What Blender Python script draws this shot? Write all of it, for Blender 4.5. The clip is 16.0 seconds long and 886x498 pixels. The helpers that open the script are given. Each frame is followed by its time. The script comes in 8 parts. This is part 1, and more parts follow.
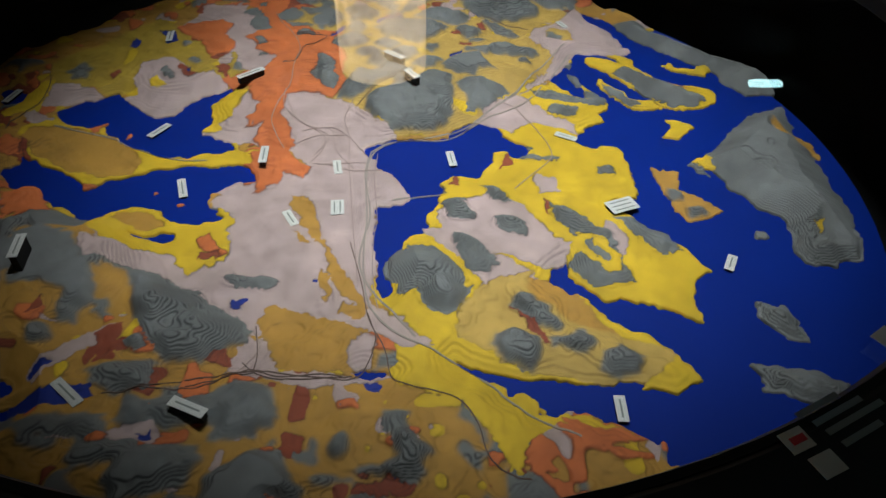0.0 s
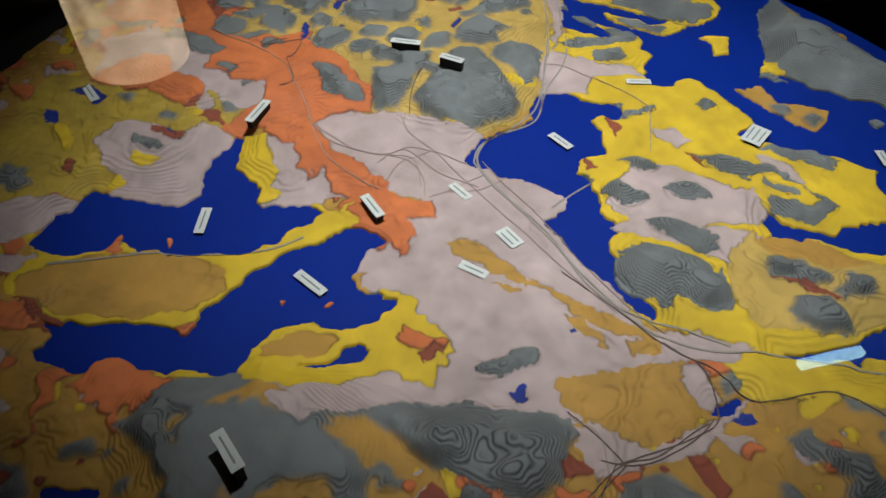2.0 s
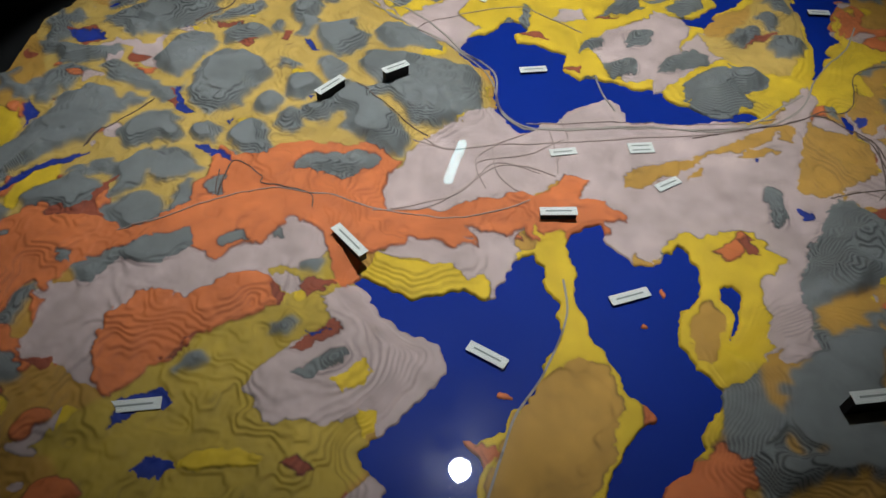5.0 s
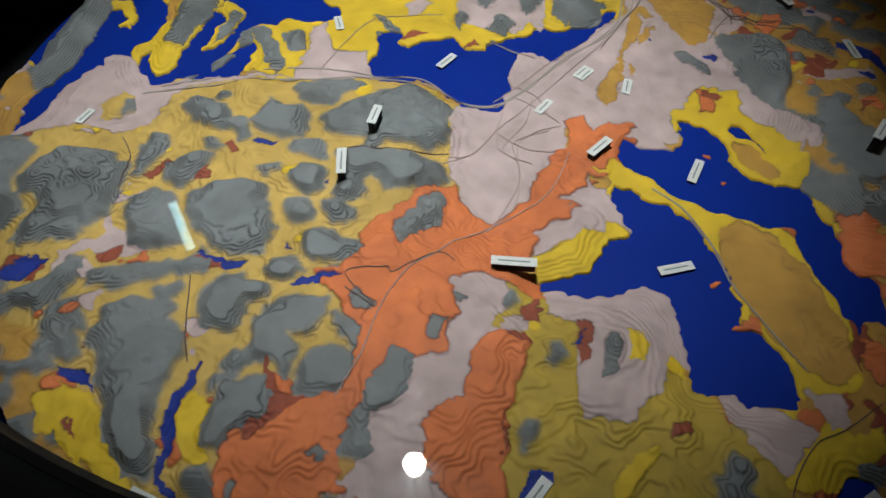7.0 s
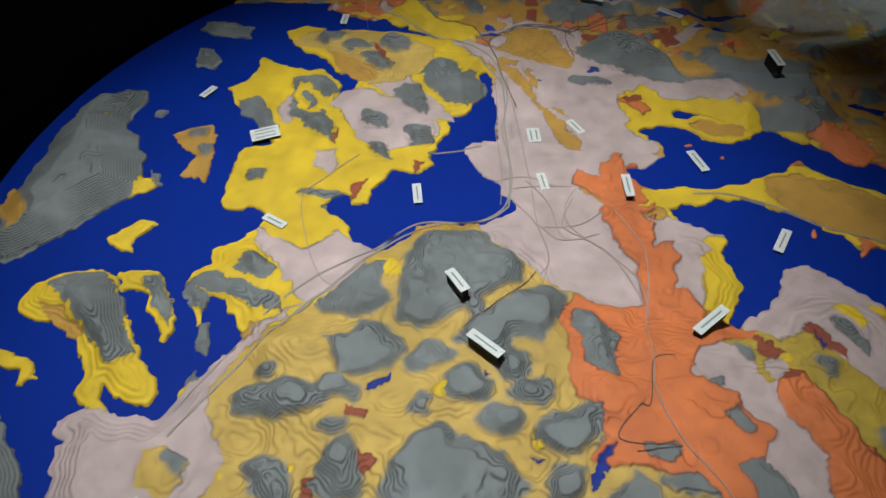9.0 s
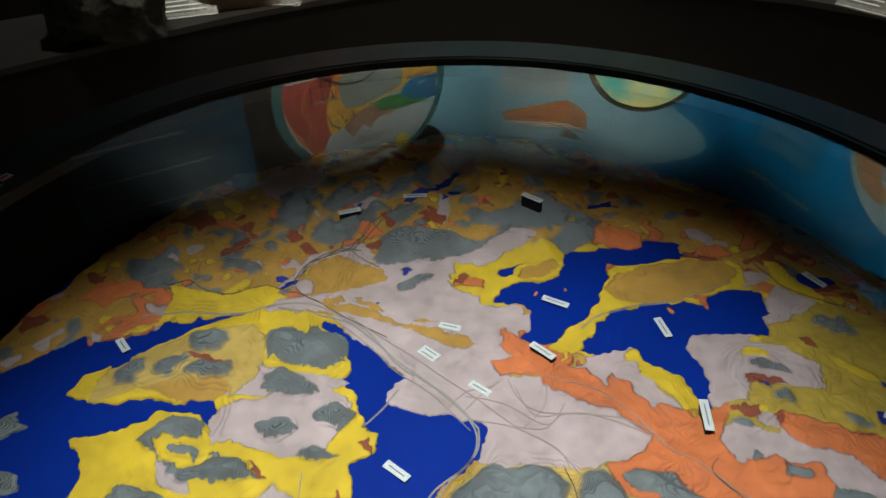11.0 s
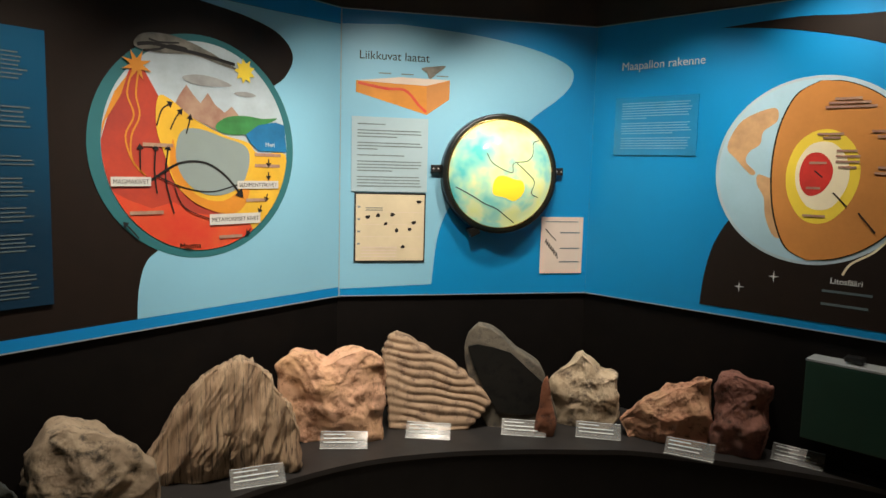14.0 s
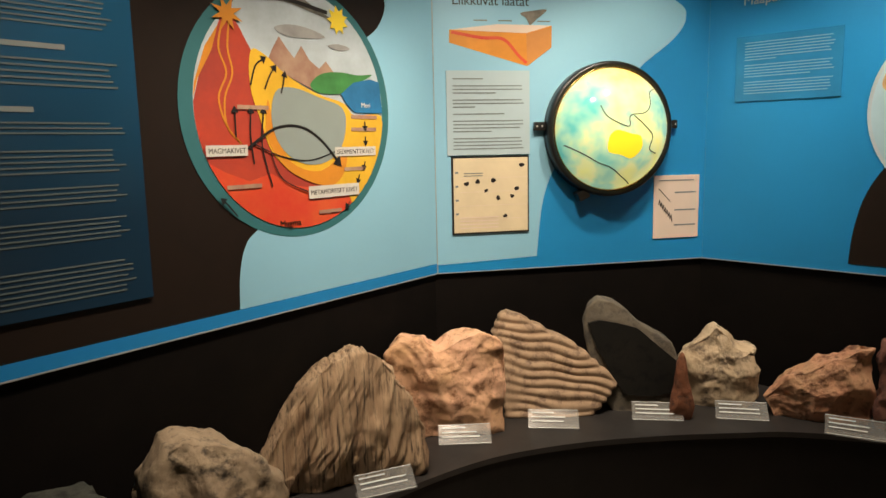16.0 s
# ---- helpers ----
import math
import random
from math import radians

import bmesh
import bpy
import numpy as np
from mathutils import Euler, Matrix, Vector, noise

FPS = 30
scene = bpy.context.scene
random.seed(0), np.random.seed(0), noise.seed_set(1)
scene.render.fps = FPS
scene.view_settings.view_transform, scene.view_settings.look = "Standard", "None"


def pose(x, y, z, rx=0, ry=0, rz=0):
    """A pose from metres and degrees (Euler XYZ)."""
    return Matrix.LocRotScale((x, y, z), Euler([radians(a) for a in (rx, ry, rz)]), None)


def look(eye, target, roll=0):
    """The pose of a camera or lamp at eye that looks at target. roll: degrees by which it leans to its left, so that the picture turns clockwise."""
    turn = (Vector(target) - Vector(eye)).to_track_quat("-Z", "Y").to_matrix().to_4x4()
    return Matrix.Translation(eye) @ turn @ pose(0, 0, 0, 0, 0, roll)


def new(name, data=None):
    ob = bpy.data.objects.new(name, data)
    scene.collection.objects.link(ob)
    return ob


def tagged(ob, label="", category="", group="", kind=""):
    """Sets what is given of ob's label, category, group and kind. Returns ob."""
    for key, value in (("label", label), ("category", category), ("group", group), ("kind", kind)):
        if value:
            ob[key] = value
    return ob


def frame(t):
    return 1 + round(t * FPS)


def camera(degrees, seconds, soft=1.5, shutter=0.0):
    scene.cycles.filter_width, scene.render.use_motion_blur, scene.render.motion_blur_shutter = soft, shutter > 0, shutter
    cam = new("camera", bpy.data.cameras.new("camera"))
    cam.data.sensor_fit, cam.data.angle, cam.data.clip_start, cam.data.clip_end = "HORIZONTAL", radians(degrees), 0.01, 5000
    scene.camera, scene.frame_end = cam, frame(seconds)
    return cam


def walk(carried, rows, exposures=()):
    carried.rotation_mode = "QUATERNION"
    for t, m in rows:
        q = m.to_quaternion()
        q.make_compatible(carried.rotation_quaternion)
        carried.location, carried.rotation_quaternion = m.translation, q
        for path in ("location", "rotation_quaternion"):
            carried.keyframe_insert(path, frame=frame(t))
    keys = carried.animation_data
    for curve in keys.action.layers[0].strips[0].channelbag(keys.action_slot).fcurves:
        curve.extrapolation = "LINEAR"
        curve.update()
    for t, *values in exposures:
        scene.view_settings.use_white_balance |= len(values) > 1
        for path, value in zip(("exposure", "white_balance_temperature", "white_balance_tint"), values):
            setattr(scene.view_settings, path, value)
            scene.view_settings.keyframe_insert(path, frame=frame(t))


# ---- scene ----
cam = camera(64.3, 16.0)
PATH = [
    (0, (0.005, -0.017, 1.043), (0.041, 1.467, -0.297), 1.0),
    (0.5, (-0.142, 0.023, 1.04), (0.126, 1.461, -0.324), 1.2),
    (1, (-0.291, 0.061, 1.053), (0.191, 1.461, -0.292), 0.8),
    (1.5, (-0.38, 0.174, 1.031), (0.184, 1.486, -0.37), -0.5),
    (2, (-0.444, 0.272, 1.013), (0.237, 1.467, -0.44), 1.0),
    (2.5, (-0.553, 0.345, 1.016), (0.329, 1.43, -0.414), 1.0),
    (3, (-0.692, 0.41, 1.041), (0.42, 1.278, -0.377), 1.8),
    (3.5, (-0.746, 0.545, 1.031), (0.439, 1.218, -0.433), 1.9),
    (3.7, (-0.753, 0.601, 1.021), (0.45, 1.184, -0.467), 3.1),
    (5.8, (-0.693, 1.097, 1.021), (0.504, 0.767, -0.547), 0.6),
    (6, (-0.669, 1.13, 1.019), (0.497, 0.732, -0.556), 0.9),
    (6.5, (-0.617, 1.259, 1.045), (0.465, 0.603, -0.504), -0.1),
    (7, (-0.563, 1.393, 1.061), (0.351, 0.517, -0.488), 0.8),
    (7.5, (-0.433, 1.447, 1.048), (0.341, 0.47, -0.515), 0.9),
    (8, (-0.308, 1.477, 1.059), (0.271, 0.398, -0.522), 2.4),
    (8.2, (-0.25, 1.497, 1.065), (0.256, 0.355, -0.497), 1.6),
    (10.3, (0.227, 1.373, 1.104), (-0.419, 0.118, -0.313), -2.7),
    (10.5, (0.273, 1.351, 1.124), (-0.479, 0.13, -0.27), -1.7),
    (11, (0.317, 1.238, 1.177), (-0.721, 0.037, -0.04), -1.4),
    (11.5, (0.38, 1.091, 1.263), (-0.942, -0.039, 0.275), 2.7),
    (12, (0.528, 1.006, 1.357), (-0.99, -0.053, 0.598), 0.9),
    (12.5, (0.659, 0.906, 1.356), (-1.014, -0.054, 0.828), 1.7),
    (13, (0.656, 0.806, 1.408), (-1.096, -0.108, 1.1), 1.5),
    (13.5, (0.621, 0.737, 1.451), (-1.16, -0.134, 1.187), 1.3),
    (14, (0.617, 0.643, 1.471), (-1.19, -0.184, 1.246), 1.5),
    (14.5, (0.628, 0.541, 1.445), (-1.21, -0.237, 1.307), -0.5),
    (15, (0.665, 0.428, 1.439), (-1.162, -0.373, 1.295), -0.1),
    (15.5, (0.604, 0.259, 1.433), (-1.21, -0.559, 1.233), -0.1),
    (16, (0.497, 0.14, 1.408), (-1.293, -0.703, 1.115), -1.2),
]
walk(cam, [(t, look(eye, target, roll)) for t, eye, target, roll in PATH],
     exposures=[(0, -0.03, 6450, 8), (8.2, -0.03, 6450, 8), (10.3, 0, 6300, 6), (11.0, 0.12, 6200, 3), (11.4, 0.32, 4950, -13), (12.0, 0.35, 5300, 3), (12.7, 0, 5800, 10), (13.4, 0, 6200, 10), (14.5, 0, 6500, 10), (15.3, 0, 6800, 11), (16, 0, 7300, 14)])

# ---- light ----
world = bpy.data.worlds.new("world")
scene.world = world
world.use_nodes = True
world.node_tree.nodes["Background"].inputs[0].default_value = (0.55, 0.8, 1.0, 1)
world.node_tree.nodes["Background"].inputs[1].default_value = 0.004


def spot(place, target, watts, angle, colour=(1.0, 0.84, 0.66), size=0.03, blend=0.6):
    lamp = bpy.data.lights.new("spot", "SPOT")
    lamp.energy, lamp.spot_size, lamp.spot_blend = watts, radians(angle), blend
    lamp.color, lamp.shadow_soft_size = colour, size
    ob = new("spot", lamp)
    ob.matrix_world = look(place, target)
    return ob


# over the table, and the row of ceiling spots in front of the picture panels
spot((0.125, 0.845, 2.42), (0.06, 0.915, 0.46), 228, 43.5, (0.90, 0.945, 1.0), 0.035, 1.0)
PANEL_SPOTS = [(-0.5, -0.72), (-1.12, -0.45), (-1.43, -0.31), (-1.82, -0.03), (-2.0, 0.25), (-1.97, 0.8)]
PANEL_AIMS = [(-0.9, -1.25, 0.55), (-1.45, -1.1, 0.75), (-2.05, -0.85, 1.15), (-2.5, -0.35, 1.2), (-2.55, 0.3, 0.9), (-2.45, 0.8, 1.3)]
for (x, y), aim, watts in zip(PANEL_SPOTS, PANEL_AIMS, (70, 84, 70, 60, 46, 42)):
    spot((x, y, 2.42), aim, watts, 80, (1.0, 0.88, 0.73), 0.03, 0.9)

# ---- materials ----


def material(name, base, rough=0.6, metal=0.0, vary=0.15, scale=8.0, bump=0.0, fine=60.0, spec=0.5, second=None):
    """A painted or raw surface with variation at two scales and a fine relief."""
    m = bpy.data.materials.new(name)
    m.use_nodes = True
    n, l = m.node_tree.nodes, m.node_tree.links
    p = n["Principled BSDF"]
    p.inputs["Roughness"].default_value, p.inputs["Metallic"].default_value = rough, metal
    p.inputs["Specular IOR Level"].default_value = spec
    geo = n.new("ShaderNodeTexCoord")
    a, b = n.new("ShaderNodeTexNoise"), n.new("ShaderNodeTexNoise")
    for t, s in ((a, scale), (b, fine)):
        t.inputs["Scale"].default_value, t.inputs["Detail"].default_value = s, 5
        l.new(geo.outputs["Object"], t.inputs["Vector"])
    ramp = n.new("ShaderNodeMix")
    ramp.data_type = "RGBA"
    other = second or tuple(c * (1 - vary) for c in base)
    ramp.inputs[6].default_value, ramp.inputs[7].default_value = (*base, 1), (*other, 1)
    blend = n.new("ShaderNodeMath")
    blend.operation = "MULTIPLY_ADD"
    blend.inputs[1].default_value = 0.5
    l.new(b.outputs["Fac"], blend.inputs[0])
    half = n.new("ShaderNodeMapRange")
    half.inputs["From Min"].default_value, half.inputs["From Max"].default_value = 0.3, 0.7
    half.inputs["To Min"].default_value, half.inputs["To Max"].default_value = -0.25, 0.75
    l.new(a.outputs["Fac"], half.inputs["Value"])
    l.new(half.outputs["Result"], blend.inputs[2])
    blend.use_clamp = True
    l.new(blend.outputs[0], ramp.inputs[0])
    l.new(ramp.outputs[2], p.inputs["Base Color"])
    gloss = n.new("ShaderNodeMapRange")
    gloss.inputs["To Min"].default_value, gloss.inputs["To Max"].default_value = max(0.02, rough - 0.08), min(1, rough + 0.08)
    l.new(a.outputs["Fac"], gloss.inputs["Value"])
    l.new(gloss.outputs["Result"], p.inputs["Roughness"])
    if bump:
        bm = n.new("ShaderNodeBump")
        bm.inputs["Strength"].default_value, bm.inputs["Distance"].default_value = 0.6, bump
        l.new(b.outputs["Fac"], bm.inputs["Height"])
        l.new(bm.outputs["Normal"], p.inputs["Normal"])
    return m


def glowing(name, base, strength):
    m = bpy.data.materials.new(name)
    m.use_nodes = True
    p = m.node_tree.nodes["Principled BSDF"]
    p.inputs["Base Color"].default_value = (*base, 1)
    p.inputs["Emission Color"].default_value = (*base, 1)
    p.inputs["Emission Strength"].default_value = strength
    return m


def clear_pane(name, ior=1.5, tint=(0.97, 0.99, 0.98), rough=0.0, smudge=0.0):
    """A thin pane: what lies behind it goes straight through, and the gloss follows the Fresnel term."""
    m = bpy.data.materials.new(name)
    m.use_nodes = True
    n, l = m.node_tree.nodes, m.node_tree.links
    n.remove(n["Principled BSDF"])
    clear, gloss, mix, face, power = (n.new("ShaderNode" + k) for k in ("BsdfTransparent", "BsdfGlossy", "MixShader", "LayerWeight", "Math"))
    clear.inputs[0].default_value = (*tint, 1)
    gloss.inputs["Roughness"].default_value = rough
    face.inputs["Blend"].default_value = 0.5
    power.operation, power.inputs[1].default_value = "POWER", 5.0
    lift = n.new("ShaderNodeMath")
    lift.operation = "MULTIPLY_ADD"
    low = ((ior - 1) / (ior + 1)) ** 2
    lift.inputs[1].default_value, lift.inputs[2].default_value = 1 - low, low
    l.new(face.outputs["Facing"], power.inputs[0])
    l.new(power.outputs[0], lift.inputs[0])
    l.new(lift.outputs[0], mix.inputs[0])
    l.new(clear.outputs[0], mix.inputs[1])
    l.new(gloss.outputs[0], mix.inputs[2])
    out = mix
    if smudge:
        haze, patch, soft, top = (n.new("ShaderNode" + k) for k in ("BsdfGlossy", "TexNoise", "MapRange", "MixShader"))
        haze.inputs["Roughness"].default_value = 0.16
        patch.inputs["Scale"].default_value, patch.inputs["Detail"].default_value = 14, 6
        soft.inputs["From Min"].default_value, soft.inputs["From Max"].default_value = 0.5, 0.75
        soft.inputs["To Min"].default_value, soft.inputs["To Max"].default_value = 0.0, smudge
        l.new(patch.outputs["Fac"], soft.inputs["Value"])
        l.new(soft.outputs["Result"], top.inputs[0])
        l.new(mix.outputs[0], top.inputs[1])
        l.new(haze.outputs[0], top.inputs[2])
        out = top
    l.new(out.outputs[0], n["Material Output"].inputs[0])
    return m


BLACK = material("black paint", (0.005, 0.0045, 0.0045), 0.6, bump=0.0004, vary=0.4, spec=0.25)
WALL_BLACK = material("black brown wall paint", (0.0045, 0.0032, 0.0026), 0.75, bump=0.0004, vary=0.4, spec=0.15)
RIM = material("dark grey rim lacquer", (0.014, 0.015, 0.016), 0.5, vary=0.3, bump=0.0003, spec=0.25)
SHELF = material("dark grey shelf top", (0.028, 0.026, 0.026), 0.45, vary=0.3, bump=0.0003)
FLOOR = material("beige floor", (0.36, 0.29, 0.22), 0.5, vary=0.25, scale=5, bump=0.0005)
CEILING = material("dark ceiling", (0.02, 0.018, 0.017), 0.8, vary=0.3)
BROWN_WOOD = material("dark brown panel", (0.045, 0.030, 0.022), 0.55, vary=0.5, scale=4)
GLASS = clear_pane("table glass", 1.5, smudge=0.02)
ACRYLIC = material("clear frosted acrylic", (0.55, 0.57, 0.56), 0.18, vary=0.1)
ACRYLIC.node_tree.nodes["Principled BSDF"].inputs["Alpha"].default_value = 0.16
WHITE = material("white card", (0.60, 0.59, 0.55), 0.6, vary=0.08, scale=30)
INK = material("printed grey lines", (0.22, 0.23, 0.21), 0.7)
METAL = material("dark metal", (0.05, 0.05, 0.05), 0.35, 0.8)
WATER = material("blue water paint", (0.0003, 0.018, 0.21), 0.6, vary=0.15, scale=6, spec=0.12)


def map_paint():
    m = material("map paints", (1, 1, 1), 0.75, vary=0.0, scale=14, bump=0.0006, fine=220)
    n, l = m.node_tree.nodes, m.node_tree.links
    att, mul = n.new("ShaderNodeAttribute"), n.new("ShaderNodeMix")
    att.attribute_name = "paint"
    mul.data_type, mul.blend_type = "RGBA", "MULTIPLY"
    mul.inputs[0].default_value = 1.0
    p = n["Principled BSDF"]
    old = p.inputs["Base Color"].links[0].from_socket
    mix = old.node
    mix.inputs[6].default_value, mix.inputs[7].default_value = (1.04, 1.04, 1.04, 1), (0.80, 0.80, 0.78, 1)
    l.new(old, mul.inputs[6])
    l.new(att.outputs["Color"], mul.inputs[7])
    l.new(mul.outputs[2], p.inputs["Base Color"])
    return m


MAP_PAINT = map_paint()

# ---- mesh helpers ----


def mesh_of(name, bm, mat, smooth=False):
    me = bpy.data.meshes.new(name)
    bmesh.ops.recalc_face_normals(bm, faces=bm.faces)
    bm.to_mesh(me)
    bm.free()
    me.materials.append(mat)
    if smooth:
        me.polygons.foreach_set("use_smooth", [True] * len(me.polygons))
    return me


def thing(name, bm, mat, label, category, group="", kind="", smooth=False):
    return tagged(new(name, mesh_of(name, bm, mat, smooth)), label, category, group, kind)


def part(name, bm, mat, parent, label="", smooth=False, at=None):
    ob = new(name, mesh_of(name, bm, mat, smooth))
    ob.parent = parent
    if at is not None:
        ob.matrix_basis = at
    return tagged(ob, label)


def empty(name, at, label, category, group="", kind=""):
    ob = new(name)
    ob.matrix_basis = at
    return tagged(ob, label, category, group, kind)


def box(w, d, h, bevel=0.002, at=None):
    """A bevelled block standing on z = 0, centred in x and y."""
    bm = bmesh.new()
    bmesh.ops.create_cube(bm, size=1)
    for v in bm.verts:
        v.co = Vector((v.co.x * w, v.co.y * d, (v.co.z + 0.5) * h))
    if bevel:
        bmesh.ops.bevel(bm, geom=bm.edges[:], offset=bevel, segments=2, affect="EDGES", profile=0.6)
    if at is not None:
        bm.transform(at)
    return bm


def prism(outline, z0, z1, at=None):
    """A solid from a flat outline."""
    bm = bmesh.new()
    low = [bm.verts.new((x, y, z0)) for x, y in outline]
    top = [bm.verts.new((x, y, z1)) for x, y in outline]
    bm.faces.new(low[::-1])
    bm.faces.new(top)
    for i in range(len(outline)):
        j = (i + 1) % len(outline)
        bm.faces.new((low[i], low[j], top[j], top[i]))
    if at is not None:
        bm.transform(at)
    return bm


def lathe(profile, steps=128, at=None, closed=True):
    """A ring or drum from a profile of (radius, height)."""
    bm = bmesh.new()
    rings = []
    for i in range(steps):
        a = 2 * math.pi * i / steps
        rings.append([bm.verts.new((r * math.cos(a), r * math.sin(a), z)) for r, z in profile])
    n = len(profile)
    for i in range(steps):
        p, q = rings[i], rings[(i + 1) % steps]
        for k in range(n if closed else n - 1):
            kk = (k + 1) % n
            bm.faces.new((p[k], q[k], q[kk], p[kk]))
    if at is not None:
        bm.transform(at)
    return bm


def smooth_line(points, steps=8, closed=False):
    """A Catmull-Rom line through the points."""
    p = [Vector((*q, 0)[:3]) if len(q) == 2 else Vector(q) for q in points]
    n, out = len(p), []
    for i in range(n if closed else n - 1):
        a, b, c, d = (p[(i + k) % n] if closed else p[min(max(i + k, 0), n - 1)] for k in (-1, 0, 1, 2))
        for s in range(steps):
            t = s / steps
            out.append(0.5 * (2 * b + (c - a) * t + (2 * a - 5 * b + 4 * c - d) * t * t + (3 * b - a - 3 * c + d) * t ** 3))
    if not closed:
        out.append(p[-1])
    return [(v.x, v.y) for v in out]


def ellipse(cx, cy, rx, ry, steps=64, start=0, end=360):
    full = end - start >= 360
    k = steps if full else steps - 1
    return [(cx + rx * math.cos(radians(start + (end - start) * i / k)), cy + ry * math.sin(radians(start + (end - start) * i / k))) for i in range(steps)]


def rect(u0, v0, u1, v1):
    return [(u0, v0), (u1, v0), (u1, v1), (u0, v1)]


def ribbon(points, width, z0=0.0, z1=0.001):
    """A flat stroke along a line, as a thin solid."""
    bm = bmesh.new()
    rows = []
    n = len(points)
    for i, (x, y) in enumerate(points):
        a, b = Vector(points[max(i - 1, 0)]), Vector(points[min(i + 1, n - 1)])
        d = (b - a).normalized() if (b - a).length > 1e-9 else Vector((1, 0))
        o = Vector((-d.y, d.x)) * width / 2
        rows.append([bm.verts.new((x + s * o.x, y + s * o.y, z)) for s, z in ((-1, z0), (1, z0), (1, z1), (-1, z1))])
    for p, q in zip(rows, rows[1:]):
        for k in range(4):
            bm.faces.new((p[k], q[k], q[(k + 1) % 4], p[(k + 1) % 4]))
    bm.faces.new(rows[0])
    bm.faces.new(rows[-1][::-1])
    return bm


def letters(text, size, depth=0.0008):
    """Raised letters in the built-in font, in the x-y plane from the origin."""
    cu = bpy.data.curves.new("letters", "FONT")
    cu.body, cu.size, cu.extrude = text, size, depth
    ob = bpy.data.objects.new("letters", cu)
    scene.collection.objects.link(ob)
    me = bpy.data.meshes.new_from_object(ob.evaluated_get(bpy.context.evaluated_depsgraph_get()))
    bpy.data.objects.remove(ob)
    bm = bmesh.new()
    bm.from_mesh(me)
    bpy.data.meshes.remove(me)
    return bm


# ---- the room ----
CEIL = 2.55
A, B = Vector((-2.032, -1.087)), Vector((-2.765, -0.138))
LEFT_DIR, RIGHT_DIR = Vector((0.975, -0.22)).normalized(), Vector((0.34, 0.94)).normalized()
PANEL_LOW, PANEL_TOP = 0.892, 2.149
L_END, R_END = A + LEFT_DIR * 3.0, B + RIGHT_DIR * 2.6

thing("floor", prism(rect(-4.2, -3.2, 4.2, 5.6), -0.1, 0.0), FLOOR, "beige stone-look floor of the dim exhibition room", "floor", kind="structure")
thing("ceiling", prism(rect(-4.2, -3.2, 4.2, 5.6), CEIL, CEIL + 0.1), CEILING, "dark painted ceiling of the exhibition room", "ceiling", kind="structure")


def wall(name, p, q, thick, label, low=0.0, high=CEIL):
    d = (q - p).normalized()
    o = Vector((d.y, -d.x)) * thick
    return thing(name, prism([p[:], q[:], (q + o)[:], (p + o)[:]], low, high), WALL_BLACK, label, "wall", kind="structure")


# the wall behind the panels, folded twice
wall("wall_west", B, A, 0.1, "black wall behind the exhibition panels")
wall("wall_south", A, L_END, 0.1, "black wall behind the exhibition panels")
wall("wall_northwest", R_END, B, 0.1, "black wall behind the exhibition panels")
wall("wall_east", Vector((4.1, -3.1)), Vector((4.1, 5.5)), 0.1, "dark far wall of the exhibition room")
wall("wall_north", Vector((4.1, 5.5)), Vector((-4.1, 5.5)), 0.1, "dark far wall of the exhibition room")
wall("wall_far_south", Vector((-4.1, -3.1)), Vector((4.1, -3.1)), 0.1, "dark far wall of the exhibition room")
wall("wall_far_west", Vector((-4.1, 5.5)), Vector((-4.1, -3.1)), 0.1, "dark far wall of the exhibition room")

# the rock shelf: a curved black bench along the wall
SHELF_Z = 0.372
FRONT = smooth_line([(0.8, -1.12), (-0.1, -1.07), (-0.45, -1.03), (-0.80, -0.98), (-1.21, -0.87), (-1.56, -0.69), (-1.80, -0.45), (-1.98, -0.18), (-2.10, 0.05), (-2.19, 0.25), (-2.25, 0.6), (-2.27, 1.0), (-2.16, 1.5)], 8)
back = [(R_END + Vector((-0.3, 0)))[:], B[:], A[:], L_END[:]]
inner = [FRONT[-1], (R_END - RIGHT_DIR * 0.55)[:], (B + RIGHT_DIR * 0.02)[:], (A + LEFT_DIR * 0.02)[:], (A + LEFT_DIR * 2.9)[:]]
shelf = empty("rock_shelf", pose(0, 0, 0), "low curved black bench that carries the rock samples", "shelf")
part("bench_front", prism(FRONT + inner, 0.0, SHELF_Z - 0.02), BLACK, shelf)
EDGE = [(x + 0.006 * (0.1 - x) / 2, y + 0.004) for x, y in FRONT]
part("bench_top", prism(EDGE + inner, SHELF_Z - 0.02, SHELF_Z), SHELF, shelf, "matt dark grey bench top")

# ---- the map table ----
C = Vector((-0.077, 0.809))
MAP_Z, GLASS_Z, R_MAP, R_IN, R_OUT = 0.46, 0.672, 0.686, 0.668, 0.752
T = Vector((-0.05, 0.83))
HERE = pose(T.x, T.y, 0)
table = empty("map_table", HERE, "round black display table with a glass top over a relief map", "display table")
part("drum", lathe([(R_OUT - 0.012, 0.0), (R_OUT - 0.012, GLASS_Z - 0.03), (R_OUT - 0.015, GLASS_Z - 0.03), (R_OUT - 0.015, 0.03), (0.0005, 0.03), (0.0005, 0.0)]), BLACK, table, "", True)
part("rim", lathe([(R_IN, GLASS_Z - 0.03), (R_OUT, GLASS_Z - 0.03), (R_OUT, GLASS_Z + 0.003), (R_OUT - 0.006, GLASS_Z + 0.007), (R_IN + 0.004, GLASS_Z + 0.007), (R_IN, GLASS_Z + 0.005)]), RIM, table, "dark grey lacquered rim ring")
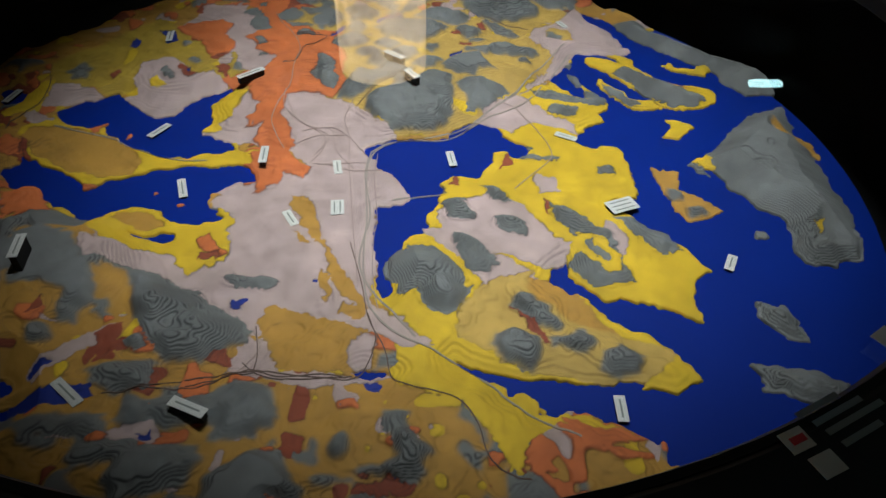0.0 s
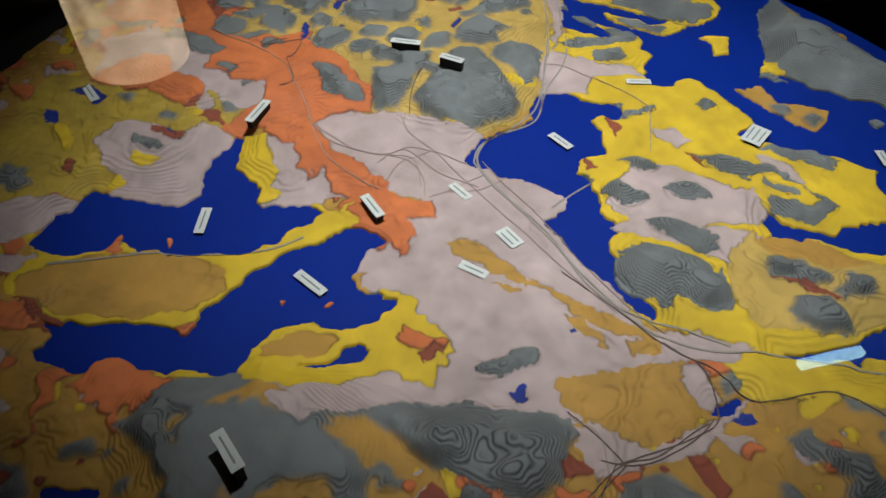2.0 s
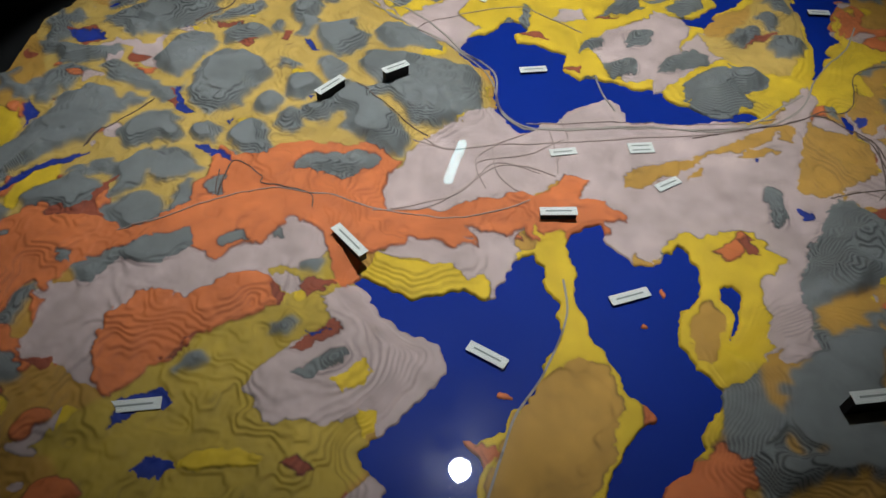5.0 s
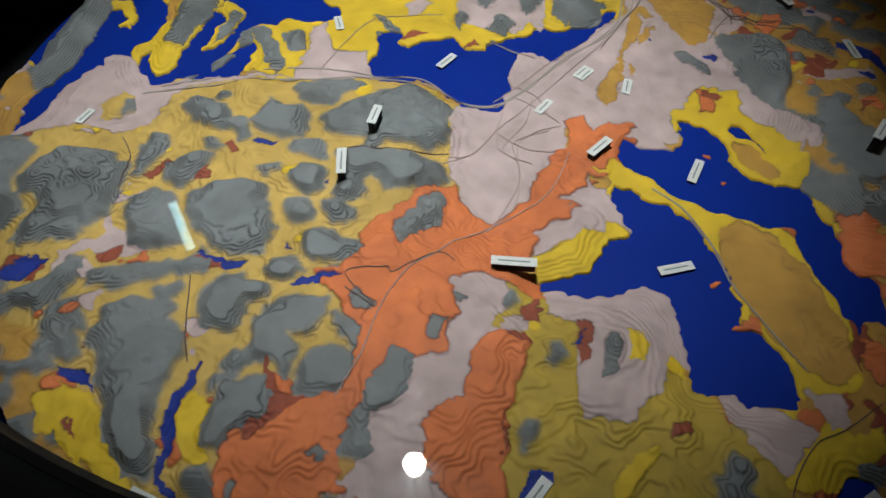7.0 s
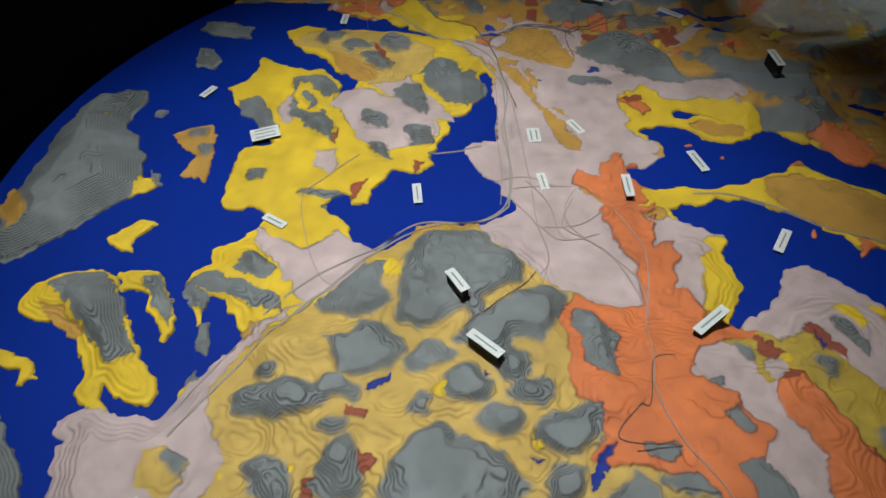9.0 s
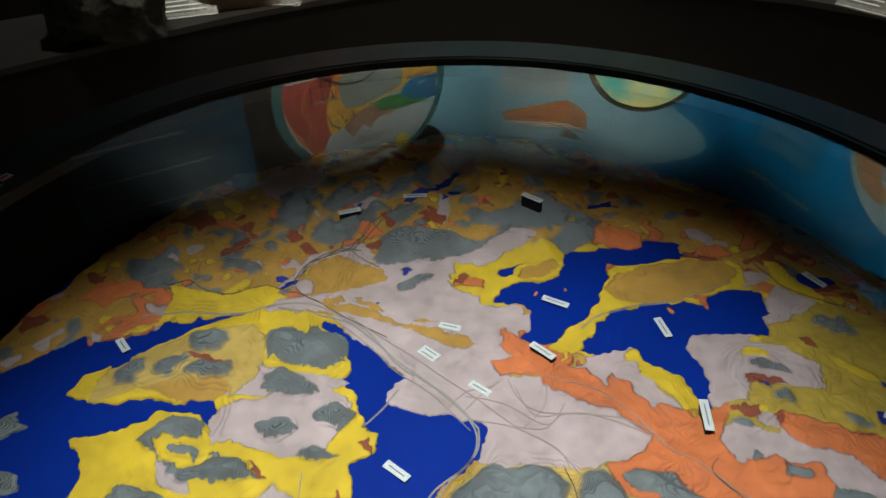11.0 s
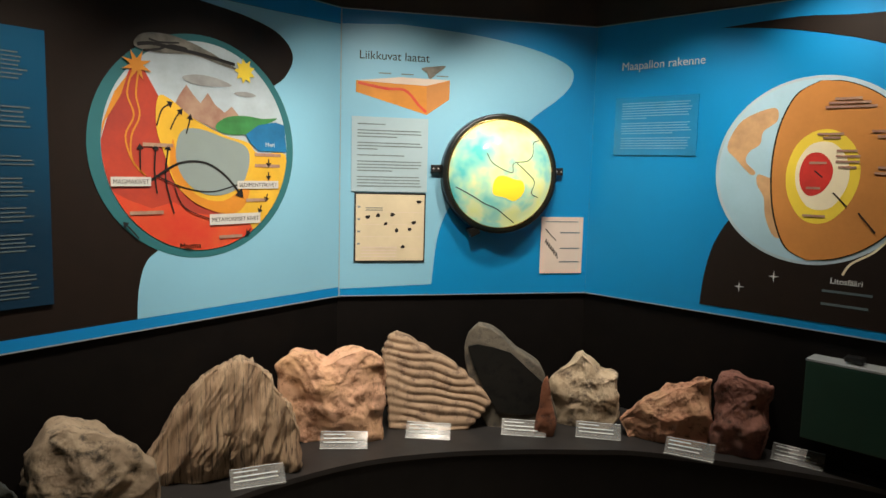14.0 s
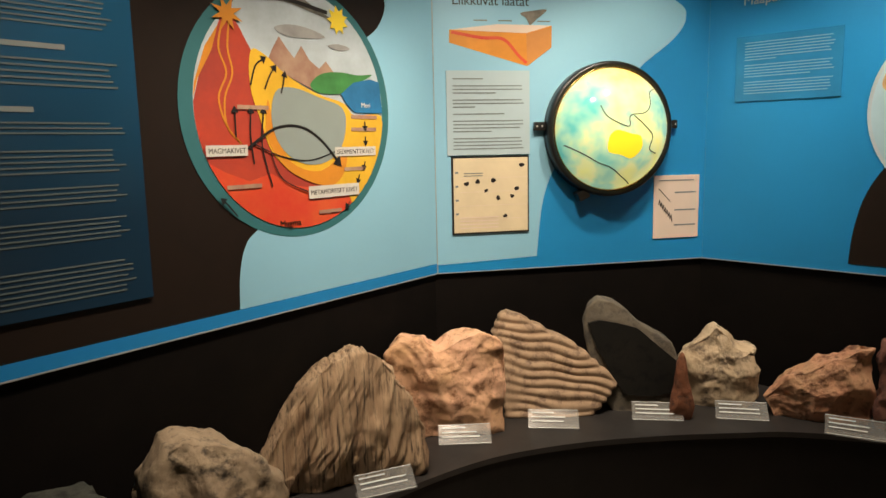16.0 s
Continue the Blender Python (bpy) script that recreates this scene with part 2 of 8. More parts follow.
part("gasket", lathe([(R_IN - 0.012, GLASS_Z - 0.006), (R_IN, GLASS_Z - 0.006), (R_IN, GLASS_Z + 0.006), (R_IN - 0.006, GLASS_Z + 0.006)]), BLACK, table)
pane = part("glass_top", prism(ellipse(0, 0, R_IN - 0.002, R_IN - 0.002, 128), GLASS_Z - 0.0005, GLASS_Z), GLASS, table, "clear reflecting glass disc")
pane.visible_shadow = False
part("pedestal", lathe([(0.0005, 0.03), (R_MAP - 0.06, 0.03), (R_MAP - 0.04, MAP_Z - 0.03), (0.0005, MAP_Z - 0.03)], 96), BLACK, table)

# ---- the relief map ----
GRID = 1200
HALF = 0.70
CELL = 2 * HALF / GRID
axis = (np.arange(GRID) + 0.5) * CELL - HALF
GX, GY = np.meshgrid(axis, axis)


def value_noise(size, seed):
    """Smooth noise over the map, about -1 to 1, with features of that size in metres."""
    rs = np.random.RandomState(seed)
    n = int(2 * HALF / size) + 4
    g = rs.uniform(-1, 1, (n, n))
    u, v = (GX + HALF) / size + 1, (GY + HALF) / size + 1
    i, j = u.astype(int), v.astype(int)
    a, b = u - i, v - j
    a, b = a * a * (3 - 2 * a), b * b * (3 - 2 * b)
    return (g[j, i] * (1 - a) + g[j, i + 1] * a) * (1 - b) + (g[j + 1, i] * (1 - a) + g[j + 1, i + 1] * a) * b


def blurred(f, sigma):
    """Gaussian blur of a grid, sigma in metres."""
    k = np.fft.fftfreq(GRID)
    g = np.exp(-2 * (math.pi * k * sigma / CELL) ** 2)
    return np.real(np.fft.ifft2(np.fft.fft2(f) * g[None, :] * g[:, None]))


# shorelines and borders wander a little
WX = GX + 0.0040 * value_noise(0.020, 3) + 0.0026 * value_noise(0.008, 5) + 0.0018 * value_noise(0.0038, 7)
WY = GY + 0.0040 * value_noise(0.020, 4) + 0.0026 * value_noise(0.008, 6) + 0.0018 * value_noise(0.0038, 8)
KINDS = ["ochre", "pink", "yellow", "grey", "orange", "brown", "water", "sand", "olive", "stream"]
PAINTS = [(0.46, 0.235, 0.035), (0.47, 0.34, 0.32), (0.66, 0.42, 0.012), (0.165, 0.168, 0.164), (0.62, 0.155, 0.04), (0.27, 0.055, 0.022), (0.2, 0.2, 0.2), (0.52, 0.325, 0.07), (0.45, 0.29, 0.03), (0.0003, 0.018, 0.21)]
soil, drawn = np.zeros((GRID, GRID), int), np.zeros((GRID, GRID), bool)


def region(kind, outline):
    """One coloured patch of the geological map; outline in millimetres from the table's centre."""
    p = np.array(outline, float) / 1000
    lo, hi = p.min(0) - 0.012, p.max(0) + 0.012
    c0, c1 = np.searchsorted(axis, (lo[0], hi[0]))
    r0, r1 = np.searchsorted(axis, (lo[1], hi[1]))
    x, y = WX[r0:r1, c0:c1], WY[r0:r1, c0:c1]
    inside = np.zeros(x.shape, bool)
    for (x1, y1), (x2, y2) in zip(p, np.roll(p, -1, 0)):
        if y1 != y2:
            inside ^= ((y1 > y) != (y2 > y)) & (x < (x2 - x1) * (y - y1) / (y2 - y1) + x1)
    soil[r0:r1, c0:c1][inside] = KINDS.index(kind)
    drawn[r0:r1, c0:c1][inside] = True


def hill(cx, cy, a, b, turn):
    """A grey rock hill, oval, in millimetres and degrees."""
    c, s = math.cos(radians(turn)), math.sin(radians(turn))
    x, y = WX - cx / 1000, WY - cy / 1000
    u, v = (x * c + y * s) / (a / 1000), (y * c - x * s) / (b / 1000)
    lump = 0.10 * np.sin(3 * np.arctan2(v, u) + cx) + 0.07 * np.sin(5 * np.arctan2(v, u) + cy)
    soil[u * u + v * v < (1 + lump) ** 2] = KINDS.index("grey")


region("water", [(300, -480), (700, -480), (700, 420), (430, 440), (330, 200), (400, 0), (380, -200)])
region("water", [(326, 370), (283, 334), (251, 278), (322, 173), (322, 115), (263, 77), (271, -51), (315, -127), (553, 8), (690, 184), (484, 372), (332, 470), (325, 426)])
region("sand", [(195, 636), (309, 531), (261, 506), (275, 471), (228, 408), (236, 346), (213, 258), (149, 161), (69, 84), (-21, 35), (-172, 192), (-156, 319), (-223, 427)])
region("pink", [(-18, -376), (-48, -251), (-121, -191), (-188, -256), (-251, -238), (-230, -160), (-178, -157), (-176, -79), (-211, -74), (-175, -36), (-123, -13), (-103, -37), (-91, -5), (-129, 30), (-160, 72), (-171, 136), (-167, 187), (-133, 193), (-92, 174), (-42, 155), (-23, 114), (29, 73), (32, 51), (-2, 38), (-11, 3), (41, -70), (7, -88), (11, -131), (18, -209), (17, -272), (25, -364)])
region("pink", [(-336, -161), (-298, -167), (-255, -179), (-212, -191), (-178, -199), (-155, -170), (-135, -241), (-107, -260), (-116, -291), (-158, -266), (-224, -226), (-277, -195), (-334, -180)])
region("pink", [(314, 527), (322, 480), (330, 421), (372, 417), (382, 368), (394, 335), (351, 351), (308, 356), (272, 319), (240, 242), (191, 167), (209, 111), (204, 64), (172, 79), (158, 132), (124, 125), (144, 169), (184, 201), (213, 258), (241, 312), (236, 346), (213, 392), (228, 408), (266, 436), (275, 471), (261, 506), (292, 508)])
region("pink", [(-272, 504), (-258, 449), (-237, 390), (-242, 346), (-222, 297), (-166, 275), (-140, 288), (-147, 260), (-173, 245), (-199, 227), (-220, 226), (-245, 258), (-256, 301), (-275, 334), (-293, 351), (-266, 382), (-290, 408), (-315, 413), (-351, 410), (-380, 407), (-369, 432), (-353, 458), (-332, 467), (-305, 476)])
region("pink", [(-267, 194), (-279, 170), (-301, 155), (-312, 121), (-339, 120), (-371, 126), (-390, 152), (-404, 176), (-387, 185), (-346, 183), (-305, 188)])
region("pink", [(-201, 160), (-184, 108), (-191, 47), (-220, 49), (-248, 54), (-281, 57), (-298, 61), (-278, 68), (-266, 75), (-214, 135)])
region("pink", [(-302, 269), (-281, 234), (-292, 216), (-316, 211), (-336, 246), (-330, 269)])
region("pink", [(-368, 262), (-354, 235), (-372, 206), (-398, 222), (-389, 257)])
region("pink", [(-375, 314), (-366, 290), (-396, 286), (-404, 310)])
region("pink", [(-188, -251), (-265, -229), (-320, -218), (-330, -199), (-272, -198), (-240, -192), (-207, -185)])
region("pink", [(-424, 212), (-373, 226), (-266, 203), (-298, 154), (-323, 130), (-371, 135), (-387, 171)])
region("pink", [(199, -428), (175, -446), (165, -440), (177, -428), (216, -419), (228, -416), (214, -400), (227, -403), (232, -422)])
region("pink", [(-112, -344), (-94, -379), (-66, -379), (1, -367), (9, -316), (-26, -330), (-48, -345)])
region("pink", [(-276, 234), (-277, 202), (-305, 201), (-315, 237), (-312, 259)])
region("pink", [(-440, 169), (-463, 160), (-506, 145), (-524, 149), (-527, 183), (-493, 191), (-462, 186)])
region("pink", [(-363, 254), (-370, 221), (-394, 220), (-411, 251), (-384, 264)])
region("pink", [(-367, 299), (-387, 284), (-404, 289), (-387, 307)])
region("pink", [(-124, -667), (-185, -630), (-191, -573), (-123, -548), (-74, -577), (-74, -645)])
region("yellow", [(-180, 27), (-178, 6), (-210, -6), (-240, -3), (-259, -1), (-283, -6), (-310, -16), (-331, -33), (-361, -45), (-385, -52), (-412, -26), (-446, -14), (-485, 23), (-500, 42), (-513, 77), (-497, 93), (-495, 122), (-470, 105), (-425, 91), (-398, 85), (-361, 52), (-318, 29), (-278, 14), (-254, 20), (-231, 28), (-212, 21)])
region("ochre", [(-317, -5), (-336, -25), (-363, -30), (-410, -12), (-450, 8), (-491, 37), (-504, 78), (-490, 92), (-446, 78), (-394, 54), (-349, 20)])
region("yellow", [(344, -355), (332, -378), (278, -370), (218, -375), (154, -361), (112, -328), (56, -287), (33, -225), (39, -162), (72, -140), (82, -81), (112, -34), (144, -20), (170, 42), (199, 30), (207, 49), (173, 104), (202, 112), (226, 107), (264, 93), (291, 101), (314, 118), (331, 116), (290, 78), (278, 60), (307, 44), (315, 72), (349, 53), (345, 13), (339, -65), (342, -82), (321, -85), (321, -116), (391, -168), (392, -197), (376, -216), (365, -278), (315, -269), (293, -236), (261, -244), (224, -209), (226, -230), (275, -279), (341, -325)])
region("ochre", [(296, -358), (222, -361), (160, -340), (121, -301), (100, -242), (143, -238), (202, -258), (269, -304)])
region("pink", [(223, -188), (170, -184), (111, -190), (73, -161), (113, -144), (102, -112), (139, -78), (180, -68), (210, -132)])
region("pink", [(237, -47), (210, -47), (194, -12), (215, 6), (243, -10)])
region("pink", [(249, 102), (210, 99), (169, 110), (122, 97), (130, 128), (175, 152), (192, 189), (235, 246), (249, 239), (240, 175), (206, 150)])
region("yellow", [(162, -503), (143, -453), (110, -414), (53, -390), (16, -341), (45, -314), (104, -349), (156, -354), (194, -402)])
region("yellow", [(-206, 109), (-205, 80), (-225, 60), (-257, 71), (-261, 110), (-269, 146), (-252, 174), (-235, 191), (-213, 180), (-224, 149)])
region("ochre", [(-224, 149), (-209, 110), (-237, 96), (-253, 102), (-258, 137), (-239, 176)])
region("yellow", [(-324, -104), (-280, -101), (-253, -124), (-224, -138), (-201, -134), (-192, -106), (-169, -135), (-164, -165), (-164, -199), (-181, -218), (-199, -204), (-204, -182), (-245, -176), (-277, -167), (-299, -160), (-335, -137), (-338, -121)])
region("yellow", [(-343, -141), (-319, -158), (-274, -171), (-229, -181), (-230, -193), (-288, -184), (-337, -161), (-389, -121), (-418, -104), (-410, -87)])
region("ochre", [(-311, -112), (-277, -112), (-250, -135), (-259, -146), (-294, -139), (-322, -130)])
region("yellow", [(46, -328), (93, -332), (128, -354), (149, -382), (176, -393), (194, -403), (178, -425), (146, -412), (109, -382), (70, -375), (52, -360)])
region("yellow", [(161, -434), (201, -416), (251, -435), (290, -453), (258, -453), (209, -431), (185, -452), (167, -474), (152, -474), (144, -440)])
region("yellow", [(-175, -126), (-179, -183), (-215, -207), (-231, -167), (-212, -121)])
region("yellow", [(2, 644), (-25, 614), (-55, 613), (-87, 632), (-82, 644), (-50, 635), (-20, 652)])
region("yellow", [(-532, 192), (-537, 143), (-559, 94), (-573, 125), (-555, 159)])
region("yellow", [(-416, 442), (-423, 358), (-397, 317), (-394, 268), (-413, 240), (-429, 280), (-427, 334), (-425, 392)])
region("yellow", [(-511, 240), (-521, 174), (-521, 131), (-541, 122), (-564, 139), (-550, 199)])
region("ochre", [(-105, -285), (-40, -285), (4, -323), (24, -356), (-3, -373), (-68, -357), (-97, -324)])
region("yellow", [(69, -327), (149, -400), (89, -409), (63, -360)])
region("yellow", [(24, -241), (44, -281), (41, -302), (13, -257)])
region("water", [(80, -54), (46, -58), (24, -29), (-14, 5), (-7, 35), (20, 58), (68, 61), (108, 68), (133, 113), (166, 112), (172, 83), (205, 54), (198, 26), (184, 26), (171, 43), (159, 24), (143, -24), (109, -32)])
region("water", [(22, -250), (18, -209), (8, -173), (13, -126), (5, -88), (35, -73), (83, -64), (79, -92), (78, -130), (66, -150), (33, -166), (35, -189), (35, -227)])
region("water", [(-227, -16), (-206, -11), (-182, -18), (-174, -39), (-194, -60), (-211, -69), (-212, -97), (-192, -106), (-194, -124), (-208, -137), (-238, -129), (-253, -118), (-262, -110), (-280, -101), (-317, -103), (-332, -108), (-338, -127), (-364, -129), (-382, -111), (-405, -95), (-429, -87), (-444, -62), (-474, -63), (-489, -48), (-499, -32), (-514, -17), (-496, -18), (-487, -4), (-483, 19), (-450, -18), (-419, -31), (-391, -43), (-385, -58), (-366, -48), (-337, -35), (-318, -16), (-296, -12), (-267, -3), (-254, -2)])
region("water", [(-250, 201), (-252, 179), (-272, 154), (-279, 117), (-275, 89), (-274, 72), (-291, 70), (-278, 57), (-266, 59), (-236, 50), (-212, 51), (-202, 36), (-226, 35), (-241, 21), (-264, 20), (-284, 17), (-315, 31), (-350, 47), (-370, 59), (-398, 85), (-417, 91), (-443, 96), (-470, 105), (-485, 118), (-487, 138), (-478, 151), (-455, 163), (-437, 171), (-417, 179), (-398, 168), (-370, 132), (-344, 117), (-318, 120), (-305, 143), (-291, 167)])
region("water", [(-250, -148), (-236, -160), (-243, -172), (-267, -165), (-280, -156), (-281, -148), (-261, -156)])
region("water", [(-149, -263), (-130, -266), (-139, -278), (-149, -269)])
region("water", [(-260, -386), (-238, -400), (-236, -414), (-265, -415), (-288, -397)])
region("water", [(-438, 366), (-433, 336), (-442, 334), (-447, 350)])
region("water", [(-434, 437), (-412, 428), (-392, 405), (-378, 366), (-397, 371), (-417, 402), (-435, 407)])
region("water", [(-602, 208), (-576, 197), (-559, 181), (-556, 166), (-575, 147), (-591, 163), (-607, 187)])
region("water", [(-35, 426), (-3, 444), (2, 437), (-28, 416)])
region("water", [(-87, 405), (-75, 395), (-97, 361), (-101, 368)])
region("water", [(-216, 662), (-177, 628), (-142, 640), (-173, 609), (-216, 614), (-246, 635)])
region("water", [(1, -368), (30, -368), (30, -381), (13, -381)])
region("water", [(-357, -386), (-327, -376), (-278, -370), (-253, -377), (-253, -394), (-299, -390), (-351, -399)])
region("water", [(-353, -340), (-334, -330), (-325, -337), (-337, -352)])
region("water", [(-210, -426), (-195, -423), (-192, -432), (-204, -435)])
region("water", [(4, 430), (-40, 402), (-42, 411), (-19, 431)])
region("water", [(-90, 388), (-105, 343), (-112, 348), (-100, 385)])
region("water", [(112, 591), (112, 573), (92, 556), (90, 572), (99, 588)])
region("water", [(148, 448), (130, 456), (127, 464)])
region("water", [(242, 593), (230, 581), (224, 592), (230, 604)])
region("water", [(117, 296), (97, 279), (90, 286)])
region("water", [(-33, 355), (-50, 360), (-50, 367)])
region("water", [(-156, 585), (-123, 554), (-95, 507), (-102, 502), (-123, 537), (-154, 565), (-181, 586)])
region("water", [(133, 591), (118, 558), (100, 571), (112, 600)])
region("water", [(127, 297), (108, 278), (101, 286)])
region("water", [(-23, 596), (-40, 580), (-58, 586), (-55, 597)])
region("water", [(-287, -424), (-402, -446), (-394, -427), (-321, -414)])
region("water", [(-484, -195), (-535, -179), (-524, -166), (-481, -187)])
region("water", [(294, 317), (335, 240), (360, 130), (328, 92), (286, 63), (285, 31), (312, 25), (349, 30), (339, -38), (340, -91), (359, -162), (391, -197), (392, -220), (370, -238), (367, -264), (339, -272), (289, -272), (267, -271), (274, -250), (238, -236), (231, -189), (213, -199), (213, -227), (234, -262), (264, -288), (295, -304), (331, -332), (347, -357), (341, -382), (289, -384), (207, -371), (150, -370), (149, -382), (182, -390), (206, -413), (226, -413), (276, -444), (295, -453), (396, -402), (495, -338), (586, -241)])
region("water", [(586, -241), (656, -91), (633, 36), (606, 141), (562, 226), (498, 228), (442, 304), (377, 433), (342, 480), (356, 367), (383, 248), (349, 267), (294, 317), (328, 196), (357, 114), (351, 41), (340, -91), (391, -197), (393, -321)])
region("yellow", [(235, -209), (232, -180), (278, -107), (338, -97), (359, -162), (391, -197), (393, -216), (370, -238), (367, -264), (339, -272), (315, -268), (289, -272), (267, -271), (274, -250), (238, -236)])
region("ochre", [(150, -286), (192, -235), (226, -271), (255, -288), (295, -304), (331, -332), (347, -357), (341, -380), (290, -383), (257, -376), (207, -368), (150, -365), (116, -347), (106, -309)])
region("yellow", [(134, -347), (185, -359), (258, -369), (344, -371), (341, -382), (289, -386), (206, -372), (144, -369)])
region("pink", [(225, -236), (258, -271), (300, -308), (286, -320), (241, -295), (220, -271)])
region("yellow", [(323, -276), (345, -274), (369, -291), (364, -299), (334, -295)])
region("ochre", [(369, -7), (390, 0), (412, -39), (451, -99), (442, -119), (392, -129), (379, -80)])
region("grey", [(504, 102), (553, 124), (607, 108), (604, 34), (622, -19), (617, -126), (577, -216), (543, -210), (524, -156), (480, -101), (465, -54), (461, 37)])
region("yellow", [(438, 97), (453, 105), (470, 60), (472, -2), (457, -15), (444, 25), (431, 54)])
region("ochre", [(590, 110), (631, 72), (629, 25), (610, 20), (592, 58)])
region("grey", [(424, -274), (455, -266), (466, -287), (474, -315), (460, -321), (425, -298)])
region("grey", [(392, -354), (413, -342), (469, -359), (430, -386), (402, -386)])
region("ochre", [(403, -372), (423, -372), (420, -389), (401, -387)])
region("yellow", [(484, -143), (475, -148), (477, -151)])
region("grey", [(471, -148), (491, -143), (486, -162), (469, -165)])
region("ochre", [(330, 326), (375, 305), (424, 266), (458, 211), (505, 219), (524, 175), (478, 151), (447, 168), (403, 129), (372, 145), (340, 213)])
region("yellow", [(341, 222), (364, 195), (375, 161), (359, 170)])
region("yellow", [(475, 284), (516, 293), (496, 255), (478, 255)])
region("yellow", [(489, 228), (522, 184), (487, 151), (480, 176)])
region("grey", [(402, 455), (474, 449), (516, 407), (571, 352), (611, 262), (614, 165), (570, 166), (539, 209), (504, 283), (475, 323), (426, 366)])
region("yellow", [(516, 312), (536, 264), (568, 244), (553, 227), (518, 264)])
region("grey", [(594, 271), (603, 209), (576, 180), (529, 236), (497, 303), (441, 349), (410, 372), (359, 444), (331, 485), (339, 504)])
region("yellow", [(496, 177), (482, 167), (410, 167), (379, 205), (352, 253), (349, 283), (315, 300), (301, 339), (326, 333), (366, 306), (368, 328), (394, 314), (412, 280), (418, 260), (494, 183)])
region("pink", [(460, 184), (429, 168), (381, 205), (382, 264), (419, 250)])
region("yellow", [(433, 115), (458, 54), (435, 9), (417, 46), (418, 92)])
region("yellow", [(500, 287), (472, 267), (426, 310), (433, 324), (471, 295)])
region("yellow", [(588, 111), (610, 49), (558, 62), (490, 118), (498, 151), (541, 146)])
region("yellow", [(378, 10), (393, -82), (372, -94), (352, -5), (360, 23)])
region("orange", [(-219, 572), (-191, 528), (-183, 509), (-184, 479), (-190, 403), (-170, 376), (-153, 358), (-110, 349), (-64, 310), (-55, 273), (-66, 225), (-87, 174), (-134, 185), (-158, 184), (-166, 151), (-158, 101), (-135, 81), (-134, 49), (-123, 23), (-143, 30), (-154, 50), (-186, 36), (-181, 71), (-175, 112), (-194, 158), (-205, 173), (-210, 196), (-188, 214), (-173, 245), (-148, 257), (-141, 285), (-166, 275), (-197, 293), (-208, 316), (-242, 346), (-213, 363), (-210, 414), (-223, 449), (-225, 487), (-265, 509), (-299, 520), (-320, 536), (-332, 560)])
region("orange", [(-137, 29), (-129, 10), (-107, -1), (-115, -24), (-143, -16), (-161, -73), (-172, -71), (-175, -28), (-178, -8), (-200, 16), (-186, 26), (-171, 39)])
region("orange", [(-289, 405), (-271, 373), (-296, 354), (-281, 333), (-263, 336), (-257, 310), (-259, 280), (-278, 274), (-311, 282), (-320, 288), (-296, 296), (-302, 316), (-323, 343), (-329, 357), (-347, 368), (-361, 367), (-354, 377), (-361, 386), (-389, 384), (-390, 397), (-375, 406), (-349, 399), (-322, 408)])
region("orange", [(-272, 504), (-299, 481), (-319, 478), (-328, 465), (-348, 471), (-331, 488), (-301, 492)])
region("orange", [(-449, -65), (-421, -99), (-403, -116), (-414, -126), (-418, -157), (-438, -148), (-451, -112), (-471, -93), (-478, -63)])
region("orange", [(-545, 67), (-522, 56), (-483, 12), (-489, 6), (-545, 27)])
region("orange", [(210, -425), (230, -435), (270, -447), (290, -453), (251, -464), (227, -452)])
region("orange", [(171, -466), (188, -469), (196, -486), (170, -497)])
region("orange", [(-22, -395), (-3, -395), (1, -403), (-18, -403)])
region("orange", [(281, -559), (244, -578), (194, -548), (169, -499), (179, -479), (211, -513), (256, -515)])
region("orange", [(-574, 247), (-557, 221), (-548, 195), (-561, 201), (-586, 230)])
region("orange", [(-195, -157), (-181, -172), (-187, -190), (-200, -189), (-207, -171)])
region("brown", [(-183, -189), (-172, -206), (-192, -208), (-202, -199)])
region("brown", [(-244, -308), (-232, -323), (-238, -350), (-246, -363), (-260, -331)])
region("brown", [(-518, 65), (-500, 42), (-482, 7), (-488, 2), (-510, 33)])
region("brown", [(-282, -304), (-250, -301), (-244, -315), (-255, -332), (-277, -322)])
region("brown", [(-310, 348), (-296, 317), (-298, 308), (-316, 325), (-325, 354)])
region("brown", [(-278, 274), (-259, 250), (-247, 221), (-257, 218), (-270, 242), (-280, 265)])
region("brown", [(-326, 261), (-303, 244), (-303, 218), (-308, 212), (-313, 236)])
region("brown", [(-182, 528), (-172, 489), (-182, 474), (-190, 484), (-189, 523)])
region("brown", [(-328, 382), (-316, 367), (-325, 354), (-341, 369)])
region("brown", [(144, 425), (148, 398), (137, 400), (133, 427)])
region("brown", [(116, 374), (103, 359), (83, 375), (91, 387)])
region("brown", [(-302, 302), (-317, 301), (-331, 329), (-330, 351), (-309, 340)])
region("yellow", [(-195, -102), (-167, -126), (-168, -166), (-166, -195), (-186, -204), (-209, -197), (-236, -175), (-280, -168), (-319, -156), (-338, -126), (-321, -107), (-287, -108), (-267, -113), (-244, -144), (-213, -142), (-195, -138)])
region("water", [(-246, -152), (-240, -175), (-279, -165), (-318, -151), (-322, -139), (-277, -154), (-259, -142)])
region("brown", [(-173, -188), (-171, -199), (-195, -209), (-209, -197), (-190, -185)])
region("orange", [(-189, -165), (-185, -181), (-204, -176), (-213, -162)])
region("orange", [(-207, -163), (-187, -163), (-183, -178), (-199, -183)])
region("ochre", [(-73, -155), (-104, -161), (-115, -101), (-111, -82), (-80, -104), (-69, -131)])
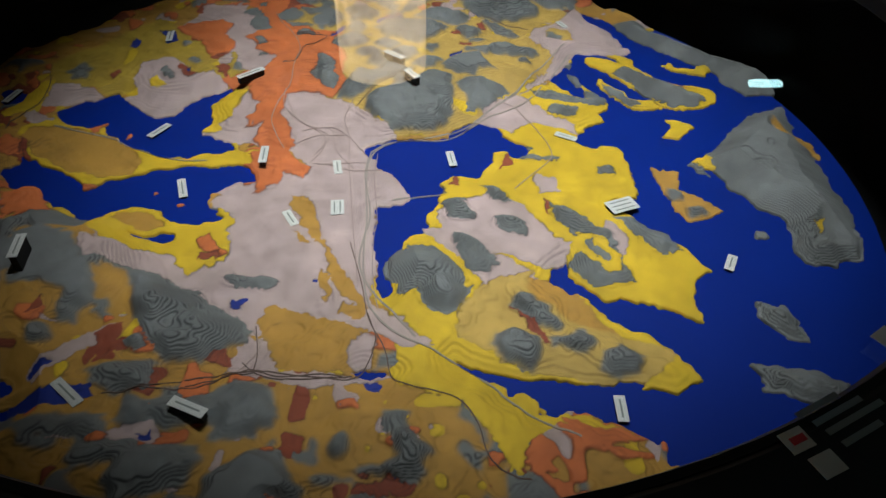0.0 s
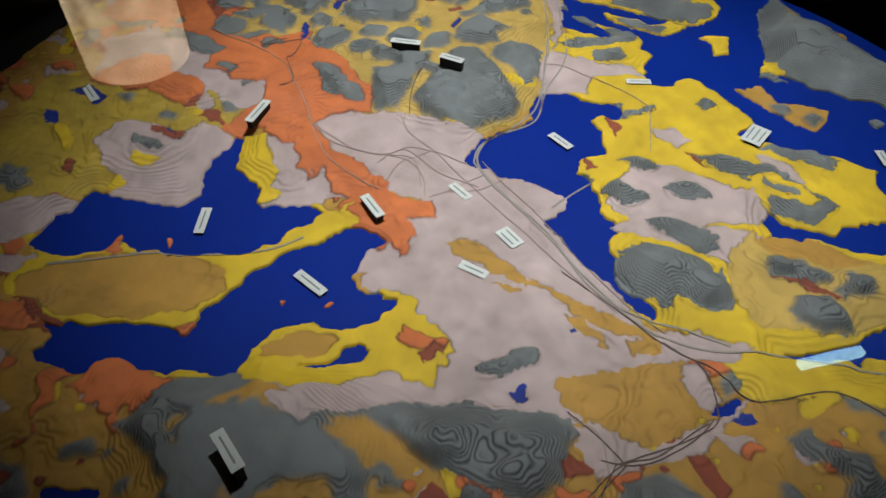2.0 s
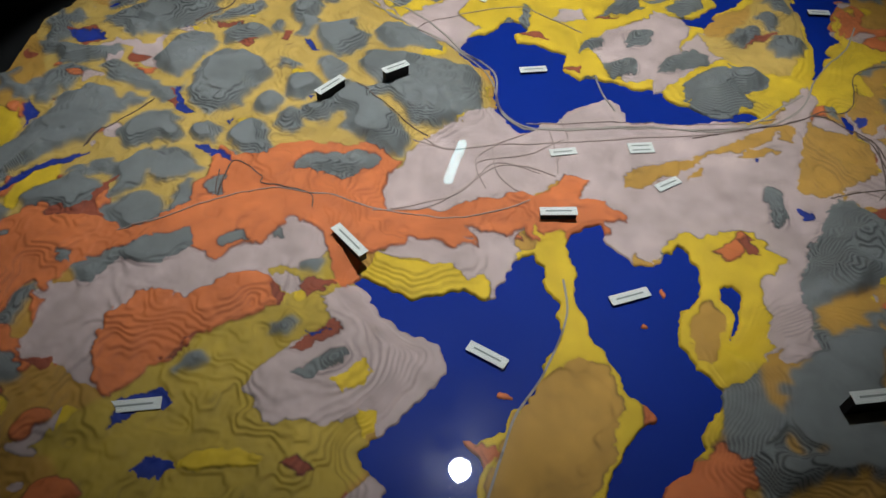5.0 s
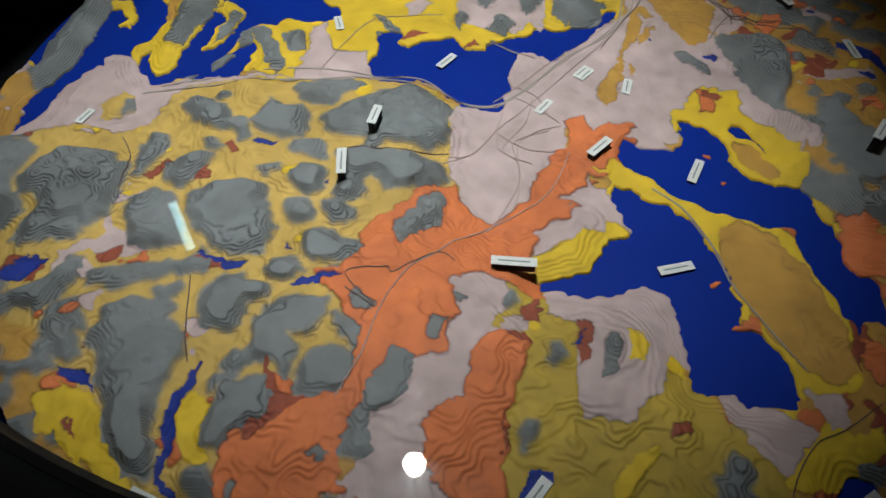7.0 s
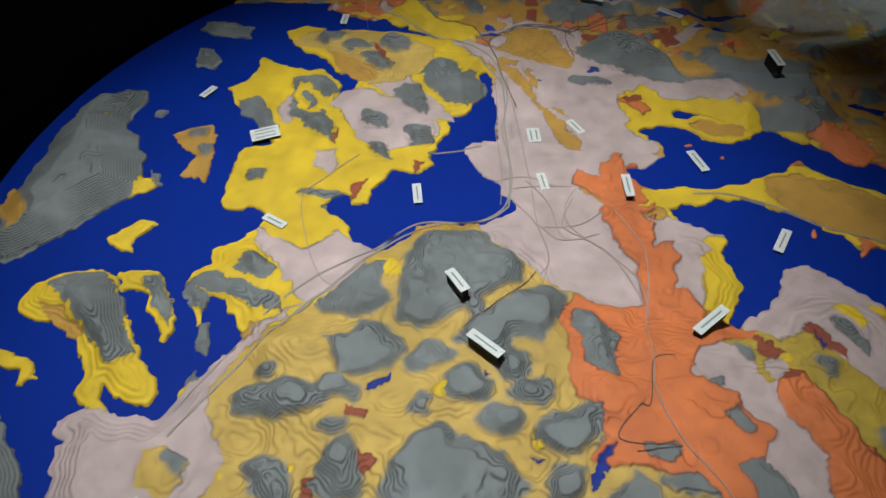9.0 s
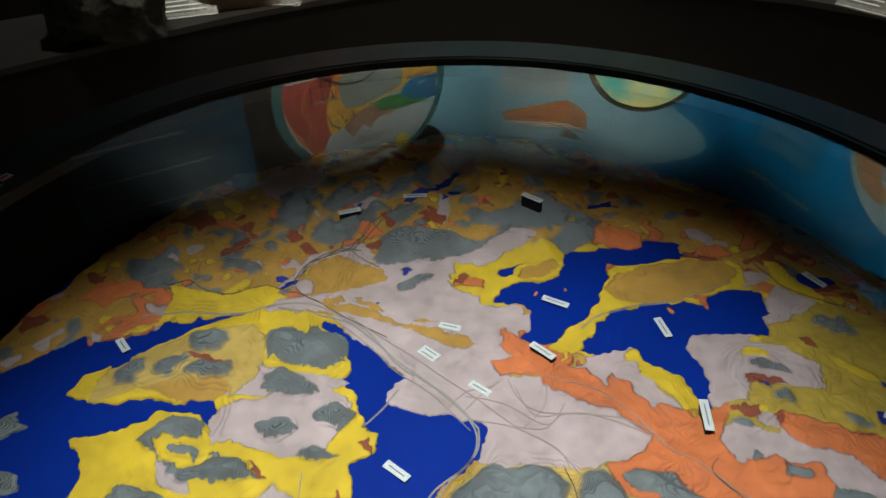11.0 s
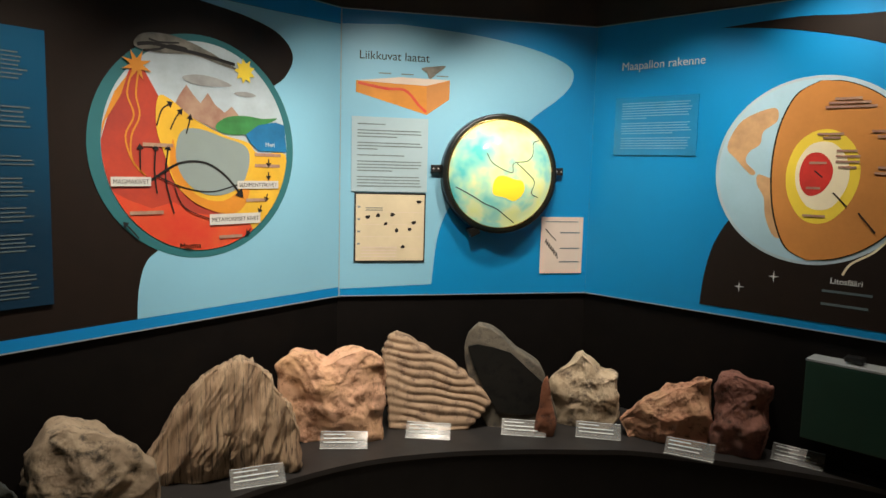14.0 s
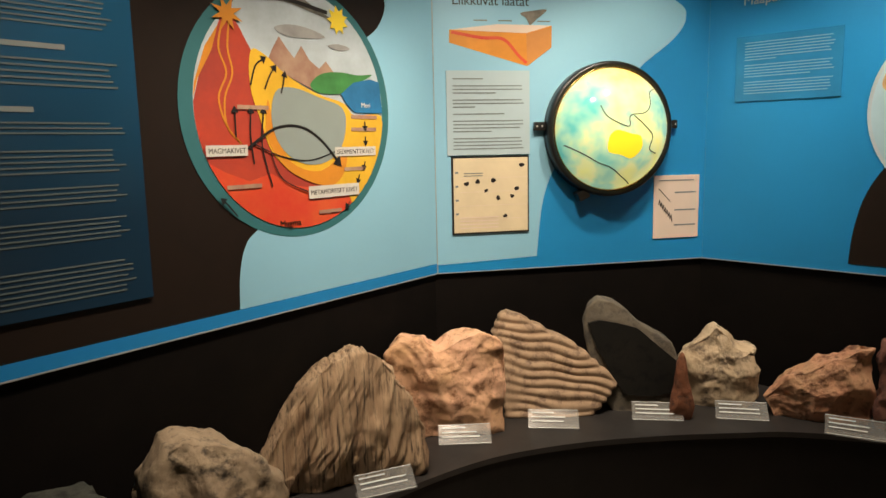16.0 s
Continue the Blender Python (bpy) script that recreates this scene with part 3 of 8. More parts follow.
region("ochre", [(-23, -300), (-61, -260), (-52, -231), (-65, -192), (-79, -167), (-66, -160), (-36, -208), (-12, -255), (5, -299)])
region("ochre", [(-29, -379), (-92, -361), (-131, -318), (-116, -290), (-61, -298), (-13, -342)])
region("grey", [(-159, -229), (-109, -238), (-109, -253), (-137, -257)])
region("grey", [(-424, -126), (-372, -135), (-329, -169), (-304, -201), (-263, -212), (-224, -230), (-182, -269), (-136, -283), (-116, -312), (-117, -348), (-136, -352), (-158, -330), (-179, -315), (-203, -322), (-225, -323), (-249, -301), (-256, -261), (-288, -222), (-302, -254), (-334, -257), (-362, -251), (-402, -227), (-434, -212), (-441, -179), (-423, -154)])
region("grey", [(-461, -140), (-423, -130), (-345, -152), (-338, -192), (-382, -182), (-387, -219), (-384, -271), (-395, -288)])
region("grey", [(-256, -391), (-259, -364), (-236, -347), (-195, -351), (-190, -369), (-219, -385)])
region("grey", [(-226, -423), (-225, -401), (-184, -392), (-131, -383), (-85, -387), (-72, -403), (-102, -419), (-137, -428), (-185, -427)])
region("grey", [(-322, -416), (-296, -400), (-246, -404), (-235, -420), (-277, -435), (-310, -431)])
hill(-179, -470, 42, 32, -175)
hill(-87, -479, 50, 28, 179)
hill(-238, -457, 15, 8, -170)
region("grey", [(27, -408), (54, -411), (65, -445), (75, -457), (60, -473), (35, -481), (5, -478), (9, -470), (40, -468), (49, -451), (33, -433)])
hill(-40, -461, 11, 8, 168)
hill(-115, -438, 16, 7, -170)
region("grey", [(113, -412), (142, -463), (132, -458), (110, -428)])
hill(149, -496, 21, 8, 168)
region("grey", [(77, 236), (76, 187), (65, 140), (24, 107), (-6, 113), (-43, 163), (-31, 188), (4, 225), (41, 253), (69, 250)])
region("grey", [(173, 188), (152, 154), (115, 140), (97, 174), (106, 209), (145, 215)])
region("grey", [(166, 246), (136, 230), (103, 227), (79, 256), (99, 280), (121, 288), (147, 274)])
region("grey", [(218, 334), (212, 299), (168, 290), (132, 302), (154, 331), (186, 343)])
region("grey", [(69, 297), (60, 267), (21, 242), (-17, 199), (-59, 177), (-87, 185), (-72, 210), (-47, 253), (-17, 268), (26, 283)])
hill(162, 406, 43, 26, 135)
hill(10, 296, 29, 19, -180)
hill(52, 320, 16, 11, 170)
region("grey", [(70, 397), (61, 363), (41, 345), (2, 351), (-18, 365), (-32, 398), (-19, 429), (11, 445), (41, 423)])
region("grey", [(122, 451), (107, 430), (75, 407), (49, 420), (12, 451), (30, 475), (63, 492), (100, 472)])
region("grey", [(6, 342), (-17, 319), (-41, 318), (-79, 313), (-102, 322), (-100, 350), (-76, 369), (-41, 367), (-12, 355)])
region("grey", [(-85, 255), (-84, 206), (-105, 195), (-130, 224), (-141, 265), (-126, 287), (-102, 285)])
hill(-70, 390, 19, 15, -140)
region("grey", [(198, 559), (213, 519), (217, 481), (184, 454), (152, 448), (114, 480), (84, 512), (88, 536), (108, 557), (110, 573), (125, 575), (148, 556), (162, 535), (164, 558), (147, 581), (180, 577)])
hill(263, 539, 38, 27, 138)
region("grey", [(41, 522), (30, 494), (8, 460), (-15, 443), (-27, 454), (-8, 486), (13, 518), (32, 538), (46, 540)])
region("grey", [(-27, 449), (-41, 430), (-71, 427), (-90, 445), (-99, 473), (-82, 496), (-53, 480)])
hill(-125, 411, 30, 22, 90)
hill(-172, 385, 19, 10, 168)
hill(-193, 422, 27, 24, 89)
hill(-154, 351, 16, 11, -168)
hill(-227, 318, 14, 10, 105)
hill(-341, 227, 24, 11, 123)
hill(-327, 278, 15, 8, -162)
hill(-353, 335, 15, 7, 114)
hill(256, 391, 23, 14, 143)
hill(115, 365, 20, 9, -159)
hill(-41, 297, 19, 12, -167)
hill(-40, 374, 13, 10, 137)
hill(377, 236, 87, 23, 130)
hill(356, 188, 32, 17, 132)
hill(480, 46, 66, 54, 141)
hill(533, 116, 43, 23, 141)
region("grey", [(-12, 568), (12, 540), (0, 506), (-45, 495), (-91, 516), (-117, 552), (-148, 579), (-182, 590), (-179, 601), (-141, 601), (-82, 591)])
hill(-65, 459, 39, 26, 146)
hill(-118, 408, 29, 20, -155)
hill(-183, 420, 30, 25, 164)
hill(-154, 515, 38, 22, 149)
hill(-163, 384, 16, 12, 174)
region("grey", [(53, 525), (44, 488), (5, 454), (-17, 467), (6, 502), (34, 534)])
hill(-14, 477, 16, 11, 59)
region("grey", [(81, 607), (66, 570), (88, 532), (74, 527), (45, 546), (31, 580), (62, 615)])
region("grey", [(32, 627), (35, 594), (34, 568), (10, 566), (-17, 581), (-11, 614), (6, 637)])
region("grey", [(-230, 451), (-216, 410), (-210, 365), (-233, 357), (-251, 387), (-248, 423), (-251, 450)])
hill(-495, 228, 23, 16, 108)
region("grey", [(-260, 476), (-240, 476), (-224, 446), (-216, 406), (-207, 366), (-233, 363), (-241, 388), (-247, 427), (-264, 450)])
hill(-143, 357, 16, 7, 176)
region("grey", [(-318, 523), (-289, 521), (-267, 505), (-278, 500), (-317, 506)])
hill(-326, 277, 16, 8, 174)
hill(-343, 223, 29, 8, 125)
hill(-354, 335, 14, 6, 130)
hill(-239, 243, 13, 6, 117)
region("grey", [(-362, 532), (-341, 521), (-345, 496), (-365, 481), (-374, 483)])
hill(-334, 314, 8, 4, -178)
hill(-219, 326, 15, 7, 82)
hill(72, -225, 49, 41, 95)
hill(201, -286, 43, 27, 140)
hill(127, -177, 33, 18, 140)
hill(109, -83, 25, 19, 136)
hill(146, -116, 16, 12, 132)
hill(179, -106, 18, 15, 130)
hill(266, -205, 34, 17, 139)
hill(337, -146, 29, 16, 141)
hill(255, -118, 31, 20, 139)
hill(163, -322, 29, 16, 144)
hill(446, -261, 27, 17, 129)
hill(474, -124, 12, 8, 99)
hill(226, 25, 22, 11, 152)
hill(309, -0, 12, 10, 172)
hill(277, 152, 22, 11, 147)
hill(284, 187, 58, 16, 157)
hill(238, 126, 11, 8, 93)
region("grey", [(502, -67), (472, -34), (464, 11), (467, 60), (486, 90), (515, 92)])
region("grey", [(454, -25), (433, 5), (404, 47), (431, 27)])
hill(434, -352, 42, 23, 139)
region("yellow", [(462, 8), (444, 14), (425, 70), (423, 85), (452, 69)])
hill(168, -540, 55, 32, 113)
region("grey", [(53, -519), (22, -514), (18, -445), (28, -444), (39, -486)])
hill(-102, -540, 45, 35, -155)
hill(-205, -508, 33, 26, -179)
region("grey", [(-91, -454), (-144, -483), (-173, -431), (-210, -415), (-147, -375), (-101, -404)])
region("grey", [(-117, -330), (-204, -356), (-232, -306), (-266, -250), (-299, -196), (-236, -214), (-192, -270), (-138, -290)])
region("grey", [(-319, -300), (-394, -291), (-457, -250), (-416, -199), (-345, -230), (-306, -259)])
hill(-382, -157, 41, 30, -178)
hill(-302, -437, 35, 18, -145)
region("grey", [(-191, -251), (-126, -329), (-135, -368), (-215, -317), (-252, -265), (-312, -205), (-254, -211)])
region("grey", [(-360, -132), (-341, -161), (-346, -206), (-377, -202), (-418, -156), (-415, -119), (-387, -120)])
region("yellow", [(3, 643), (-26, 605), (-61, 589), (-92, 587), (-134, 601), (-151, 606), (-143, 629), (-111, 671), (-82, 677)])
region("ochre", [(-16, 641), (-33, 613), (-55, 613), (-69, 629), (-55, 652)])
region("ochre", [(-75, 622), (-85, 596), (-119, 603), (-130, 628), (-108, 637)])
region("ochre", [(-303, -225), (-274, -240), (-248, -275), (-223, -299), (-225, -326), (-248, -318), (-278, -270)])
region("ochre", [(-429, -253), (-376, -247), (-326, -284), (-285, -304), (-281, -331), (-307, -364), (-337, -365), (-380, -328), (-411, -322)])
region("pink", [(-353, -339), (-292, -311), (-282, -330), (-308, -363), (-335, -362)])
region("water", [(-344, -344), (-319, -338), (-321, -348), (-336, -356)])
region("brown", [(-284, -312), (-252, -303), (-245, -340), (-261, -350)])
hill(-223, -378, 27, 13, -152)
region("brown", [(-362, -276), (-350, -244), (-341, -274)])
hill(-406, -251, 20, 10, 122)
hill(-354, -293, 13, 11, 135)
region("ochre", [(-293, -230), (-258, -255), (-242, -287), (-230, -310), (-250, -324), (-291, -311), (-312, -279)])
region("ochre", [(-105, -268), (-54, -277), (-7, -306), (-6, -334), (-13, -363), (-56, -363), (-93, -347), (-107, -308)])
region("ochre", [(-117, -76), (-95, -73), (-67, -123), (-60, -155), (-38, -204), (-8, -241), (3, -272), (2, -294), (-16, -271), (-36, -223), (-69, -165), (-94, -134)])
region("ochre", [(-60, -213), (-52, -212), (-37, -250), (-44, -268), (-54, -241)])
region("ochre", [(-33, -271), (0, -276), (2, -296), (-24, -284)])
region("ochre", [(8, -300), (33, -316), (43, -346), (29, -349), (13, -323)])
region("orange", [(-35, -326), (-24, -345), (0, -356), (1, -363), (-23, -356)])
region("orange", [(-361, 76), (-355, 73), (-358, 64), (-366, 63), (-367, 69)])
region("orange", [(-256, -91), (-248, -90), (-243, -97), (-250, -99)])
region("orange", [(-285, -62), (-281, -69), (-285, -75), (-289, -70)])
region("orange", [(-295, -77), (-291, -84), (-295, -89), (-299, -83)])
region("orange", [(-409, 108), (-406, 106), (-412, 95), (-416, 86), (-419, 91)])
region("orange", [(-385, -52), (-374, -53), (-382, -63), (-388, -60)])
region("orange", [(-142, 23), (-158, 27), (-155, 40)])
region("yellow", [(-147, 31), (-154, 18), (-176, 26), (-162, 34)])
region("pink", [(16, 271), (0, 283), (7, 295), (17, 280)])
region("brown", [(76, 513), (67, 502), (64, 491), (56, 504), (64, 519)])
region("brown", [(31, 510), (4, 476), (-12, 450), (-25, 458), (-12, 470), (7, 486)])
region("orange", [(118, 329), (106, 322), (93, 332), (104, 341)])
region("brown", [(-10, 463), (-24, 453), (-33, 474), (-30, 486)])
region("brown", [(74, 511), (59, 500), (49, 518), (58, 525)])
region("water", [(-27, 457), (-34, 443), (-42, 408), (-32, 412), (-40, 438), (-31, 453)])
region("grey", [(53, 513), (14, 539), (1, 521), (-18, 501), (-43, 498), (-85, 510), (-137, 562), (-100, 594), (-61, 579), (-20, 565)])
region("brown", [(-577, 242), (-565, 227), (-571, 215), (-584, 232)])
hill(388, 434, 40, 13, 143)
region("yellow", [(413, 424), (424, 402), (384, 443)])
region("yellow", [(286, 417), (282, 381), (252, 415), (269, 428)])
region("yellow", [(328, 171), (323, 116), (281, 93), (251, 77), (205, 51), (169, 76), (156, 119), (182, 179), (225, 209), (252, 238), (268, 288), (285, 234)])
region("ochre", [(316, 187), (268, 203), (229, 214), (250, 239), (267, 282), (285, 234)])
region("grey", [(318, 181), (304, 162), (227, 203), (217, 219), (239, 216), (285, 196)])
hill(261, 159, 22, 9, 143)
region("pink", [(272, 106), (215, 102), (162, 97), (153, 124), (221, 199), (239, 156)])
hill(222, 132, 10, 8, 107)
region("yellow", [(491, 225), (511, 186), (475, 203), (458, 242)])
region("yellow", [(411, 160), (373, 147), (340, 191), (321, 249), (337, 245), (352, 210), (385, 181)])
region("grey", [(386, 174), (357, 164), (332, 202), (347, 202)])
region("grey", [(340, 222), (322, 218), (311, 257), (326, 254)])
region("grey", [(404, 43), (437, -27), (389, 35), (388, 51)])
region("ochre", [(390, -2), (406, -56), (377, -91), (358, -45), (358, 23)])
region("yellow", [(564, 259), (533, 254), (470, 315), (481, 321)])
region("pink", [(-149, 258), (-177, 244), (-196, 213), (-227, 203), (-250, 236), (-260, 278), (-273, 322), (-300, 340), (-278, 359), (-292, 392), (-262, 407), (-242, 346), (-258, 329), (-245, 290), (-216, 263), (-194, 260), (-158, 279)])
region("orange", [(-259, 288), (-291, 278), (-322, 283), (-299, 303), (-317, 330), (-342, 372), (-287, 399), (-277, 368), (-298, 350), (-284, 327)])
region("brown", [(-300, 307), (-314, 315), (-332, 344), (-345, 370), (-329, 379), (-315, 353)])
region("olive", [(-263, 210), (-311, 190), (-405, 190), (-425, 184), (-433, 322), (-351, 363), (-316, 304), (-337, 273), (-321, 255), (-292, 266)])
region("olive", [(-467, 417), (-434, 373), (-415, 323), (-417, 244), (-395, 197), (-439, 202), (-512, 249)])
region("olive", [(-362, 362), (-286, 332), (-245, 230), (-278, 192), (-318, 211), (-355, 253), (-372, 316)])
region("yellow", [(-360, 209), (-338, 213), (-334, 194), (-344, 185), (-360, 195)])
region("yellow", [(-443, 321), (-416, 325), (-421, 280), (-438, 276), (-424, 225), (-437, 224), (-445, 275)])
region("pink", [(-278, 231), (-307, 211), (-324, 249), (-299, 267)])
region("pink", [(-357, 215), (-372, 202), (-408, 232), (-392, 266), (-364, 251)])
region("pink", [(-366, 288), (-408, 278), (-413, 291), (-378, 310)])
hill(-344, 227, 26, 8, 129)
hill(-327, 280, 14, 7, 180)
hill(-352, 334, 15, 7, 119)
hill(-333, 314, 7, 4, 160)
region("brown", [(-303, 245), (-304, 219), (-317, 247), (-330, 262), (-318, 260)])
region("yellow", [(-339, 183), (-360, 180), (-369, 190), (-352, 205)])
region("olive", [(-114, -275), (-68, -285), (-23, -294), (-2, -321), (-9, -347), (-18, -365), (-75, -358), (-100, -320), (-121, -295)])
hill(-94, -409, 42, 21, 147)
region("pink", [(8, -322), (20, -335), (3, -350), (-10, -343)])
region("water", [(12, -368), (35, -371), (36, -381), (22, -384)])
region("water", [(-149, -260), (-135, -264), (-124, -259), (-136, -274)])
region("water", [(-62, -232), (-54, -231), (-55, -238), (-62, -238)])
region("grey", [(-164, -231), (-137, -243), (-117, -239), (-112, -251), (-131, -262), (-146, -259), (-160, -245)])
region("orange", [(2, -405), (19, -403), (21, -412), (7, -415)])
region("yellow", [(152, 128), (142, 105), (64, 63), (37, 72), (44, 91), (67, 88)])
region("grey", [(136, -302), (170, -302), (194, -350), (172, -365), (145, -354)])
region("grey", [(160, -262), (183, -256), (208, -303), (202, -316), (174, -302)])
region("grey", [(196, -262), (225, -275), (238, -309), (232, -314), (209, -292)])
region("grey", [(198, -329), (235, -316), (247, -330), (232, -340), (203, -340)])
region("grey", [(241, -356), (265, -338), (288, -346), (285, -385), (262, -375)])
region("brown", [(152, -276), (159, -276), (201, -340), (196, -345), (170, -302)])
region("pink", [(294, -140), (330, -155), (328, -210), (311, -203), (305, -162)])
region("grey", [(233, -213), (258, -200), (282, -245), (271, -258), (246, -251)])
region("grey", [(301, -194), (314, -221), (318, -246), (299, -252), (290, -227)])
region("yellow", [(277, -182), (299, -190), (294, -216), (280, -216)])
region("grey", [(322, -160), (363, -188), (358, -208), (329, -195)])
hill(341, -236, 9, 7, -149)
region("grey", [(224, -125), (266, -131), (283, -152), (261, -162), (229, -146)])
region("yellow", [(228, -134), (243, -128), (243, -150), (229, -155)])
hill(304, -37, 17, 13, -165)
region("brown", [(215, -93), (220, -95), (218, -126), (213, -123)])
hill(141, -140, 15, 12, 87)
region("orange", [(-137, 29), (-129, 10), (-107, -1), (-115, -24), (-143, -16), (-161, -73), (-172, -71), (-175, -28), (-178, -8), (-200, 16), (-186, 26), (-171, 39)])
region("orange", [(-289, 405), (-271, 373), (-296, 354), (-281, 333), (-263, 336), (-257, 310), (-259, 280), (-278, 274), (-311, 282), (-320, 288), (-296, 296), (-302, 316), (-323, 343), (-329, 357), (-347, 368), (-361, 367), (-354, 377), (-361, 386), (-389, 384), (-390, 397), (-375, 406), (-349, 399), (-322, 408)])
region("orange", [(-272, 504), (-299, 481), (-319, 478), (-328, 465), (-348, 471), (-331, 488), (-301, 492)])
region("brown", [(-310, 348), (-296, 317), (-298, 308), (-316, 325), (-325, 354)])
region("brown", [(-326, 261), (-303, 244), (-303, 218), (-308, 212), (-313, 236)])
region("brown", [(-328, 382), (-316, 367), (-325, 354), (-341, 369)])
region("grey", [(-260, 476), (-240, 476), (-224, 446), (-216, 406), (-207, 366), (-233, 363), (-241, 388), (-247, 427), (-264, 450)])
hill(-326, 277, 16, 8, 174)
hill(-343, 223, 29, 8, 125)
hill(-354, 335, 14, 6, 130)
region("yellow", [(-336, 201), (-337, 186), (-351, 184), (-359, 195), (-351, 205)])
region("yellow", [(-369, 336), (-360, 316), (-372, 305), (-383, 320)])
region("yellow", [(-260, 271), (-259, 250), (-287, 235), (-281, 260)])
region("pink", [(-358, 260), (-358, 221), (-384, 218), (-391, 248)])
region("pink", [(-385, 311), (-366, 290), (-396, 286), (-405, 305)])
region("pink", [(-303, 264), (-287, 235), (-312, 230), (-329, 249)])
region("yellow", [(-243, 231), (-263, 219), (-286, 212), (-277, 243)])
region("yellow", [(-332, 199), (-343, 178), (-362, 185), (-359, 207)])
region("yellow", [(-413, 301), (-433, 272), (-451, 288), (-434, 313)])
region("pink", [(-341, 236), (-359, 207), (-384, 223), (-377, 256)])
region("orange", [(-144, 323), (-156, 289), (-204, 296), (-236, 318), (-219, 345), (-178, 345)])
region("orange", [(-129, 360), (-144, 323), (-178, 345), (-160, 365)])
hill(-218, 319, 13, 11, 98)
hill(-145, 354, 17, 11, 159)
region("ochre", [(40, 667), (-41, 601), (-74, 588), (-103, 593), (-129, 603), (-156, 605), (-144, 627), (-144, 657), (-132, 677), (-92, 714)])
region("yellow", [(-15, 645), (-29, 617), (-47, 604), (-56, 605), (-65, 621), (-89, 629), (-108, 643), (-126, 659), (-121, 665), (-104, 647), (-61, 648), (-48, 658)])
region("yellow", [(-80, 605), (-96, 595), (-122, 602), (-111, 606), (-93, 608)])
region("brown", [(-53, 637), (-58, 633), (-81, 632), (-79, 636)])
region("grey", [(-81, 663), (-85, 655), (-105, 662), (-99, 668)])
region("grey", [(-131, 649), (-133, 638), (-147, 631), (-159, 637), (-144, 654)])
region("water", [(-37, 600), (-38, 585), (-72, 588), (-46, 601)])
region("water", [(-144, 627), (-154, 615), (-161, 602), (-173, 594), (-189, 592), (-162, 620)])
region("pink", [(-135, -99), (-5, -142), (-9, -213), (2, -252), (-4, -303), (-43, -288), (-111, -278), (-146, -261), (-177, -265), (-168, -195)])
region("ochre", [(-112, -80), (-96, -85), (-84, -87), (-72, -102), (-66, -132), (-64, -152), (-53, -170), (-41, -198), (-36, -215), (-43, -217), (-54, -194), (-62, -175), (-74, -165), (-79, -152), (-87, -132), (-98, -108), (-110, -99)])
region("yellow", [(-105, -93), (-86, -97), (-76, -118), (-75, -139), (-82, -137), (-91, -116)])
region("ochre", [(-98, -151), (-86, -154), (-80, -171), (-89, -175), (-96, -164)])
region("ochre", [(-58, -219), (-45, -228), (-41, -246), (-37, -264), (-47, -272), (-51, -268), (-51, -247)])
region("ochre", [(-40, -213), (-22, -220), (-10, -242), (-2, -270), (1, -285), (-5, -289), (-15, -266), (-27, -244)])
region("ochre", [(-34, -281), (-22, -276), (-2, -282), (-5, -301), (-30, -288)])
region("ochre", [(-3, -284), (8, -297), (33, -321), (46, -338), (45, -361), (35, -373), (8, -364), (3, -347), (6, -326), (-3, -301)])
region("ochre", [(-111, -279), (-89, -279), (-43, -290), (-11, -305), (-2, -323), (-16, -348), (-34, -365), (-82, -349), (-112, -315), (-119, -295)])
region("pink", [(6, -310), (14, -321), (9, -349), (-7, -357), (-13, -349), (-1, -331)])
region("grey", [(-158, -228), (-127, -234), (-108, -232), (-107, -245), (-120, -254), (-142, -247)])
region("water", [(-152, -262), (-138, -266), (-133, -260), (-135, -271), (-144, -277), (-151, -272)])

# the lakes, hills and borders of the middle country
region("sand", [(365, 562), (336, 471), (333, 398), (328, 330), (241, 179), (159, 109), (81, 68), (36, 71), (-4, 120), (-40, 150), (-79, 166), (-59, 288), (-94, 350), (-161, 396), (-210, 428), (-181, 495), (-201, 541), (-225, 576), (-180, 650)])
region("ochre", [(-403, -247), (-272, -233), (-102, -318), (-112, -359), (0, -371), (81, -419), (92, -516), (-282, -520)])
region("sand", [(214, 600), (135, 513), (-47, 409), (-126, 508), (162, 677), (231, 623)])
drawn[:] = False
region("yellow", [(-18, 624), (-50, 607), (-101, 603), (-154, 618), (-201, 615), (-180, 650)])
region("yellow", [(-117, 568), (-110, 535), (-146, 530), (-166, 560), (-189, 571), (-166, 579)])
region("orange", [(-84, -15), (-92, -38), (-118, -24), (-127, -49), (-143, -88), (-156, -84), (-155, -51), (-156, -25), (-171, -7), (-180, 12), (-157, 18), (-143, 24), (-135, 29), (-140, 46), (-167, 34), (-164, 56), (-155, 88), (-158, 106), (-191, 85), (-188, 113), (-183, 153), (-202, 174), (-200, 193), (-177, 233), (-165, 259), (-144, 266), (-143, 285), (-162, 273), (-213, 301), (-227, 320), (-243, 344), (-222, 367), (-231, 415), (-237, 454), (-256, 487), (-275, 494), (-227, 572), (-184, 560), (-173, 528), (-171, 492), (-137, 481), (-194, 453), (-205, 426), (-166, 389), (-125, 381), (-69, 376), (-91, 354), (-59, 288), (-63, 222), (-72, 169), (-107, 187), (-125, 187), (-149, 188), (-153, 155), (-149, 114), (-127, 84), (-119, 54), (-119, 29), (-122, 6)])
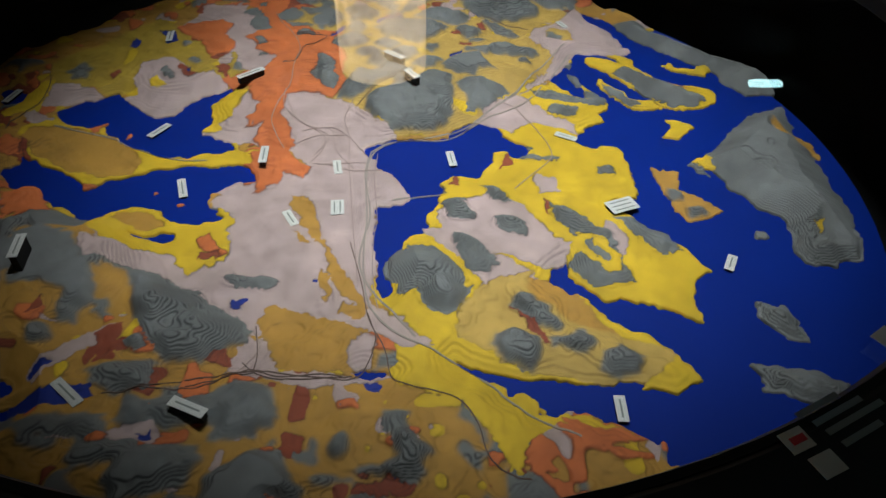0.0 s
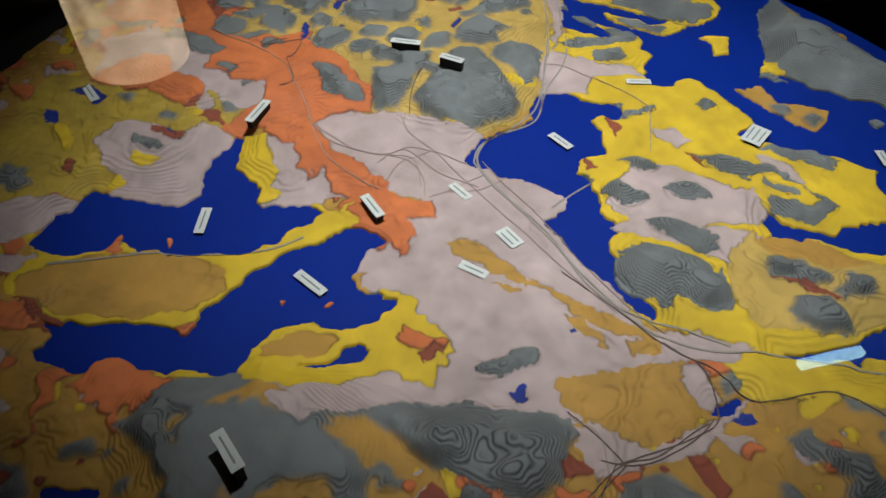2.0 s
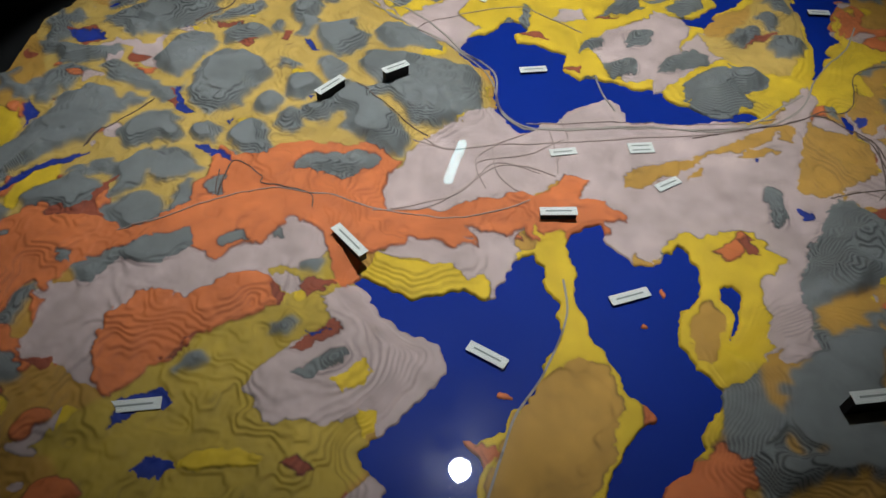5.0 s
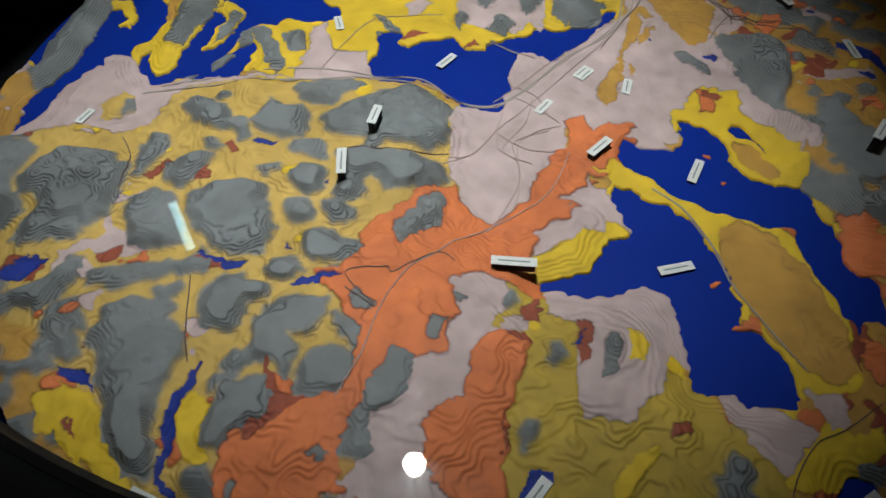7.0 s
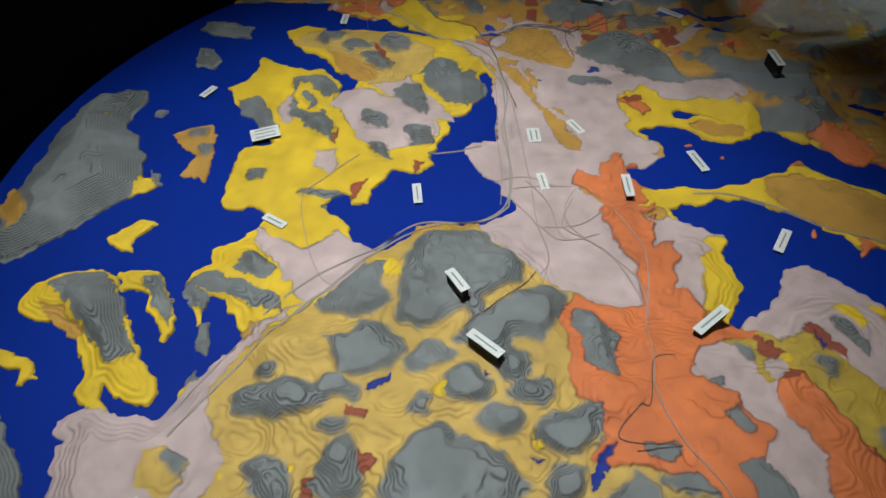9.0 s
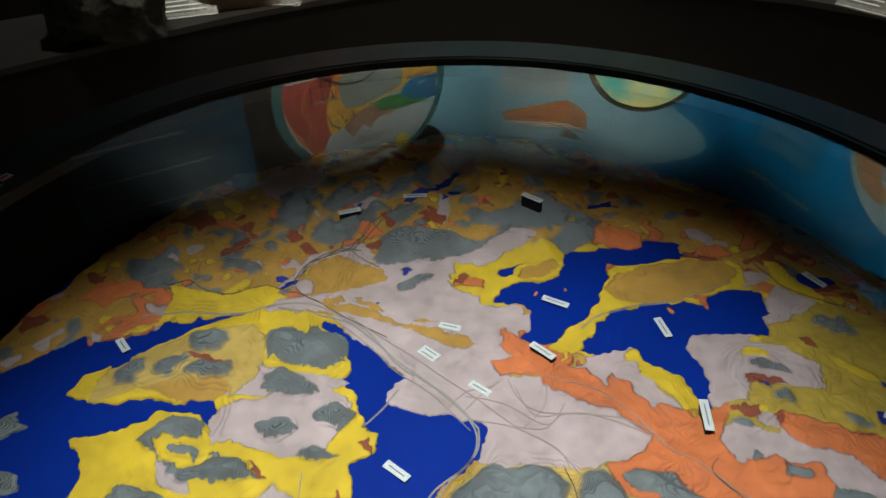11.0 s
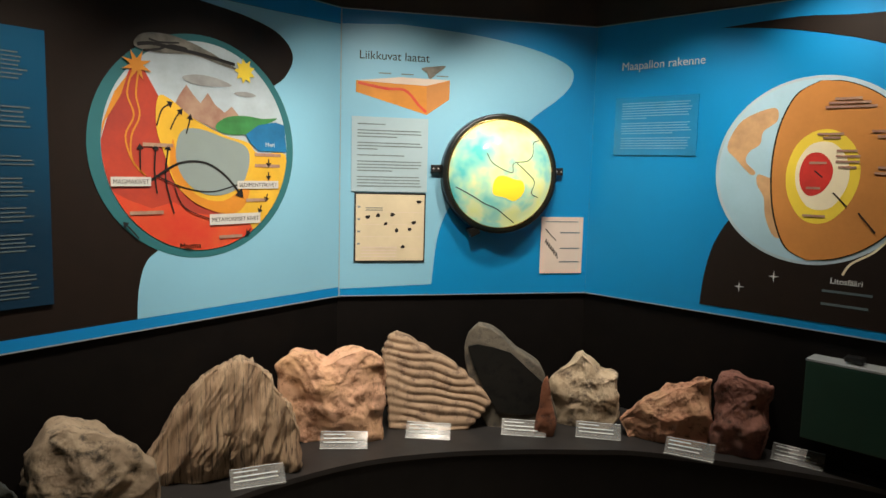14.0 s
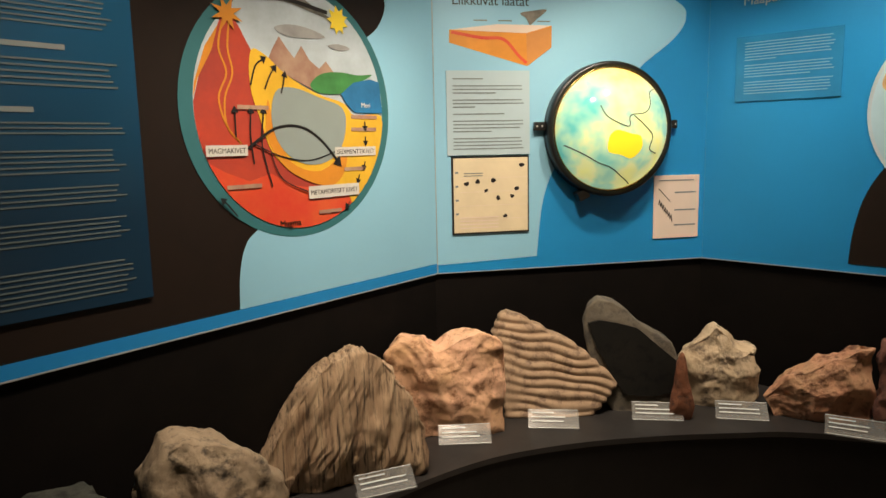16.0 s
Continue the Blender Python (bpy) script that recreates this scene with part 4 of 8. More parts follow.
region("orange", [(-296, 623), (-231, 594), (-141, 529), (-190, 424), (-128, 287), (-72, 276), (-54, 198), (-80, 176), (-122, 203), (-152, 190), (-157, 144), (-139, 90), (-122, 53), (-121, 14), (-108, -10), (-126, -4), (-141, -42), (-149, -78), (-160, -59), (-175, 6), (-170, 31), (-149, 68), (-163, 98), (-199, 97), (-187, 122), (-181, 159), (-189, 187), (-222, 211), (-187, 257), (-232, 333), (-222, 371), (-236, 478), (-288, 544), (-341, 561)])
region("pink", [(-347, 490), (-274, 487), (-214, 379), (-239, 344), (-213, 305), (-163, 268), (-233, 210), (-272, 268), (-244, 313), (-267, 382), (-299, 428), (-347, 442)])
region("orange", [(-375, 419), (-340, 432), (-299, 428), (-267, 382), (-282, 358), (-244, 313), (-267, 277), (-307, 286), (-323, 354), (-351, 380), (-381, 402)])
region("pink", [(-149, 188), (-125, 187), (-95, 180), (-56, 156), (-41, 147), (-7, 114), (28, 80), (18, 57), (-16, 38), (1, -18), (37, -35), (54, -66), (-2, -107), (-6, -171), (-1, -256), (55, -320), (-59, -327), (-124, -323), (-194, -244), (-161, -191), (-181, -111), (-199, -63), (-155, -51), (-153, -83), (-143, -88), (-127, -49), (-119, -25), (-92, -38), (-84, -15), (-96, 12), (-119, 29), (-120, 62), (-134, 89), (-149, 122), (-153, 155)])
region("pink", [(-145, 296), (-141, 271), (-165, 259), (-177, 233), (-207, 238), (-222, 254), (-244, 255), (-256, 287), (-254, 315), (-265, 339), (-280, 374), (-276, 399), (-298, 426), (-307, 440), (-284, 479), (-264, 456), (-235, 428), (-235, 379), (-233, 361), (-246, 345), (-225, 317), (-214, 299), (-165, 275)])
region("olive", [(-203, 229), (-233, 216), (-267, 212), (-305, 201), (-342, 197), (-383, 197), (-417, 207), (-443, 210), (-362, 345), (-336, 318), (-313, 327), (-304, 304), (-319, 290), (-291, 284), (-276, 251), (-258, 257), (-250, 271), (-259, 282), (-248, 288), (-239, 251)])
region("olive", [(-202, 181), (-202, 167), (-226, 141), (-240, 116), (-249, 100), (-263, 119), (-269, 145), (-255, 177), (-238, 199), (-221, 194)])
region("yellow", [(-198, 83), (-203, 56), (-219, 76), (-237, 75), (-257, 69), (-254, 90), (-243, 118), (-220, 107)])
region("pink", [(-186, 155), (-182, 123), (-185, 96), (-201, 93), (-226, 112), (-223, 139), (-202, 167)])
region("pink", [(-158, 91), (-168, 59), (-197, 50), (-224, 50), (-254, 59), (-283, 53), (-286, 68), (-257, 69), (-234, 73), (-214, 69), (-198, 83), (-185, 88), (-165, 104)])
region("pink", [(-260, 204), (-269, 180), (-293, 165), (-308, 134), (-318, 114), (-343, 121), (-372, 130), (-380, 140), (-381, 169), (-383, 197), (-364, 201), (-342, 197), (-305, 201)])
region("yellow", [(-383, 197), (-384, 171), (-410, 188), (-425, 213), (-443, 210), (-434, 226), (-405, 209)])
region("yellow", [(-337, 200), (-352, 189), (-364, 201), (-355, 213)])
region("pink", [(-355, 268), (-347, 232), (-365, 231), (-390, 246), (-389, 274), (-370, 281)])
region("yellow", [(-259, 226), (-302, 205), (-309, 207), (-302, 231), (-279, 233)])
region("pink", [(-279, 246), (-287, 233), (-305, 239), (-314, 257), (-296, 276)])
region("orange", [(-261, 336), (-256, 316), (-254, 297), (-264, 285), (-291, 284), (-314, 293), (-302, 303), (-296, 322), (-297, 345), (-284, 349)])
region("orange", [(-278, 405), (-273, 387), (-273, 371), (-291, 364), (-306, 366), (-304, 387), (-315, 404), (-302, 418)])
region("orange", [(-224, 203), (-250, 214), (-259, 226), (-250, 230), (-222, 215), (-206, 221), (-197, 225), (-207, 212)])
region("brown", [(-249, 239), (-251, 221), (-277, 248), (-263, 261), (-249, 245)])
region("brown", [(-309, 242), (-307, 222), (-323, 242), (-333, 262), (-326, 268), (-310, 252)])
region("brown", [(-261, 284), (-271, 272), (-294, 274), (-279, 283)])
region("brown", [(156, 335), (153, 325), (129, 331), (130, 341)])
region("brown", [(180, 437), (180, 399), (166, 397), (170, 430)])
region("brown", [(152, 387), (138, 370), (119, 384), (131, 398)])
region("brown", [(-137, 481), (-129, 470), (-171, 481), (-192, 463), (-187, 497), (-184, 531), (-168, 526), (-173, 498)])
region("grey", [(333, 405), (342, 378), (310, 380), (290, 391), (293, 408), (312, 412)])
region("grey", [(265, 339), (274, 309), (226, 294), (178, 298), (160, 310), (182, 325), (224, 341)])
region("grey", [(254, 292), (252, 277), (231, 280), (234, 295)])
region("grey", [(163, 295), (183, 265), (193, 245), (165, 245), (160, 221), (123, 228), (102, 255), (113, 279), (136, 291)])
region("grey", [(199, 207), (218, 180), (199, 156), (171, 136), (140, 127), (135, 162), (126, 198), (143, 214), (167, 218)])
region("grey", [(204, 433), (234, 409), (246, 386), (226, 376), (199, 387), (189, 410), (181, 439), (186, 448)])
region("grey", [(372, 560), (350, 512), (302, 498), (287, 467), (242, 443), (211, 455), (173, 478), (152, 496), (141, 520), (152, 548), (179, 591)])
region("grey", [(182, 353), (173, 339), (149, 337), (150, 351), (163, 357)])
region("grey", [(175, 407), (173, 387), (164, 368), (145, 353), (137, 377), (129, 401), (132, 420), (157, 416)])
region("grey", [(96, 497), (149, 474), (153, 463), (152, 434), (127, 422), (90, 433), (58, 448), (45, 455), (59, 473)])
region("grey", [(95, 425), (115, 412), (107, 387), (92, 358), (69, 340), (30, 352), (2, 369), (-21, 400), (-1, 424), (35, 436), (70, 435)])
region("grey", [(56, 318), (65, 307), (61, 287), (41, 275), (19, 284), (14, 301), (19, 316), (33, 324)])
region("grey", [(97, 286), (104, 268), (85, 247), (62, 247), (48, 261), (57, 275), (74, 285)])
region("grey", [(91, 331), (96, 322), (82, 307), (70, 315), (74, 331)])
region("grey", [(19, 349), (30, 335), (13, 315), (-10, 319), (-22, 330), (-13, 346), (0, 351)])
region("grey", [(-19, 319), (2, 306), (-6, 293), (-35, 286), (-47, 297), (-44, 311), (-34, 319)])
region("grey", [(-34, 364), (-24, 351), (-33, 329), (-60, 315), (-86, 319), (-89, 331), (-83, 350), (-68, 369), (-52, 372)])
region("grey", [(-100, 288), (-81, 272), (-76, 243), (-69, 211), (-75, 190), (-91, 194), (-105, 217), (-118, 242), (-133, 267), (-131, 288), (-119, 295)])
region("grey", [(111, 228), (119, 209), (122, 169), (118, 131), (106, 96), (87, 73), (54, 77), (25, 82), (3, 108), (-22, 135), (-16, 166), (15, 186), (49, 206), (69, 226), (90, 234)])
region("grey", [(54, 244), (42, 224), (20, 206), (-5, 190), (-27, 172), (-43, 163), (-67, 167), (-64, 194), (-50, 222), (-33, 248), (-27, 266), (-11, 292), (4, 292), (16, 269), (30, 259)])
region("sand", [(-23, 271), (-2, 243), (-15, 239), (-36, 248)])
region("grey", [(87, 549), (83, 527), (59, 497), (32, 468), (11, 450), (7, 458), (23, 483), (37, 514), (48, 540), (64, 550)])
region("grey", [(100, 602), (113, 567), (120, 546), (91, 556), (70, 583), (72, 607)])
region("grey", [(5, 505), (16, 493), (10, 477), (-2, 479), (-5, 496)])
region("grey", [(-31, 480), (-16, 464), (-13, 440), (-39, 442), (-57, 454), (-77, 466), (-79, 483), (-58, 491)])
region("grey", [(-5, 581), (23, 567), (32, 549), (28, 527), (7, 515), (-28, 513), (-58, 516), (-78, 532), (-95, 561), (-128, 584), (-163, 605), (-142, 620), (-95, 616), (-64, 600), (-35, 600)])
region("grey", [(57, 610), (51, 586), (25, 584), (-1, 593), (-3, 609), (6, 618)])
region("grey", [(-36, 411), (-35, 393), (-49, 377), (-69, 381), (-65, 404), (-52, 414)])
region("grey", [(-49, 440), (-41, 425), (-63, 418), (-73, 428), (-66, 440)])
region("grey", [(-91, 451), (-76, 437), (-81, 416), (-96, 398), (-113, 384), (-128, 399), (-122, 420), (-120, 436), (-107, 451)])
region("grey", [(-132, 398), (-130, 388), (-152, 386), (-173, 394), (-178, 402), (-156, 408)])
region("grey", [(-127, 369), (-120, 360), (-148, 355), (-158, 360), (-148, 373)])
region("grey", [(-178, 473), (-160, 458), (-150, 436), (-152, 420), (-169, 410), (-187, 409), (-197, 421), (-199, 444), (-193, 462)])
region("grey", [(-117, 526), (-107, 497), (-103, 469), (-95, 456), (-121, 464), (-122, 480), (-125, 503), (-126, 529)])
region("grey", [(-152, 471), (-124, 459), (-129, 439), (-138, 437), (-154, 456), (-168, 472)])
region("grey", [(-123, 517), (-131, 494), (-139, 481), (-169, 488), (-178, 498), (-173, 512), (-170, 526), (-177, 545), (-178, 557), (-159, 560), (-145, 546), (-140, 533)])
region("grey", [(-243, 474), (-233, 463), (-229, 440), (-212, 417), (-205, 387), (-201, 371), (-219, 365), (-236, 379), (-243, 399), (-237, 428), (-246, 442), (-266, 456), (-266, 471), (-251, 480)])
region("grey", [(-214, 345), (-208, 337), (-203, 322), (-215, 314), (-224, 334), (-220, 346)])
region("grey", [(-173, 589), (-181, 568), (-207, 570), (-216, 590), (-204, 594)])
region("grey", [(-206, 563), (-206, 553), (-224, 561), (-220, 567)])
region("grey", [(-228, 500), (-230, 486), (-243, 484), (-244, 496)])
region("grey", [(-229, 252), (-225, 237), (-243, 248), (-244, 261)])
region("grey", [(-192, 289), (-207, 282), (-207, 292), (-200, 294)])
region("grey", [(-322, 224), (-327, 209), (-344, 219), (-359, 244), (-353, 255), (-344, 250), (-339, 233)])
region("grey", [(-309, 284), (-319, 273), (-336, 283), (-333, 294), (-322, 292)])
region("pink", [(-191, -77), (-162, -71), (-92, -35), (-44, 46), (48, -31), (54, -94), (8, -108), (4, -157), (11, -245), (17, -289), (111, -330), (68, -350), (22, -322), (-14, -274), (-45, -273), (-74, -290), (-97, -276), (-115, -300), (-111, -316), (-95, -351), (-106, -372), (-113, -342), (-104, -312), (-180, -288), (-187, -245), (-330, -217), (-332, -202), (-315, -194), (-206, -234), (-157, -200), (-157, -132), (-188, -108), (-208, -89)])
region("ochre", [(-115, -300), (-99, -279), (-41, -299), (17, -320), (6, -345), (5, -365), (-28, -378), (-73, -373), (-89, -340), (-99, -315)])
region("yellow", [(53, -343), (99, -337), (154, -356), (183, -380), (155, -387), (160, -404), (161, -425), (133, -418), (85, -404), (55, -384)])
region("pink", [(12, -322), (23, -330), (23, -366), (8, -370), (-3, -359), (2, -336)])
region("stream", [(15, -387), (28, -386), (40, -393), (35, -402), (24, -400)])
region("pink", [(-116, -343), (-95, -327), (-73, -378), (12, -378), (47, -381), (-31, -400), (-95, -385), (-125, -379)])
region("grey", [(-268, -235), (-251, -241), (-202, -236), (-173, -272), (-145, -288), (-108, -321), (-110, -337), (-144, -347), (-150, -367), (-172, -366), (-194, -368), (-214, -339), (-236, -307), (-253, -272)])
region("grey", [(-424, -174), (-385, -166), (-351, -182), (-306, -237), (-288, -276), (-297, -318), (-317, -312), (-324, -274), (-359, -259), (-386, -269)])
region("grey", [(-265, -382), (-227, -370), (-200, -369), (-194, -405), (-231, -409), (-248, -399), (-261, -385)])
region("grey", [(-214, -439), (-194, -423), (-158, -416), (-134, -404), (-110, -391), (-74, -403), (-64, -430), (-67, -446), (-104, -464), (-119, -464), (-118, -446), (-160, -446), (-201, -449)])
region("grey", [(-202, -504), (-197, -476), (-170, -465), (-128, -470), (-121, -488), (-133, -509), (-158, -521), (-192, -521)])
region("grey", [(-120, -520), (-107, -493), (-77, -475), (-52, -473), (-38, -496), (-25, -519)])
region("grey", [(38, -421), (60, -421), (68, -453), (87, -471), (72, -500), (41, -495), (11, -492), (51, -477), (45, -460), (33, -441)])
region("grey", [(-298, -446), (-268, -435), (-222, -433), (-220, -452), (-258, -460), (-288, -458)])
region("grey", [(-40, -470), (-19, -472), (-20, -484), (-37, -484)])
region("grey", [(-235, -482), (-219, -470), (-209, -476), (-217, -490), (-229, -490)])
region("grey", [(-240, -340), (-222, -331), (-212, -346), (-222, -358)])
region("grey", [(-287, -297), (-276, -275), (-266, -287), (-274, -309)])
region("pink", [(-326, -384), (-310, -360), (-282, -330), (-257, -318), (-256, -337), (-290, -370), (-306, -394)])
region("pink", [(-215, -456), (-182, -444), (-159, -454), (-171, -466), (-206, -465)])
region("stream", [(-321, -384), (-308, -365), (-298, -370), (-315, -387)])
region("stream", [(-188, -459), (-175, -452), (-170, -460), (-181, -464)])
region("stream", [(-328, -416), (-283, -399), (-252, -397), (-244, -411), (-272, -426), (-322, -430)])
region("stream", [(32, -501), (51, -497), (47, -507)])
region("brown", [(-273, -330), (-248, -317), (-243, -333), (-240, -368), (-260, -368), (-265, -345)])
region("brown", [(-346, -313), (-340, -281), (-332, -303)])
region("brown", [(12, -510), (36, -499), (52, -498), (42, -515), (13, -516)])
region("orange", [(-7, -417), (15, -414), (13, -423), (-6, -425)])
region("grey", [(-145, -233), (-121, -234), (-93, -242), (-102, -257), (-131, -256), (-146, -250), (-159, -229)])
region("stream", [(-146, -269), (-137, -270), (-124, -268), (-135, -285), (-145, -281)])
region("ochre", [(-107, -82), (-82, -83), (-71, -98), (-58, -139), (-56, -164), (-40, -189), (-51, -181), (-74, -151), (-85, -137), (-97, -102)])
region("ochre", [(-91, -152), (-71, -166), (-66, -174), (-81, -173)])
region("ochre", [(-54, -160), (-28, -216), (-3, -255), (12, -287), (2, -292), (-20, -263), (-40, -227), (-48, -190)])
region("ochre", [(-49, -219), (-33, -239), (-34, -275), (-42, -267), (-47, -240)])
region("ochre", [(-17, -280), (10, -290), (7, -304), (-19, -294)])
region("stream", [(-55, -241), (-48, -241), (-50, -248), (-57, -246)])
region("yellow", [(-233, 202), (-207, 185), (-221, 154), (-222, 113), (-242, 98), (-253, 106), (-254, 129), (-265, 152), (-257, 178)])
region("pink", [(-207, 185), (-182, 142), (-192, 71), (-162, 36), (-199, 51), (-231, 53), (-278, 58), (-290, 70), (-258, 72), (-228, 77), (-237, 98), (-222, 113), (-215, 154)])
region("olive", [(-422, 456), (-323, 344), (-270, 237), (-238, 215), (-283, 168), (-319, 208), (-396, 193), (-514, 329)])
region("olive", [(-514, 329), (-396, 193), (-419, 179), (-484, 203), (-525, 208), (-557, 270)])
region("pink", [(-369, 294), (-324, 261), (-306, 220), (-273, 233), (-249, 214), (-248, 198), (-285, 171), (-304, 144), (-316, 123), (-348, 123), (-372, 133), (-383, 153), (-388, 192), (-399, 222), (-400, 270)])
region("yellow", [(-365, 221), (-357, 213), (-340, 190), (-352, 183), (-376, 204)])
region("yellow", [(-439, 330), (-419, 319), (-430, 262), (-442, 274), (-441, 310)])
region("brown", [(-436, 257), (-429, 239), (-436, 223), (-444, 235)])
region("brown", [(-330, 263), (-299, 219), (-312, 214), (-332, 245)])
region("stream", [(-442, 366), (-427, 358), (-439, 330), (-447, 343)])
region("stream", [(-411, 398), (-382, 395), (-369, 364), (-383, 352), (-395, 384)])
region("grey", [(-504, 281), (-482, 251), (-480, 217), (-501, 220), (-518, 247)])
region("grey", [(-356, 254), (-328, 215), (-338, 202), (-365, 237)])
region("grey", [(-350, 362), (-335, 340), (-347, 322), (-358, 343)])
region("grey", [(-313, 280), (-301, 261), (-308, 251), (-319, 265)])
region("pink", [(-525, 208), (-484, 203), (-435, 179), (-479, 153), (-497, 146), (-524, 173)])
region("pink", [(-532, 136), (-486, 107), (-505, 81), (-539, 114)])
region("yellow", [(-542, 189), (-522, 161), (-534, 127), (-565, 155)])
region("water", [(-242, 209), (-238, 203), (-259, 183), (-259, 149), (-250, 109), (-254, 83), (-290, 70), (-278, 58), (-261, 62), (-230, 53), (-197, 41), (-220, 37), (-240, 28), (-247, 16), (-254, 5), (-285, 10), (-319, 22), (-348, 35), (-374, 51), (-414, 96), (-406, 114), (-414, 114), (-425, 94), (-458, 99), (-481, 112), (-495, 134), (-478, 155), (-450, 166), (-435, 188), (-416, 185), (-383, 154), (-365, 131), (-335, 119), (-315, 124), (-300, 140), (-297, 159), (-271, 185)])
region("water", [(-260, 8), (-254, -3), (-218, 2), (-184, -4), (-166, -19), (-157, -47), (-177, -47), (-216, -78), (-205, -103), (-185, -120), (-191, -132), (-222, -140), (-249, -131), (-267, -108), (-294, -97), (-318, -104), (-330, -108), (-334, -137), (-314, -157), (-292, -164), (-259, -179), (-290, -160), (-328, -146), (-358, -126), (-395, -100), (-409, -103), (-422, -82), (-452, -54), (-470, -55), (-485, -55), (-500, -36), (-516, -19), (-499, -18), (-490, -3), (-503, 17), (-470, -6), (-426, -22), (-403, -38), (-384, -56), (-366, -51), (-336, -38), (-312, -9), (-281, -2)])
region("yellow", [(-488, 112), (-461, 96), (-424, 87), (-411, 91), (-374, 51), (-339, 28), (-291, 12), (-260, 8), (-236, 30), (-224, 35), (-200, 20), (-151, 35), (-140, 26), (-169, 5), (-197, 0), (-228, 3), (-254, -3), (-303, -23), (-330, -34), (-366, -51), (-387, -52), (-403, -38), (-427, -23), (-467, -4), (-496, 22), (-507, 51), (-524, 68), (-520, 93)])
region("ochre", [(-515, 63), (-508, 85), (-468, 90), (-432, 80), (-397, 68), (-354, 38), (-324, -3), (-332, -30), (-363, -43), (-396, -26), (-423, -20), (-468, 8), (-498, 33)])
region("yellow", [(-332, -109), (-318, -104), (-293, -100), (-267, -108), (-250, -131), (-223, -140), (-192, -133), (-185, -123), (-192, -103), (-162, -129), (-174, -147), (-160, -193), (-164, -207), (-187, -212), (-202, -230), (-216, -214), (-231, -196), (-268, -193), (-320, -174), (-347, -153), (-351, -127)])
region("water", [(-256, -153), (-240, -155), (-234, -169), (-246, -176), (-268, -165), (-282, -162), (-305, -149), (-296, -151), (-274, -161)])
region("ochre", [(-322, -112), (-295, -110), (-265, -126), (-253, -145), (-276, -150), (-310, -136), (-328, -127)])
region("orange", [(-196, -157), (-163, -194), (-178, -206), (-204, -179), (-210, -169)])
region("brown", [(-178, -184), (-169, -199), (-199, -208), (-201, -197)])
region("pink", [(-238, -199), (-216, -220), (-202, -230), (-151, -269), (-203, -256), (-260, -219), (-332, -202), (-343, -185), (-332, -180), (-272, -195)])
region("orange", [(-491, -74), (-461, -55), (-442, -66), (-412, -116), (-435, -122), (-458, -128)])
region("orange", [(-410, 118), (-404, 112), (-412, 98), (-417, 100)])
region("orange", [(-387, -52), (-368, -53), (-386, -67)])
region("orange", [(-358, 81), (-353, 76), (-361, 62), (-365, 69)])
region("orange", [(-287, -64), (-279, -69), (-286, -76), (-289, -70)])
region("orange", [(-248, -92), (-240, -97), (-248, -101), (-255, -95)])
region("orange", [(-296, -79), (-295, -91), (-298, -88)])
region("orange", [(-107, 339), (-105, 271), (-125, 196), (-147, 215), (-152, 186), (-145, 118), (-125, 83), (-126, 45), (-128, 28), (-86, -20), (-92, -38), (-115, -19), (-130, -29), (-142, -76), (-154, -77), (-150, -35), (-167, 0), (-182, 18), (-165, 27), (-175, 55), (-167, 107), (-178, 123), (-192, 85), (-200, 112), (-186, 133), (-188, 186), (-203, 215), (-238, 202), (-257, 220), (-195, 248), (-166, 292), (-122, 364)])
region("yellow", [(-244, 24), (-213, 38), (-176, 15), (-167, 0), (-197, -8), (-226, -11), (-252, -10), (-279, -8), (-307, -21), (-316, -2), (-276, 6)])
region("water", [(-233, 201), (-250, 172), (-265, 142), (-263, 118), (-252, 102), (-259, 71), (-205, 49), (-199, 28), (-221, 23), (-243, 18), (-258, 8), (-284, 8), (-313, 16), (-340, 38), (-370, 52), (-390, 65), (-403, 78), (-406, 105), (-417, 98), (-428, 85), (-452, 92), (-476, 101), (-493, 122), (-467, 164), (-441, 169), (-408, 184), (-387, 159), (-372, 129), (-345, 116), (-317, 113), (-303, 136), (-289, 160), (-270, 173), (-258, 185), (-250, 199)])
region("orange", [(-406, 106), (-409, 90), (-417, 71), (-428, 85), (-416, 98)])
region("orange", [(-355, 70), (-361, 57), (-366, 60), (-360, 73)])
region("water", [(168, -400), (262, -436), (343, -464), (434, -466), (505, -466), (543, -114), (490, -62), (482, -6), (451, 45), (457, 101), (361, 161), (359, 139), (346, 133), (354, 105), (333, 95), (308, 78), (292, 54), (324, 30), (343, 60), (371, 39), (360, 11), (363, -37), (364, -82), (340, -93), (260, -96), (204, -210), (175, -220), (166, -200), (81, -158), (45, -274), (118, -372)])
region("water", [(19, -249), (26, -197), (17, -160), (14, -103), (44, -92), (58, -82), (27, -29), (4, -9), (6, 33), (33, 39), (86, 54), (120, 58), (143, 102), (186, 101), (194, 66), (217, 46), (224, 28), (205, 9), (188, 30), (176, 28), (173, 4), (150, -37), (122, -36), (96, -49), (99, -76), (84, -106), (78, -128), (87, -155), (50, -167), (43, -200), (49, -236), (32, -266)])
